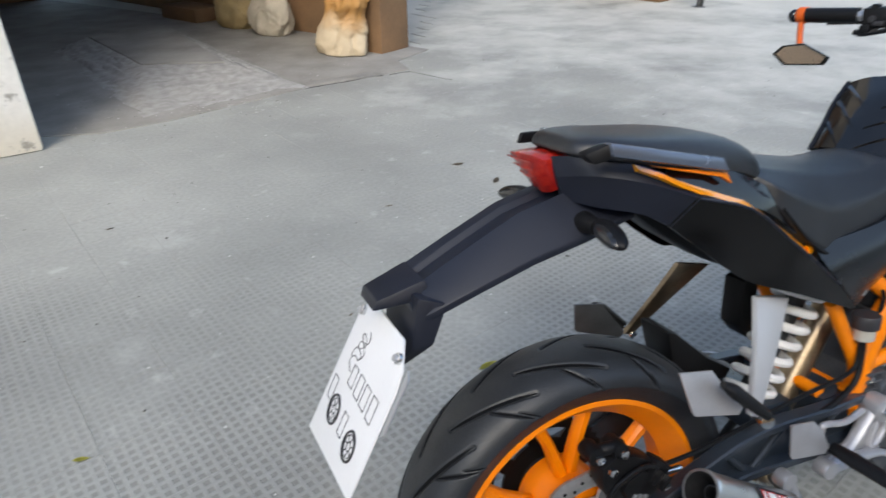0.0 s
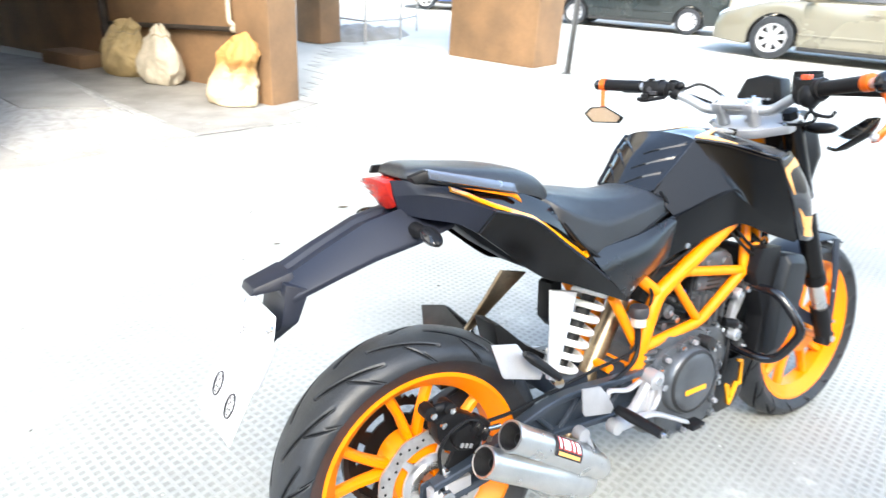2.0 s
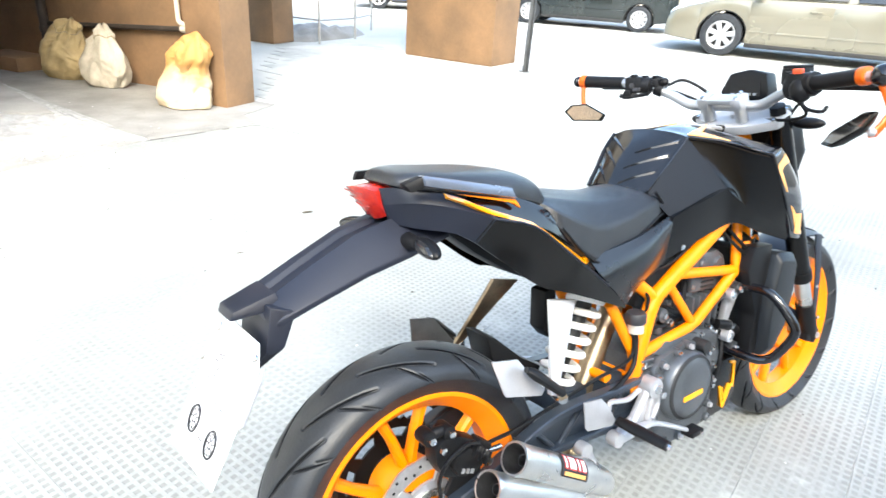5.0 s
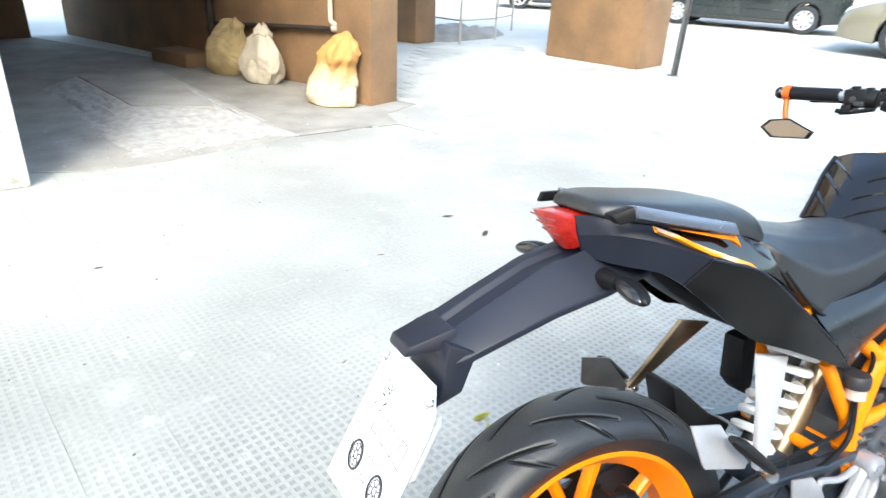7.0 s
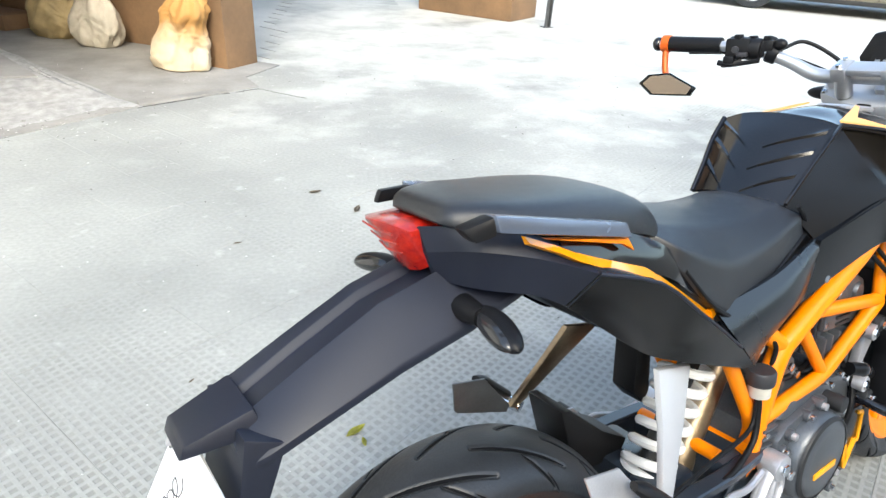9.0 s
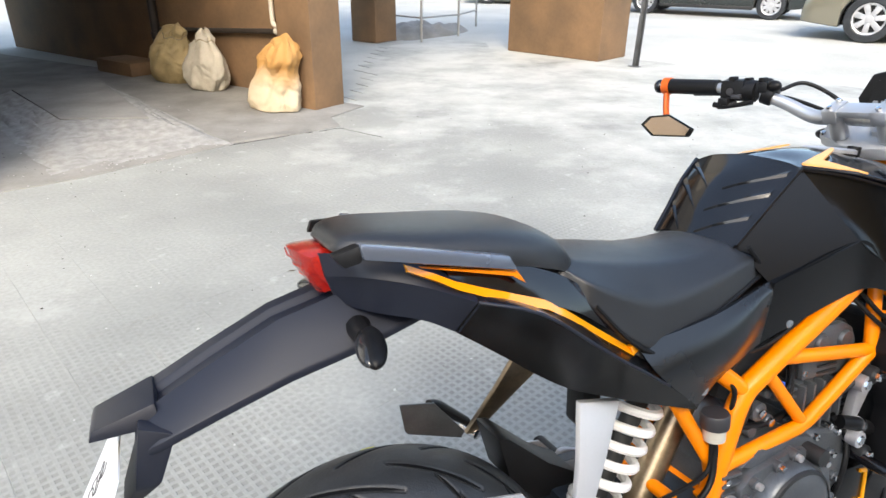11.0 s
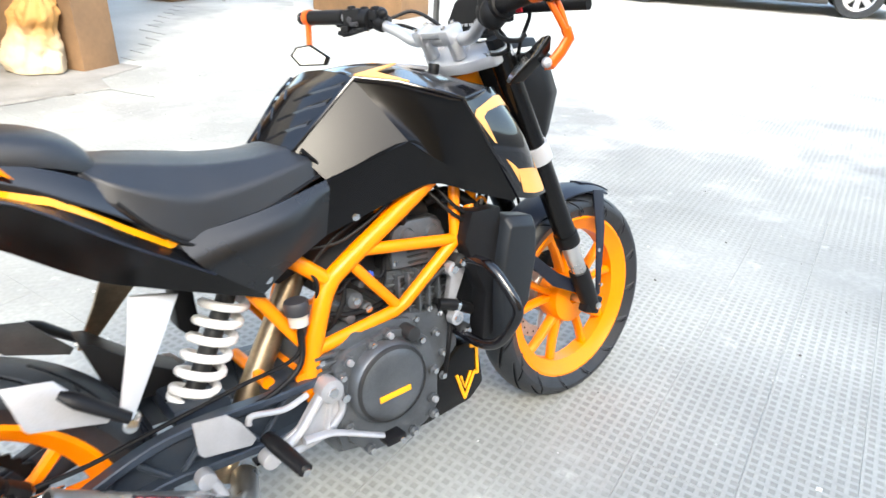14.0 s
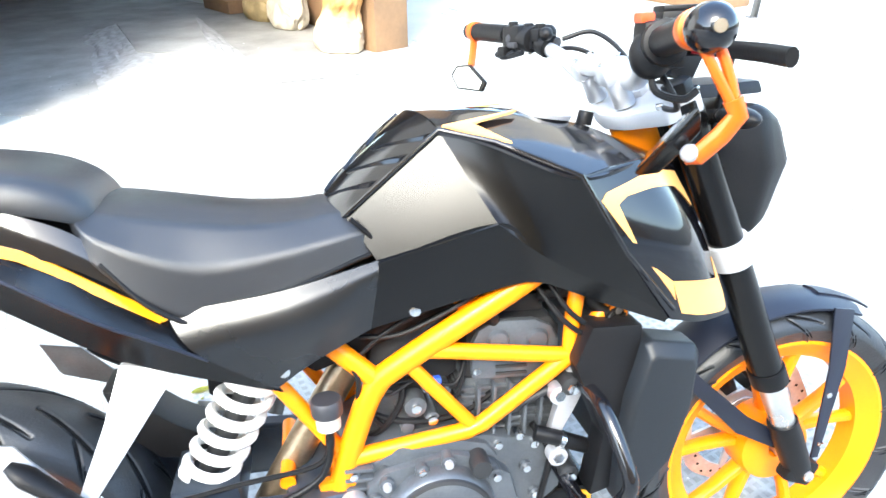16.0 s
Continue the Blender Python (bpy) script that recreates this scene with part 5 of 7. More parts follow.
        rings.append([p + Vector((0, s * 0.008, h * 1.2)), p + Vector((0, -s * 0.003, -h)), p + Vector((0, s * 0.006, -h - 0.003)), p + Vector((0, s * 0.012, h))])
    loft(rings, bm=b)
    plate(f([(0.342, -0.1225, 0.752), (0.350, -0.1205, 0.738), (0.378, -0.114, 0.746), (0.357, -0.116, 0.772), (0.354, -0.119, 0.755)]), (0, s * 0.008, 0), bm=b)
    part("stripe", b, STRIPE, pan_, "thin glossy orange stripe")
    # grab handle
    b = plate(f([(-0.03 if s > 0 else 0.02, -0.108, 0.966 if s > 0 else 0.948), (0.15, -0.112, 0.921), (0.162, -0.112, 0.900), (-0.028 if s > 0 else 0.022, -0.112, 0.948 if s > 0 else 0.931)]), (0, -s * 0.022, 0.002), 0.004)
    h = part("grab_handle", b, PLASTIC_BLUE, bike, "slate plastic grab handle")
    if s > 0:
        part("handle_end", plate(f([(-0.028, -0.108, 0.966), (-0.028, -0.11, 0.946), (-0.046, -0.100, 0.940), (-0.056, -0.092, 0.954)]), (0, -s * 0.02, 0), 0.004), BLACK, h)
    else:
        part("handle_end", plate(f([(0.022, -0.106, 0.947), (0.022, -0.108, 0.930), (-0.034, -0.100, 0.934), (-0.028, -0.096, 0.951)]), (0, -s * 0.012, 0), 0.004), BLACK, h)
    # orange strip modelled in place of the orange reflection beneath the handle
    part("handle_reflection", plate(f([(0.04, -0.112, 0.926), (0.165, -0.112, 0.899), (0.178, -0.112, 0.880), (0.158, -0.112, 0.893)]), (0, -s * 0.012, 0), 0.002), ORANGE, h, "orange strip standing for a reflection under the handle")
    return pan_


side_body(1), side_body(-1)
# tank top and its sloping glossy back
edge = [(0.727, 0.078, 0.948), (0.785, 0.12, 0.934), (0.885, 0.19, 0.896), (0.99, 0.155, 0.903), (1.075, 0.085, 0.878)]
half = [(x, y * 0.55, 0.45 * z + 0.55 * zc) for (x, y, z), zc in zip(edge, (0.963, 0.966, 0.956, 0.925, 0.885))]
ctr = [(0.727, 0, 0.962), (0.79, 0, 0.968), (0.875, 0, 0.958), (0.98, 0, 0.926), (1.06, 0, 0.885)]
edge_l, half_l = [(0.700, 0.113, 0.948), (0.775, 0.135, 0.934), *edge[2:]], [(0.707, 0.062, 0.960), *half[1:]]
ctr[0] = (0.717, 0.02, 0.963)
b, _ = patch([flip(edge), flip(half), ctr, half_l, edge_l], 7, 5, 0.004, (0, 0, 1))
tank = part("fuel_tank", b, GLOSS_BLACK, bike, "gloss black fuel tank with pale amber flashes")
right = [(0.590, -0.070, 0.840), (0.634, -0.072, 0.873), (0.684, -0.073, 0.912), (0.729, -0.074, 0.949)]
half_r = [(0.577, -0.030, 0.848), (0.622, -0.030, 0.886), (0.673, -0.030, 0.926), (0.723, -0.030, 0.958)]
ctr = [(0.570, 0.012, 0.851), (0.614, 0.016, 0.893), (0.665, 0.02, 0.934), (0.717, 0.02, 0.963)]
half_l = [(0.570, 0.050, 0.849), (0.612, 0.058, 0.889), (0.660, 0.068, 0.929), (0.707, 0.076, 0.960)]
left = [(0.575, 0.082, 0.840), (0.614, 0.092, 0.876), (0.656, 0.105, 0.915), (0.700, 0.113, 0.948)]
b, cols = patch([right, half_r, ctr, half_l, left], 7, 6, 0.004, (-0.6, 0, 1))
TANK_SATIN = material("satin_black_tank_back", (0.007, 0.007, 0.008), 0.1, vary=0.25, scale=9, fine=300, spec=0.5)
back = part("tank_back", b, TANK_SATIN, tank, "satin black sloping tank back with arrow relief")
mb, nb = len(cols), len(cols[0])


def on_back(u, v, lift=0.001):
    x, y = u * (mb - 1), v * (nb - 1)
    i, j = min(int(x), mb - 2), min(int(y), nb - 2)
    p = cols[i][j].lerp(cols[i + 1][j], x - i)
    q = cols[i][j + 1].lerp(cols[i + 1][j + 1], x - i)
    return p.lerp(q, y - j) + Vector((-0.55, 0, 0.83)) * lift


for side in (0, 1):
    w = (lambda v: v) if side == 0 else (lambda v: 1 - v)
    for u, run, v0, v1, wide in ((0.03, 0.34, 0.06, 0.40, 0.045), (0.27, 0.38, 0.05, 0.44, 0.05), (0.52, 0.38, 0.05, 0.42, 0.045)):
        rings = []
        for k in range(7):
            g, v = k / 6, v0 + (v1 - v0) * k / 6
            c_u, e = u + run * (1 - g), wide * (1 - 0.85 * g)
            rings.append([on_back(min(1, c_u - e), w(v), 0.0002), on_back(min(1, c_u - e * 0.3), w(v), 0.0032), on_back(min(1, c_u + e), w(v), 0.0002)])
        part("relief_bar", loft(rings), TANK_SATIN, back)
part("tank_edge", tube([on_back(h / 10, 1.0, 0.001) for h in range(11)], 0.004, 8), GLOSS_BLACK, back)
for s in (-1, 1):
    b = plate([(0.735, s * 0.070, 0.9520), (0.85, s * 0.040, 0.9625), (0.842, s * 0.050, 0.9612), (0.775, s * 0.078, 0.9535), (0.815, s * 0.128, 0.9330), (0.795, s * 0.121, 0.9375)], (0, 0, 0.003))
    part("flash_decal", b, YELLOW_FOIL, tank, "pale amber flash decal")
b = revolve([(0.0, 0.0), (0.045, 0.0), (0.046, 0.006), (0.04, 0.009), (0.0, 0.010)], (0.90, 0.0, 0.948), 40, "z")
bmesh.ops.rotate(b, verts=b.verts, cent=(0.90, 0, 0.948), matrix=Euler((0, radians(10), 0)).to_matrix())
part("filler_cap", b, ALU, tank, "aluminium filler cap")
part("key_barrel", cyl((0.97, 0, 0.93), (0.975, 0, 0.95), 0.012, 16, 0.002), BLACK, tank)

# tail core
b = prism([(-0.015, 0.93), (0.0, 0.932), (0.25, 0.86), (0.37, 0.75), (0.5, 0.70), (0.48, 0.63), (0.36, 0.66), (0.24, 0.72), (0.15, 0.78), (0.07, 0.845), (0.0, 0.85), (-0.01, 0.88)], -0.02, 0.04, 0.008)
part("tail_core", b, BLACK, bike)


# ---- seats
def seat(stations, name, label, round_side=False):
    st = list(zip(*stations))
    fine = [[v.x for v in spline([(q, 0, 0) for q in row], 5)] for row in st]
    rings = []
    for x, zt, ze, hw, pull in zip(*fine):
        side = [(1, 0), (1.0, 0.06), (0.992, 0.11), (0.986, 0.15), (0.960, 0.44), (0.955, 0.48), (0.938, 0.535), (0.912, 0.575), (0.885, 0.605), (0.70, 0.815), (0.675, 0.84), (0.64, 0.868), (0.59, 0.89), (0.54, 0.90), (0.40, 0.945), (0.2, 0.985)]
        if round_side:
            side = [(1, 0), (1.0, 0.14), (0.98, 0.40), (0.93, 0.62), (0.84, 0.79), (0.72, 0.89), (0.55, 0.95), (0.36, 0.985), (0.18, 0.998)]
        prof = [(-u, w) for u, w in side] + [(0, 1.0)] + side[::-1] + [(0.8, -0.15), (0, -0.2), (-0.8, -0.15)]
        rings.append([(x + pull * abs(u) ** 2, u * hw, ze + (zt - ze) * w) for u, w in prof])
    return part(name, loft(rings), VINYL, bike, label, 70)


seat([(0.262, 0.884, 0.872, 0.075, -0.01), (0.29, 0.884, 0.825, 0.112, -0.01), (0.34, 0.878, 0.765, 0.124, 0.0), (0.395, 0.868, 0.730, 0.122, 0.008), (0.45, 0.857, 0.740, 0.117, 0.012), (0.52, 0.850, 0.766, 0.107, 0.02), (0.565, 0.853, 0.785, 0.096, 0.045), (0.578, 0.85, 0.792, 0.088, 0.05)], "rider_seat", "charcoal vinyl rider seat")
seat([(-0.042, 0.948, 0.944, 0.045, 0.0), (-0.028, 0.962, 0.940, 0.065, 0.0), (0.01, 0.964, 0.932, 0.083, 0.0), (0.07, 0.957, 0.918, 0.095, 0.0), (0.15, 0.948, 0.902, 0.100, 0.0), (0.21, 0.937, 0.888, 0.098, 0.0), (0.25, 0.921, 0.874, 0.09, 0.0), (0.275, 0.90, 0.862, 0.08, 0.0), (0.288, 0.872, 0.858, 0.07, 0.0)], "passenger_seat", "charcoal vinyl passenger seat", True)

for s in (-1, 1):
    part("seat_piping", tube([(0.29, s * 0.114, 0.822), (0.34, s * 0.126, 0.763), (0.40, s * 0.124, 0.728), (0.46, s * 0.119, 0.740), (0.54, s * 0.108, 0.766), (0.60, s * 0.098, 0.785), (0.632, s * 0.092, 0.795), (0.625, s * 0.090, 0.815), (0.60, s * 0.09, 0.842)], 0.0035, 8, 5), BLACK, bike)
# ---- tail light, indicators, plate carrier
rings = []
for y, x0, zt, zb in ((0.082, -0.060, 0.930, 0.919), (0.055, -0.074, 0.935, 0.908), (0.02, -0.078, 0.940, 0.886), (0, -0.073, 0.939, 0.880), (-0.012, -0.068, 0.937, 0.882), (-0.022, -0.060, 0.933, 0.888)):
    rings.append([(x0, y, zt), (x0 + 0.006, y, (zt + zb) / 2 + 0.002), (x0 + 0.022, y, zb), (x0 + 0.06, y, zb), (x0 + 0.06, y, zt)])
tl = part("tail_light", soften(loft(rings), 0.003), TAIL_RED, bike, "red faceted tail light lens")
for i in range(3):
    part("lens_rib", tube([(-0.0735 + 0.0055 * i, 0.062 - 0.008 * i, 0.929 - 0.011 * i), (-0.0785 + 0.006 * i, 0.02, 0.9295 - 0.0125 * i), (-0.0735 + 0.006 * i, -0.005, 0.929 - 0.0125 * i)], 0.0012, 6), TAIL_RED, tl)


def indicator(s):
    b = tube([(-0.02, s * 0.055, 0.845), (-0.024, s * 0.095, 0.848)], [0.016, 0.011], 14)
    st = part("indicator", b, BLACK, bike, "black indicator on a short rubber stalk")
    b = ball((-0.026, s * 0.126, 0.848), (0.032, 0.088, 0.026), 20, rot=(-s * 6, 0, s * 14))
    part("indicator_shell", b, BLACK, st)
    b = ball((-0.033, s * 0.127, 0.848), (0.026, 0.074, 0.022), 20, rot=(-s * 6, 0, s * 14))
    part("indicator_lens", b, LENS_CLEAR, st, "smoked clear indicator lens")


indicator(1), indicator(-1)
rings = []
for x, zt, zb, ht, hb in ((0.06, 0.880, 0.840, 0.045, 0.066), (-0.02, 0.888, 0.820, 0.044, 0.070), (-0.11, 0.868, 0.805, 0.040, 0.074), (-0.19, 0.833, 0.784, 0.042, 0.076), (-0.255, 0.802, 0.764, 0.046, 0.074), (-0.280, 0.786, 0.752, 0.044, 0.062)):
    rings.append([(x, -hb, zb), (x, -hb, zb + 0.010), (x, -0.030, zt + 0.001), (x, -0.025, zt - 0.009), (x, 0.014, zt - 0.011), (x, 0.021, zt - 0.002), (x, ht, zt), (x, hb, zb + 0.010), (x, hb, zb), (x, 0.03, zb - 0.004), (x, -0.03, zb - 0.004)])
arm = part("plate_carrier", soften(loft(rings), 0.003), PLASTIC, bike, "dark faceted plastic plate carrier arm", 25)
b = loft([[(-0.238, -0.074, 0.780), (-0.238, 0.070, 0.780), (-0.275, 0.062, 0.792), (-0.275, -0.064, 0.792)], [(-0.262, -0.072, 0.725), (-0.262, 0.064, 0.725), (-0.290, 0.056, 0.72), (-0.290, -0.062, 0.72)], [(-0.30, -0.03, 0.68), (-0.30, 0.03, 0.68), (-0.31, 0.03, 0.68), (-0.31, -0.03, 0.68)]])
part("plate_bracket", soften(b, 0.004), PLASTIC, arm)
b = loft([[(-0.255, -0.040, 0.806), (-0.255, 0.044, 0.806), (-0.25, 0.048, 0.780), (-0.25, -0.048, 0.780)], [(-0.322, -0.030, 0.786), (-0.322, 0.036, 0.786), (-0.328, 0.036, 0.772), (-0.328, -0.030, 0.772)]])
part("plate_lamp", soften(b, 0.004), PLASTIC, arm, "small plastic hood over the plate")
# plate, sloping back, with drawn bars and two drawn wheels
P0, DN, NR = Vector((-0.3005, 0, 0.745)), Vector((-0.5, 0, -0.866)), Vector((-0.866, 0, 0.5))


def on_plate(y, d, lift=0.0):
    return P0 + DN * d + Vector((0, y, 0)) + NR * lift


pl = [(-0.075, 0.0), (0.07, 0.0), (0.095, 0.03), (0.104, 0.235), (-0.112, 0.215), (-0.112, 0.06), (-0.105, 0.03)]
b = plate([on_plate(y, d) for y, d in pl], NR * 0.003, 0.0008)
num = part("sign_plate", b, WHITE, arm, "white plate with drawn bars and two drawn wheels")
b = plate([on_plate(y, d, -0.003) for y, d in ((-0.112, 0.025), (-0.122, 0.035), (-0.122, 0.11), (-0.112, 0.12))], NR * 0.002)
part("plate_rim", b, SILVER, num)
for y in (0.078, -0.088):
    p = on_plate(y, 0.022, 0.003)
    part("plate_bolt", cyl(p, p + NR * 0.005, 0.008, 14, 0.001), CHROME, num)
    part("plate_bolt", cyl(p + NR * 0.004, p + NR * 0.010, 0.005, 6, 0.0008), ALU, num)


def stroke(pts, w=0.0007, name="drawn_line"):
    b = bmesh.new()
    for a_, c_ in zip(pts, pts[1:]):
        tube([on_plate(*a_, 0.0032), on_plate(*c_, 0.0032)], w, 5, bm=b)
    part(name, b, INK, num)


def outline_bar(y, d, w, h):
    stroke([(y - w / 2, d - h / 2), (y + w / 2, d - h / 2), (y + w / 2, d + h / 2), (y - w / 2, d + h / 2), (y - w / 2, d - h / 2)], name="drawn_bar")


def drawn_wheel(y, d, r):
    b = bmesh.new()
    for rr, w in ((r, 0.0022), (r * 0.78, 0.0008), (r * 0.3, 0.001)):
        tube([on_plate(y + rr * math.cos(a), d + rr * math.sin(a), 0.0032) for a in (2 * math.pi * i / 28 for i in range(28))], w, 5, bm=b, closed=True)
    for i in range(7):
        a = 2 * math.pi * i / 7
        tube([on_plate(y + r * 0.3 * math.cos(a), d + r * 0.3 * math.sin(a), 0.0032), on_plate(y + r * 0.75 * math.cos(a), d + r * 0.75 * math.sin(a), 0.0032)], 0.001, 5, bm=b)
    part("drawn_wheel", b, INK, num, "small drawn wheel")


drawn_wheel(0.040, 0.168, 0.021), drawn_wheel(-0.052, 0.172, 0.020)
for y, d, w, h in ((0.075, 0.150, 0.02, 0.036), (-0.008, 0.165, 0.018, 0.034), (-0.010, 0.105, 0.020, 0.032), (-0.040, 0.105, 0.020, 0.032), (-0.072, 0.105, 0.020, 0.034), (0.022, 0.105, 0.020, 0.03)):
    outline_bar(y, d, w, h)
rnd = random.Random(4)
for i in range(5):
    cy, cd = 0.04 + rnd.uniform(-0.012, 0.015), 0.045 + 0.012 * i
    stroke([(cy + (0.014 + rnd.uniform(-0.004, 0.006)) * math.cos(a), cd + 0.012 * math.sin(a)) for a in (i + 0.5 * k for k in range(9))])

# ---- passenger pegs, heel plates, rider pegs
def pegs(s):
    f = (lambda p: p) if s > 0 else flip
    b = loft([f([(0.278, -0.094, 0.672), (0.350, -0.094, 0.655), (0.350, -0.082, 0.655), (0.278, -0.082, 0.672)]), f([(0.252, -0.126, 0.60), (0.298, -0.126, 0.59), (0.298, -0.114, 0.59), (0.252, -0.114, 0.60)]), f([(0.212, -0.163, 0.512), (0.231, -0.163, 0.507), (0.231, -0.151, 0.507), (0.212, -0.151, 0.512)])])
    st = part("peg_bracket", soften(b, 0.003), PALE_SILVER if s > 0 else BRONZE, bike, "silver passenger peg bracket" if s > 0 else "dull steel passenger peg bracket")
    hp = plate(f([(0.088, -0.140, 0.614), (0.150, -0.140, 0.600), (0.160, -0.142, 0.585), (0.208, -0.150, 0.523), (0.200, -0.150, 0.512), (0.105, -0.158, 0.545), (0.100, -0.158, 0.552)]), (0, s * 0.004, 0), 0.0012)
    # left plate takes a darker metal to carry the shade on that side
    part("heel_plate", hp, ALU if s > 0 else ENGINE, st, "brushed aluminium heel plate" if s > 0 else "heel plate in a darker grey for its shaded side")
    b = tube(f([(0.15, -0.162, 0.588), (0.17, -0.168, 0.572), (0.225, -0.178, 0.522)]), [0.008, 0.016, 0.012], 12, 4, flat=0.7)
    part("passenger_peg", b, BLACK, st, "folded black passenger footpeg")
    part("peg_hinge", cyl(f([(0.222, -0.185, 0.512)])[0], f([(0.235, -0.15, 0.505)])[0], 0.011, 14, 0.002), CHROME, st)
    # rider side
    b = tube(f([(0.562, -0.124, 0.402), (0.525, -0.132, 0.372), (0.488, -0.138, 0.342), (0.43, -0.145, 0.322)]), [0.015, 0.012, 0.012, 0.014], 10, 4, flat=0.7)
    tube(f([(0.585, -0.124, 0.388), (0.588, -0.128, 0.345), (0.555, -0.135, 0.318), (0.50, -0.142, 0.312), (0.43, -0.146, 0.316)]), [0.013, 0.011, 0.010, 0.011, 0.013], 10, 4, flat=0.7, bm=b)
    tube(f([(0.575, -0.126, 0.395), (0.56, -0.13, 0.36), (0.545, -0.134, 0.322)]), 0.008, 8, 3, flat=0.7, bm=b)
    tube(f([(0.52, -0.13, 0.405), (0.47, -0.136, 0.40), (0.41, -0.142, 0.418), (0.40, -0.144, 0.405)]), 0.006, 8, 4, bm=b)
    plate(f([(0.56, -0.122, 0.412), (0.60, -0.122, 0.386), (0.592, -0.126, 0.338), (0.55, -0.134, 0.310), (0.43, -0.144, 0.302), (0.415, -0.144, 0.335), (0.488, -0.136, 0.352), (0.53, -0.128, 0.388)]), (0, s * 0.007, 0), 0.002, bm=b)
    cyl(f([(0.565, -0.144, 0.396)])[0], f([(0.565, -0.108, 0.396)])[0], 0.024, 20, 0.004, bm=b)
    cyl(f([(0.425, -0.158, 0.324)])[0], f([(0.425, -0.13, 0.324)])[0], 0.017, 18, 0.003, bm=b)
    rb_ = part("footrest_bracket", b, ALU, bike, "cast aluminium rider footrest bracket")
    part("pivot_bolt", cyl(f([(0.565, -0.150, 0.396)])[0], f([(0.565, -0.140, 0.396)])[0], 0.011, 6, 0.001), CHROME, rb_)
    b = plate(f([(0.31, -0.158, 0.459), (0.365, -0.156, 0.448), (0.385, -0.158, 0.425), (0.405, -0.16, 0.385), (0.395, -0.16, 0.375), (0.315, -0.164, 0.395), (0.308, -0.164, 0.405)]), (0, s * 0.004, 0), 0.0012)
    part("heel_plate", b, ALU, rb_, "brushed aluminium heel plate")
    b = tube(f([(0.425, -0.15, 0.372), (0.43, -0.19, 0.368), (0.438, -0.268, 0.362)]), [0.013, 0.016, 0.014], 12, 3, flat=0.75)
    part("footpeg", b, BLACK, rb_, "black rubber rider footpeg")
    part("peg_end", cyl(f([(0.437, -0.26, 0.362)])[0], f([(0.438, -0.275, 0.360)])[0], 0.007, 8), CHROME, rb_)
    b = tube(f([(0.49, -0.152, 0.330), (0.545, -0.156, 0.322), (0.60, -0.165, 0.297), (0.645, -0.172, 0.274)]), [0.012, 0.009, 0.008, 0.008], 10, 4, flat=0.7)
    lv_ = part("foot_lever", b, ALU, rb_)
    part("lever_pad", box(*f([(0.662, -0.178, 0.266)])[0], 0.045, 0.034, 0.014, 0.004), BLACK, lv_, "black rubber pedal pad")
    part("pad_screw", cyl(f([(0.672, -0.2, 0.262)])[0], f([(0.672, -0.19, 0.262)])[0], 0.007, 10, 0.001), CHROME, lv_)
    for p in ((0.59, 0.372), (0.552, 0.318), (0.36, 0.405)):
        q = f([(p[0], -0.142, p[1])])[0]
        bolt(q, (0, -s, 0), 0.009, rb_)


pegs(1), pegs(-1)
b = prism([(0.205, 0.575), (0.225, 0.57), (0.30, 0.50), (0.36, 0.46), (0.34, 0.43), (0.27, 0.44), (0.225, 0.49)], 0.02, 0.10, 0.006)
part("hugger", b, BLACK, bike, "black rear inner mudguard")
b = prism([(0.365, 0.64), (0.40, 0.645), (0.40, 0.54), (0.385, 0.52), (0.36, 0.55)], 0.012, 0.06, 0.006)
part("splash_guard", b, BLACK, bike)
b = prism([(0.10, 0.43), (0.28, 0.45), (0.28, 0.435), (0.10, 0.415)], 0.085, 0.12, 0.003)
part("chain_guard", b, BLACK, bike)
b = tube([(0.56, 0.10, 0.33), (0.555, 0.16, 0.22), (0.54, 0.235, 0.046)], 0.010, 12)
box(0.537, 0.247, 0.046, 0.05, 0.03, 0.008, 0.002, bm=b)
part("side_stand", b, BLACK, bike, "black side stand")

# ---- fork, yokes, mudguard
RAKE = 0.437


def fk(z, y):
    return (FC[0] - 0.002 - (z - 0.285) * RAKE, y, z)


for s in (-1, 1):
    y = 0.098 * s
    leg = part("fork_leg", tube([fk(0.49, y), fk(0.52, y), fk(0.97, y)], [0.0275, 0.0275, 0.0265], 28), MATT_BLACK, bike, "black upside-down fork leg")
    part("dust_seal", cyl(fk(0.485, y), fk(0.515, y), 0.0305, 28, 0.002), BLACK, leg)
    part("stanchion", cyl(fk(0.36, y), fk(0.5, y), 0.0215, 28), STEEL, leg, "bright steel stanchion")
    b = tube([fk(0.40, y), fk(0.37, y), fk(0.31, y), fk(0.275, y)], [0.026, 0.027, 0.025, 0.022], 20)
    box(*fk(0.288, y), 0.06, 0.03, 0.05, 0.008, (0, 24, 0), bm=b)
    part("axle_clamp", b, BLACK, leg)
    part("pinch_bolt", cyl((FC[0] - 0.002, y - 0.02 * (1 if s < 0 else -1), FC[2]), (FC[0] - 0.002, y + 0.02 * s, FC[2]), 0.011, 12, 0.001), CHROME, leg)
    part("yoke_ring", cyl(fk(0.715, y), fk(0.755, y), 0.034, 28, 0.003), PALE_SILVER, leg)
part("lower_yoke", plate([fk(0.755, -0.11), fk(0.755, 0.11), (1.145, 0.09, 0.735), (1.145, -0.09, 0.735)], (-0.012, 0, -0.028), 0.005), SILVER, bike)
tilt = Vector((-0.40, 0, 0.916))
yc = Vector((1.065, 0, 0.945))
fwd = Vector((0.916, 0, 0.40))
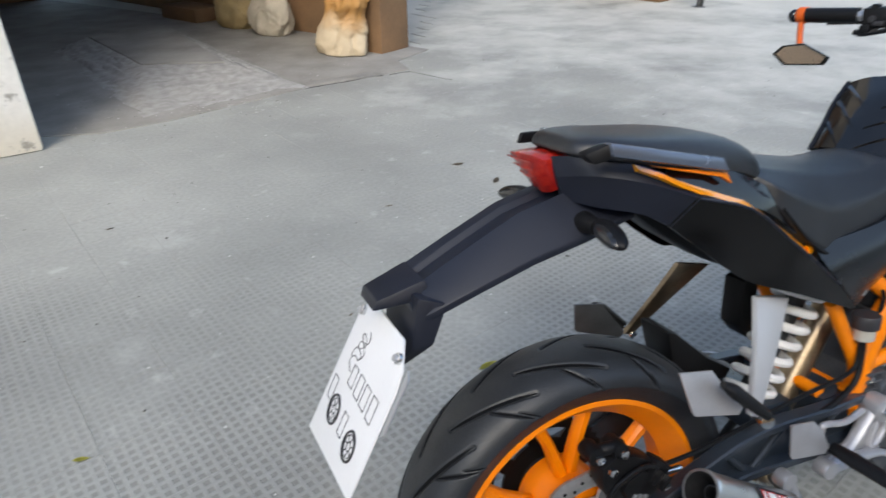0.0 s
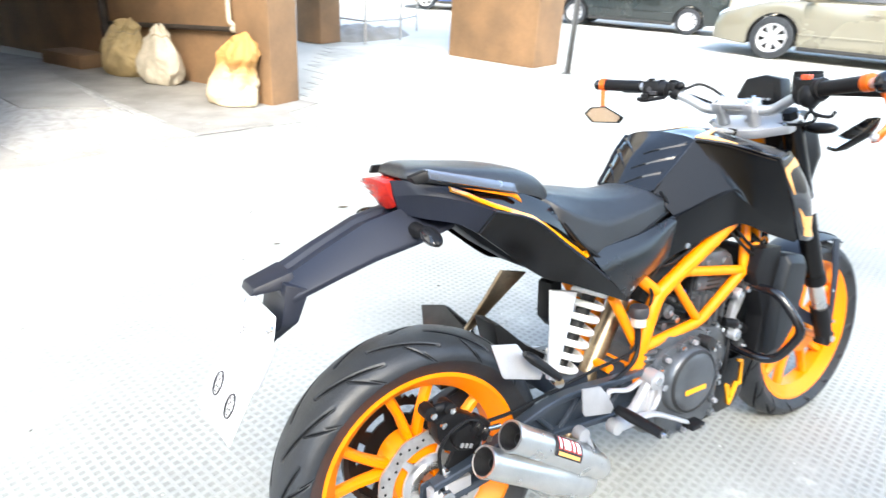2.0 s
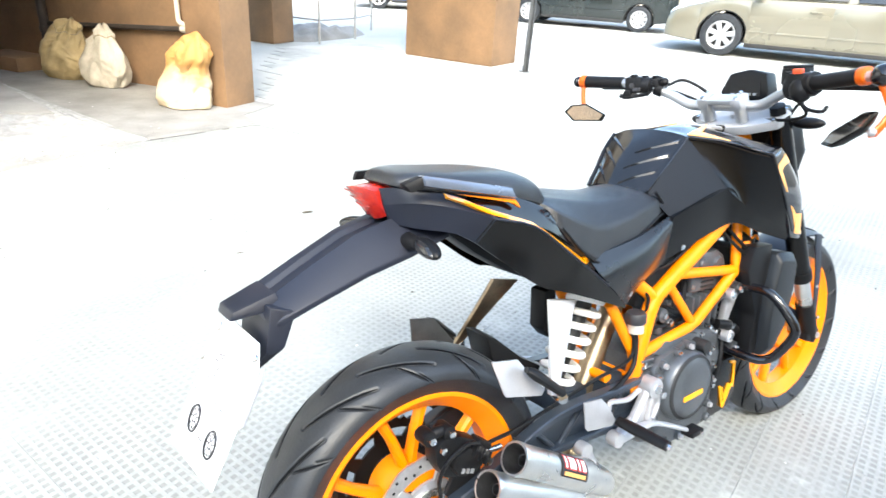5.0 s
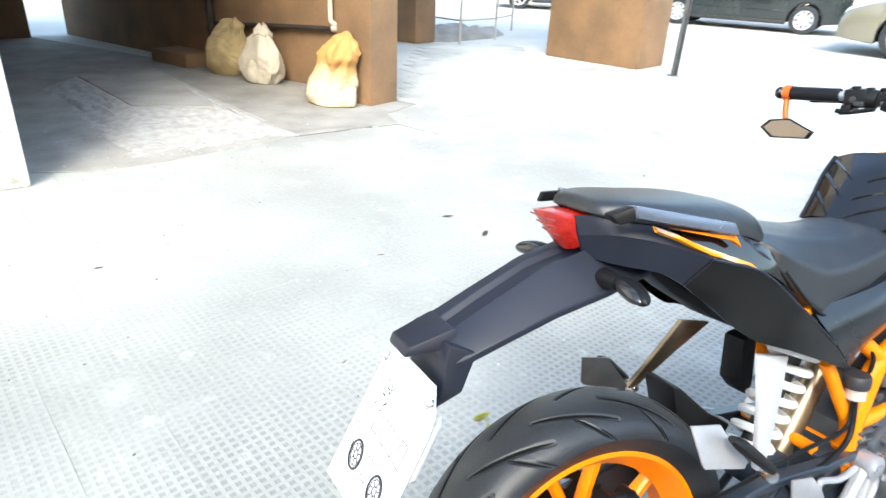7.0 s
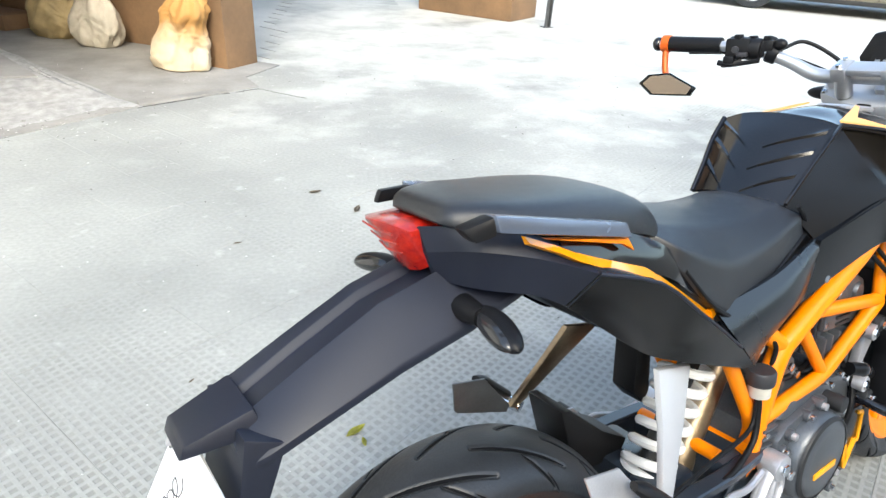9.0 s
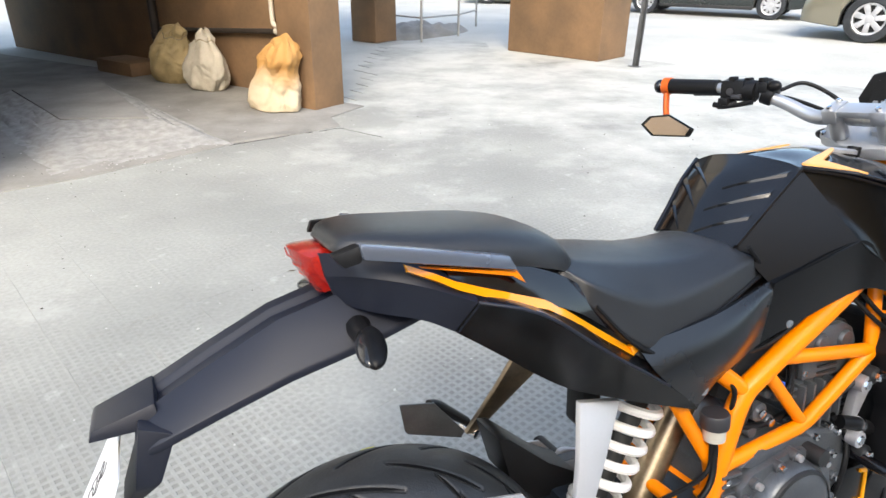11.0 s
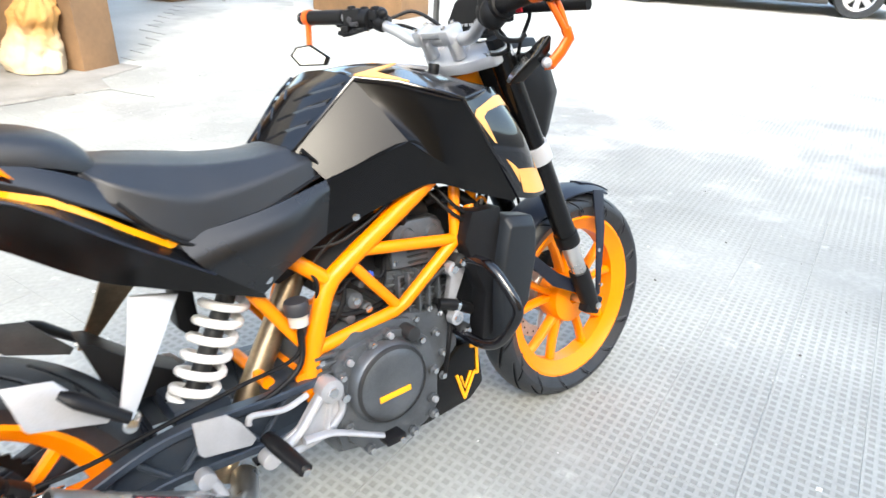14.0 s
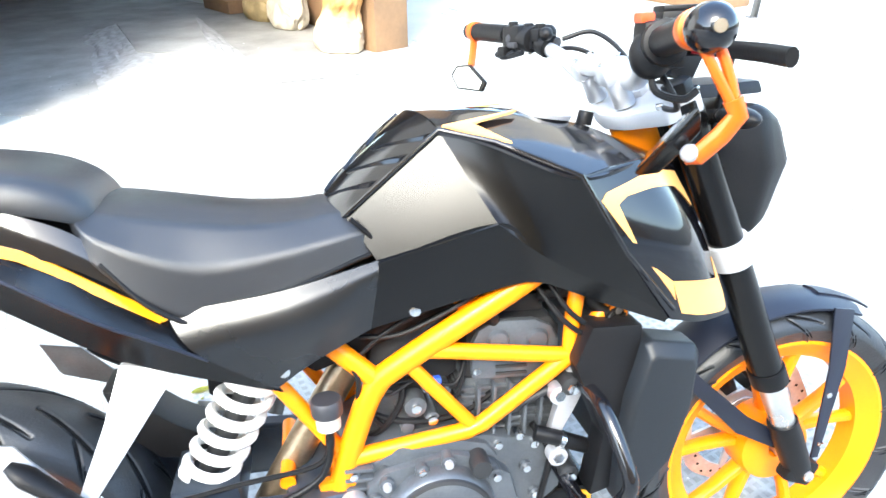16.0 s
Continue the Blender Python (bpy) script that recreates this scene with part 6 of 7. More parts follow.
outl = [(-0.055, -0.05), (-0.02, -0.115), (0.03, -0.125), (0.045, -0.10), (0.04, 0), (0.045, 0.10), (0.03, 0.125), (-0.02, 0.115), (-0.055, 0.05), (-0.065, 0)]
b = plate([yc + fwd * u + Vector((0, v, 0)) for u, v in outl], tilt * 0.026, 0.005)
ty = part("top_yoke", b, PALE_SILVER, bike, "silver cast top yoke")
for s in (-1, 1):
    q = Vector(fk(0.985, 0.098 * s))
    part("fork_cap", cyl(q - tilt * 0.01, q + tilt * 0.012, 0.021, 6, 0.002), BLACK if s < 0 else ALU, ty)
    c = Vector((1.022, 0.014 + s * 0.046, 0.958))
    part("bar_clamp", cyl(c, c + tilt * 0.045, 0.016, 20, 0.003), SILVER, ty)
    part("clamp_top", box(*(c + tilt * 0.055), 0.045, 0.03, 0.03, 0.006, (0, -24, 0)), SILVER, ty)
part("clamp_bridge", box(*(Vector((1.022, 0.014, 0.958)) + tilt * 0.060), 0.038, 0.085, 0.014, 0.004, (0, -24, 0)), SILVER, ty, "silver bridge over the handlebar clamps")
part("steering_nut", cyl(yc + tilt * 0.02, yc + tilt * 0.036, 0.02, 6, 0.002), ALU, ty)
b = cyl((1.048, 0, 0.93), (1.128, 0, 0.75), 0.034, 24)
part("steering_head", b, ORANGE, frame_ob)
# handlebar
hb = [(0.905, 0.425, 1.066), (0.930, 0.33, 1.062), (0.962, 0.235, 1.052), (0.994, 0.17, 1.026), (1.012, 0.115, 0.998), (1.018, 0.06, 0.996), (1.018, -0.03, 0.996), (1.010, -0.085, 1.000), (0.992, -0.135, 1.024), (0.972, -0.19, 1.046), (0.945, -0.28, 1.062), (0.920, -0.368, 1.070)]
bar = part("handlebar", tube(hb, [0.011, 0.011, 0.011, 0.0125, 0.014, 0.014, 0.014, 0.014, 0.0125, 0.011, 0.011, 0.011], 16, 5), SILVER, bike, "silver tapered handlebar")


def grip(a, e, nm):
    a, e = Vector(a), Vector(e)
    d = (e - a).normalized()
    g = part("grip", tube([a + (e - a) * i / 24 for i in range(25)], [0.0175 if i % 2 else 0.0165 for i in range(25)], 18), BLACK, bar, "black rubber grip")
    part("bar_end", cyl(a - d * 0.014, a + d * 0.004, 0.0195, 24, 0.002), BAR_ORANGE, bar, "orange anodised bar end")
    return d


grip((0.913, 0.405, 1.066), (0.942, 0.29, 1.060), "l")
grip((0.929, -0.340, 1.069), (0.963, -0.225, 1.054), "r")
part("grip_flange", cyl((0.964, -0.232, 1.055), (0.969, -0.215, 1.052), 0.026, 20, 0.003), BLACK, bar)
part("bar_end_ball", ball((0.917, -0.384, 1.071), (0.046, 0.050, 0.046), 24), GLOSS_BLACK, bar, "glossy black bar end weight")
part("end_screw", cyl((0.908, -0.412, 1.073), (0.911, -0.403, 1.072), 0.006, 12), CHROME, bar)
part("bar_end_ball", ball((0.905, 0.428, 1.066), (0.031, 0.024, 0.031), 24), GLOSS_BLACK, bar)
# switch blocks, levers, master cylinder
b = box(0.955, 0.255, 1.054, 0.05, 0.05, 0.045, 0.008, (0, 0, 18))
box(0.972, 0.225, 1.052, 0.04, 0.035, 0.035, 0.006, (0, 0, 18), bm=b)
box(0.972, 0.20, 1.058, 0.028, 0.018, 0.022, 0.004, (0, 0, 25), bm=b)
box(0.935, 0.262, 1.032, 0.04, 0.022, 0.016, 0.004, (0, 0, 18), bm=b)
cyl((0.948, 0.275, 1.057), (0.966, 0.212, 1.05), 0.023, 20, 0.004, bm=b)
cyl((0.978, 0.205, 1.046), (0.986, 0.186, 1.038), 0.021, 20, 0.003, bm=b)
ball((0.99, 0.205, 1.062), (0.03, 0.03, 0.028), 14, bm=b)
ball((0.975, 0.178, 1.06), (0.024, 0.03, 0.024), 14, bm=b)
tube([(0.94, 0.24, 1.03), (0.925, 0.255, 1.022), (0.918, 0.28, 1.026)], 0.006, 8, 3, bm=b)
swl = part("switch_block", b, BLACK, bar, "black switch block")
for p in ((0.94, 0.25, 1.077), (0.962, 0.23, 1.073), (0.975, 0.205, 1.072)):
    part("switch_button", box(*p, 0.016, 0.014, 0.012, 0.003), BLACK, swl)
b = tube([(0.985, 0.21, 1.045), (1.01, 0.27, 1.045), (1.005, 0.33, 1.045), (0.985, 0.40, 1.046)], 0.006, 10, 5, flat=1.3)
part("clutch_lever", b, BLACK, bar, "black clutch lever")
part("clutch_lever_guard", tube([(0.94, 0.20, 1.03), (0.93, 0.25, 1.022), (0.925, 0.275, 1.02)], 0.005, 8, 3), BLACK, bar)
b = box(0.976, -0.195, 1.05, 0.052, 0.05, 0.055, 0.008, (0, 0, -12))
box(0.99, -0.165, 1.065, 0.03, 0.03, 0.03, 0.005, (0, 0, -12), bm=b)
cyl((0.970, -0.225, 1.054), (0.982, -0.165, 1.04), 0.027, 22, 0.005, bm=b)
ball((0.965, -0.20, 1.04), (0.055, 0.05, 0.06), 18, bm=b)
swr = part("throttle_housing", b, BLACK, bar, "black throttle housing")
part("kill_switch", box(0.955, -0.195, 1.081, 0.018, 0.02, 0.012, 0.003), material("red_switch", (0.7, 0.08, 0.02), 0.4), swr)
b = box(1.012, -0.165, 1.068, 0.045, 0.055, 0.04, 0.006, (0, 0, -15))
part("master_cylinder", b, BLACK, swr)
part("master_lid", box(1.012, -0.165, 1.09, 0.042, 0.052, 0.008, 0.003, (0, 0, -15)), BLACK, swr)
b = tube([(1.01, -0.18, 1.045), (1.022, -0.23, 1.045), (1.014, -0.32, 1.044), (0.998, -0.392, 1.042)], 0.0066, 10, 5, flat=1.5)
lv = part("brake_lever", b, BLACK, bar, "black adjustable brake lever")
part("lever_adjuster", box(1.022, -0.215, 1.045, 0.02, 0.02, 0.014, 0.003), material("red_anodised", (0.6, 0.03, 0.05), 0.3, 0.6), lv)
for pts in ([(0.985, -0.17, 1.03), (1.0, -0.20, 0.985), (1.03, -0.15, 0.965), (1.05, -0.06, 0.96)], [(1.01, 0.19, 1.05), (1.06, 0.17, 1.06), (1.09, 0.11, 1.02), (1.08, 0.04, 0.96)], [(0.98, 0.2, 1.03), (1.05, 0.20, 1.03), (1.10, 0.10, 0.98), (1.10, 0.03, 0.92)], [(1.02, -0.16, 1.05), (1.09, -0.17, 1.04), (1.13, -0.1, 0.97), (1.14, -0.06, 0.85)]):
    part("cable", tube(pts, 0.0042, 8, 7), BLACK, bar)
part("hose_clip", tube([(0.965, -0.2, 1.02), (0.965, -0.215, 0.998), (0.985, -0.24, 0.99), (1.0, -0.245, 1.0)], 0.0045, 8, 5), BLACK, bar)


for s in (-1, 1):
    c = Vector((1.022, 0.014 + s * 0.046, 0.958)) + tilt * 0.071
    for d in (-0.014, 0.014):
        bolt(c + fwd * d, tilt, 0.0055, ty, h=0.005)
    for u, v in ((-0.02, 0.105), (0.035, 0.108)):
        bolt(yc + fwd * u + Vector((0, s * v, 0)) + tilt * 0.026, tilt, 0.006, ty, h=0.006)
for p in ((0.947, 0.262, 1.03), (0.968, 0.232, 1.03), (0.985, -0.21, 1.078), (0.97, -0.182, 1.082)):
    part("switch_screw", cyl(p, (p[0] - 0.002, p[1], p[2] - 0.006), 0.0045, 8), CHROME, swl if p[1] > 0 else swr)
part("horn_button", cyl((0.938, 0.252, 1.052), (0.928, 0.25, 1.052), 0.008, 12, 0.002), CAP_GREY, swl)
part("turn_switch", box(0.934, 0.236, 1.042, 0.012, 0.022, 0.010, 0.003, (0, 0, 18)), CAP_GREY, swl)
part("clutch_perch", tube([(0.975, 0.215, 1.056), (0.99, 0.205, 1.05), (1.0, 0.215, 1.046)], 0.010, 10, 3), BLACK, swl)
part("adjuster_wheel", cyl((0.995, 0.195, 1.046), (1.0, 0.185, 1.044), 0.010, 12, 0.001), CAP_GREY, swl)

# bar end mirrors
def mirror(stalk, c, u, v, n, mat, label, shp):
    st = part("mirror_stalk", tube(stalk, 0.0072, 10, 0, flat=1.35), BAR_ORANGE, bar, "orange mirror stalk")
    c, u, v, n = (Vector(q) for q in (c, u, v, n))
    n.normalize()
    ring = [c + u * a + v * e for a, e in shp]
    cen = c - n * 0.022
    b = loft([ring, [p - n * 0.006 for p in ring], [p.lerp(cen, 0.35) - n * 0.012 for p in ring]])
    sh = part("mirror_shell", soften(b, 0.002), MATT_BLACK, st, label)
    b = plate([c + (p - c) * 0.84 + n * 0.0006 for p in ring], n * 0.0008)
    part("mirror_glass", b, mat, sh, "mirror glass")


MN = (-0.92, -0.38, 0.08)
mirror([(0.908, 0.41, 1.056), (0.903, 0.406, 1.02), (0.897, 0.398, 1.0)], (0.885, 0.384, 0.978), (-0.0205, 0.0635, 0.001), (0.0022, 0.001, 0.026), MN, MIRROR, "black bar end mirror on an orange stalk", [(-1, -0.2), (-0.83, -0.9), (0.56, -0.95), (1.0, 0.05), (0.68, 0.82), (-0.07, 1.0)])
mirror([(0.941, -0.3925, 1.008), (0.947, -0.394, 0.993), (0.935, -0.388, 0.974), (0.918, -0.380, 0.955), (0.912, -0.372, 0.955)], (0.908, -0.332, 0.961), (-0.0035, -0.053, 0.036), (0.021, 0.009, 0.0165), (-0.62, 0.60, 0.50), MIRROR, "black bar end mirror on an orange slotted stalk", [(-1, 0.1), (-0.62, 0.9), (0.55, 1.0), (1.0, 0.25), (0.55, -0.75), (-0.62, -0.8)])
for d in (-0.0085, 0.0085):
    part("stalk_prong", tube([(0.918 + d, -0.379, 1.062), (0.930 + d * 0.8, -0.387, 1.034), (0.942 + d * 0.25, -0.3925, 1.004)], 0.0052, 10, 3), BAR_ORANGE, bar, "orange prong of the slotted mirror stalk")
part("stalk_ball", ball((0.911, -0.378, 0.958), (0.018, 0.018, 0.018), 16), ALU, bar, "silver ball joint of the mirror")

# instruments and headlight
b = loft([[(1.075, -0.06, 1.0), (1.075, 0.06, 1.0), (1.07, 0.066, 1.03), (1.085, 0.05, 1.075), (1.095, 0, 1.085), (1.085, -0.05, 1.075), (1.07, -0.066, 1.03)], [(1.115, -0.055, 0.99), (1.115, 0.055, 0.99), (1.13, 0.06, 1.03), (1.14, 0.045, 1.072), (1.14, 0, 1.08), (1.14, -0.045, 1.072), (1.13, -0.06, 1.03)]])
dash = part("instrument_panel", soften(b, 0.006), BLACK, bike, "dark instrument panel")
part("screen", plate([(1.071, -0.045, 1.018), (1.071, 0.045, 1.018), (1.084, 0.036, 1.062), (1.084, -0.036, 1.062)], (-0.0015, 0, 0)), BLACK, dash)
b = bmesh.new()
for i in range(5):
    box(1.0705, -0.03 + 0.015 * i, 1.022, 0.002, 0.009, 0.006, bm=b)
part("lettering_bar", b, SILVER, dash)
b = loft([[(1.13, -0.075, 0.935), (1.13, 0.075, 0.935), (1.14, 0.085, 0.85), (1.19, 0.06, 0.745), (1.19, -0.06, 0.745), (1.14, -0.085, 0.85)], [(1.22, -0.085, 0.955), (1.22, 0.085, 0.955), (1.235, 0.095, 0.86), (1.235, 0.07, 0.745), (1.235, -0.07, 0.745), (1.235, -0.095, 0.86)], [(1.265, -0.06, 0.93), (1.265, 0.06, 0.93), (1.285, 0.07, 0.86), (1.27, 0.05, 0.76), (1.27, -0.05, 0.76), (1.285, -0.07, 0.86)]])
hl = part("headlight", soften(b, 0.016, 3), BLACK, bike, "matt black headlight shell seen from behind")
part("headlight_lens", plate([(1.272, -0.05, 0.915), (1.272, 0.05, 0.915), (1.289, 0.055, 0.86), (1.276, 0.042, 0.775), (1.276, -0.042, 0.775), (1.289, -0.055, 0.86)], (0.004, 0, 0)), LENS_CLEAR, hl)
b = loft([[(1.12, -0.07, 0.965), (1.12, 0.07, 0.965), (1.12, 0.06, 0.985), (1.12, -0.06, 0.985)], [(1.24, -0.05, 0.965), (1.24, 0.05, 0.965), (1.235, 0.045, 0.985), (1.235, -0.045, 0.985)]])
part("headlight_visor", soften(b, 0.006), BLACK, hl)
for s in (-1, 1):
    b = tube([(1.135, s * 0.07, 0.94), (1.13, s * 0.105, 0.945)], 0.010, 12)
    ind = part("front_indicator", b, BLACK, bike, "black front indicator")
    part("indicator_shell", ball((1.13, s * 0.145, 0.948), (0.04, 0.085, 0.03), 20), BLACK, ind)
for s in (-1, 1):
    part("ignition_cover", prism([(1.10, 0.89), (1.13, 0.93), (1.17, 0.84), (1.15, 0.78)], s * 0.05, s * 0.075, 0.006), BLACK, hl)
# front mudguard
pr = [(0.300, 0.055), (0.311, 0.034), (0.315, 0.0), (0.311, -0.034), (0.300, -0.055), (0.296, -0.055), (0.307, -0.034), (0.311, 0.0), (0.307, 0.034), (0.296, 0.055)]
mg = part("front_mudguard", revolve(pr, FC, 28, a0=66, a1=140), PLASTIC, bike, "dark plastic front mudguard", 60)
for s in (-1, 1):
    y = s * 0.062
    part("mudguard_stay", plate([(1.43, y * 0.9, 0.585), (1.475, y * 0.85, 0.575), (1.462, y * 1.1, 0.47), (1.415, y * 1.45, 0.30), (1.40, y * 1.45, 0.30), (1.428, y * 1.1, 0.47)], (0, s * 0.004, 0), 0.001), PLASTIC, mg)
    part("mudguard_stay", plate([(1.165, y * 0.95, 0.50), (1.19, y * 0.95, 0.475), (1.27, y * 1.15, 0.40), (1.335, y * 1.3, 0.36), (1.335, y * 1.3, 0.325), (1.25, y * 1.15, 0.37), (1.16, y * 0.95, 0.465)], (0, s * 0.004, 0), 0.001), PLASTIC, mg)
    bolt((1.335, y * 1.38, 0.345), (0, s, 0), 0.010, mg)
    bolt((1.412, y * 1.55, 0.33), (0, s, 0), 0.006, mg)
    bolt((1.43, y * 1.2, 0.42), (0, s, 0), 0.006, mg)
b = revolve([(0.313, 0.02), (0.315, 0.0), (0.313, -0.02), (0.317, -0.02), (0.320, 0.0), (0.317, 0.02)], FC, 8, a0=58, a1=80)
part("mudguard_tip", b, PLASTIC, mg)
b = tube([(1.24, 0.06, 0.72), (1.28, 0.08, 0.6), (1.33, 0.085, 0.45), (1.40, 0.08, 0.36)], 0.0045, 8, 6)
part("brake_hose", b, BLACK, bike)
b = box(1.42, 0.085, 0.38, 0.06, 0.05, 0.09, 0.008, (0, 30, 0))
part("front_caliper", b, BLACK, bike)

# ---------------------------------------------------------------- things about the yard
SACK_TAN = material("tan_woven_sack", (0.42, 0.31, 0.15), 0.75, vary=0.25, scale=7, fine=220, bump=0.6)
SACK_ORANGE = material("orange_woven_sack", (0.50, 0.26, 0.08), 0.75, vary=0.2, scale=4, fine=220, bump=0.6, second=(0.60, 0.49, 0.34))
SACK_PALE = material("pale_woven_sack", (0.52, 0.46, 0.36), 0.75, vary=0.2, scale=7, fine=220, bump=0.6)
sn, sk = SACK_ORANGE.node_tree.nodes, SACK_ORANGE.node_tree.links.new
sc_, ss_, sa_, sm_ = sn.new("ShaderNodeTexCoord"), sn.new("ShaderNodeSeparateXYZ"), sn.new("ShaderNodeMath"), sn.new("ShaderNodeMapRange")
sk(sc_.outputs["Object"], ss_.inputs[0])
sa_.operation = "MULTIPLY_ADD"
sa_.inputs[1].default_value = 0.35
big_ = next(q for q in sn if q.bl_idname == "ShaderNodeTexNoise")
sk(big_.outputs["Fac"], sa_.inputs[0]), sk(ss_.outputs["Z"], sa_.inputs[2])
sm_.inputs["From Min"].default_value, sm_.inputs["From Max"].default_value = 0.34, 0.52
sk(sa_.outputs[0], sm_.inputs["Value"])
mx_ = next(q for q in sn if q.bl_idname == "ShaderNodeMix" and q.blend_type == "MIX")
sk(sm_.outputs["Result"], mx_.inputs["Factor"])
PIPE_STRING = material("hemp_string", (0.30, 0.24, 0.15), 0.9, vary=0.2)


def sack(m, prof, seed, mat, label, lean=(0, 0), squash=0.72, tie=0.0):
    """A woven sack: a slumped, creased bag with a gathered neck. prof: (height, half width)."""
    rnd = random.Random(seed)
    ph = [rnd.uniform(0, 6.28) for _ in range(6)]
    dense = [(v.x, v.y) for v in spline([(h, w, 0) for h, w in prof], 8)]
    rings = []
    top = dense[-1][0]
    for h, w in dense:
        f = h / top
        ring = []
        for i in range(90):
            a = 2 * math.pi * i / 90
            fold = 0.07 * math.sin(3 * a + ph[0] + 4 * f) + 0.05 * math.sin(6 * a + ph[1] - 8 * f) + (0.02 + 0.16 * max(0, f - 0.55)) * math.sin(11 * a + ph[2]) + 0.10 * noise.noise(Vector((2.2 * math.cos(a), 2.2 * math.sin(a), 6 * f + seed)))
            q = Vector((1.6 * math.cos(a), 1.6 * math.sin(a), 3.5 * h / 0.5 + seed))
            crease = 1 - abs(noise.noise(q * 1.7)) * 2
            fold += 0.05 * crease**3 - 0.05 * max(0, 1 - abs(noise.noise(q * 1.1 + Vector((5, 3, 1)))) * 6)
            fold += 0.028 * noise.noise(q * 4.2) + 0.022 * (1 - 3 * abs(noise.noise(q * 2.6 + Vector((2, 7, 4)))))
            sag = 0.07 * math.sin(2 * a + ph[3] + 7 * f)
            r = w * (1 + fold + sag)
            z = h + 0.018 * math.sin(4 * a + ph[4]) * min(1, f * 3) + 0.02 * math.sin(9 * f + 2 * a + ph[5]) * min(1, f * 4)
            ring.append((r * math.cos(a) + lean[0] * f * f, r * squash * math.sin(a) + lean[1] * f * f, max(z, 0.0)))
        rings.append(ring)
    ob = part("rubble_sack", loft(rings), mat, None, label, 70)
    ob.matrix_world = m
    # string round the neck, or a loose folded flap where the sack is open
    if tie:
        k = min(range(len(dense)), key=lambda i: abs(dense[i][0] - tie))
        ring = [Vector(p) for p in rings[k]]
        c_ = sum(ring, Vector()) / len(ring)
        part("tie_string", tube([c_ + (p - c_) * 1.02 for p in ring[::3]], 0.005, 6, 0, closed=True), PIPE_STRING, ob, "thin string round the neck")
    else:
        h = top
        rows = [[(-0.12, -0.10, h - 0.10), (0.02, -0.15, h - 0.08), (0.15, -0.10, h - 0.09), (0.21, 0.0, h - 0.10)], [(-0.10, -0.05, h + 0.0), (0.02, -0.07, h + 0.03), (0.13, -0.05, h + 0.025), (0.19, 0.02, h + 0.0)], [(-0.06, 0.03, h + 0.015), (0.04, 0.02, h + 0.055), (0.13, 0.03, h + 0.04), (0.16, 0.06, h + 0.01)]]
        rows = [[((x - 0.06) * 0.72 + 0.13, y * 0.72 + 0.02, h + (z - h) * 0.9) for x, y, z in r] for r in rows]
        fl2, _ = patch(rows, 6, 6, 0.004, (0, -0.6, 1))
        for v in fl2.verts:
            v.co += Vector((0, 0, 1)) * 0.03 * noise.noise(v.co * 17) + Vector((0, -1, 0)) * 0.02 * noise.noise(v.co * 11 + Vector((3, 1, 2)))
        part("open_flap", fl2, mat, ob, "loose folded mouth of the sack")
    return tagged(ob, label, "sack", "sacks along the wall")


G = 0.008
c = along(PB, -0.32, -0.15)
sack(pose(c[0], c[1], G, 0, 0, ANG + 6), [(0, 0.20), (0.02, 0.245), (0.12, 0.24), (0.24, 0.215), (0.30, 0.185), (0.36, 0.18), (0.42, 0.20), (0.49, 0.18), (0.55, 0.13), (0.575, 0.07)], 3, SACK_ORANGE, "orange and cream woven sack slumped against the brown pier", (0.11, 0.03))
c = along(PB, -1.54, 0.03)
sack(pose(c[0], c[1], G, 0, 4, ANG), [(0, 0.13), (0.02, 0.185), (0.10, 0.23), (0.20, 0.235), (0.30, 0.205), (0.40, 0.15), (0.46, 0.105), (0.51, 0.10), (0.545, 0.04)], 8, SACK_PALE, "pale woven sack with a tied neck by the wall", (-0.06, 0.04), tie=0.46)
c = along(PB, -2.24, 0.08)
sack(pose(c[0], c[1], G, 0, 10, ANG), [(0, 0.16), (0.02, 0.215), (0.12, 0.265), (0.24, 0.265), (0.34, 0.23), (0.42, 0.18), (0.49, 0.135), (0.54, 0.13), (0.59, 0.05)], 15, SACK_TAN, "mustard woven sack with a peaked tied top", (0.10, 0.02), tie=0.49)

# pipes on the wall
PIPE = material("dark_iron_pipe", (0.07, 0.055, 0.045), 0.55, 0.4, vary=0.3)
PIPE_PALE = material("pale_plastic_pipe", (0.62, 0.55, 0.45), 0.5, vary=0.12)


def wall_pt(u, z, out=0.05):
    q = along(PB, u, 0.30 - out)
    return (q[0], q[1], z)


pp = thing("water_pipe", Matrix(), "dark iron pipe running low along the brown wall", "pipe")
part("pipe", tube([wall_pt(-2.6, 0.49), wall_pt(-0.66, 0.60)], 0.024, 14), PIPE, pp)
part("elbow", tube([wall_pt(-0.72, 0.597), wall_pt(-0.66, 0.60), wall_pt(-0.655, 0.64)], 0.03, 14, 4), PIPE_PALE, pp)
part("tap", tube([wall_pt(-0.655, 0.63), wall_pt(-0.74, 0.66), wall_pt(-0.75, 0.74), wall_pt(-0.75, 1.1)], 0.022, 14, 5), PIPE_PALE, pp, "pale tap on a rising pipe")
for u in (-2.2, -1.5, -0.95):
    part("pipe_clip", tube([wall_pt(u, 0.55 + 0.0567 * (u + 1.5), 0.0), wall_pt(u, 0.55 + 0.0567 * (u + 1.5), 0.08)], 0.012, 8), PIPE, pp)
dp = thing("drain_pipe", Matrix(), "dark upright drain pipe on the garage wall", "pipe")
part("pipe", tube([wall_pt(-2.68, 0.0), wall_pt(-2.68, 3.25)], 0.045, 16), PIPE, dp)
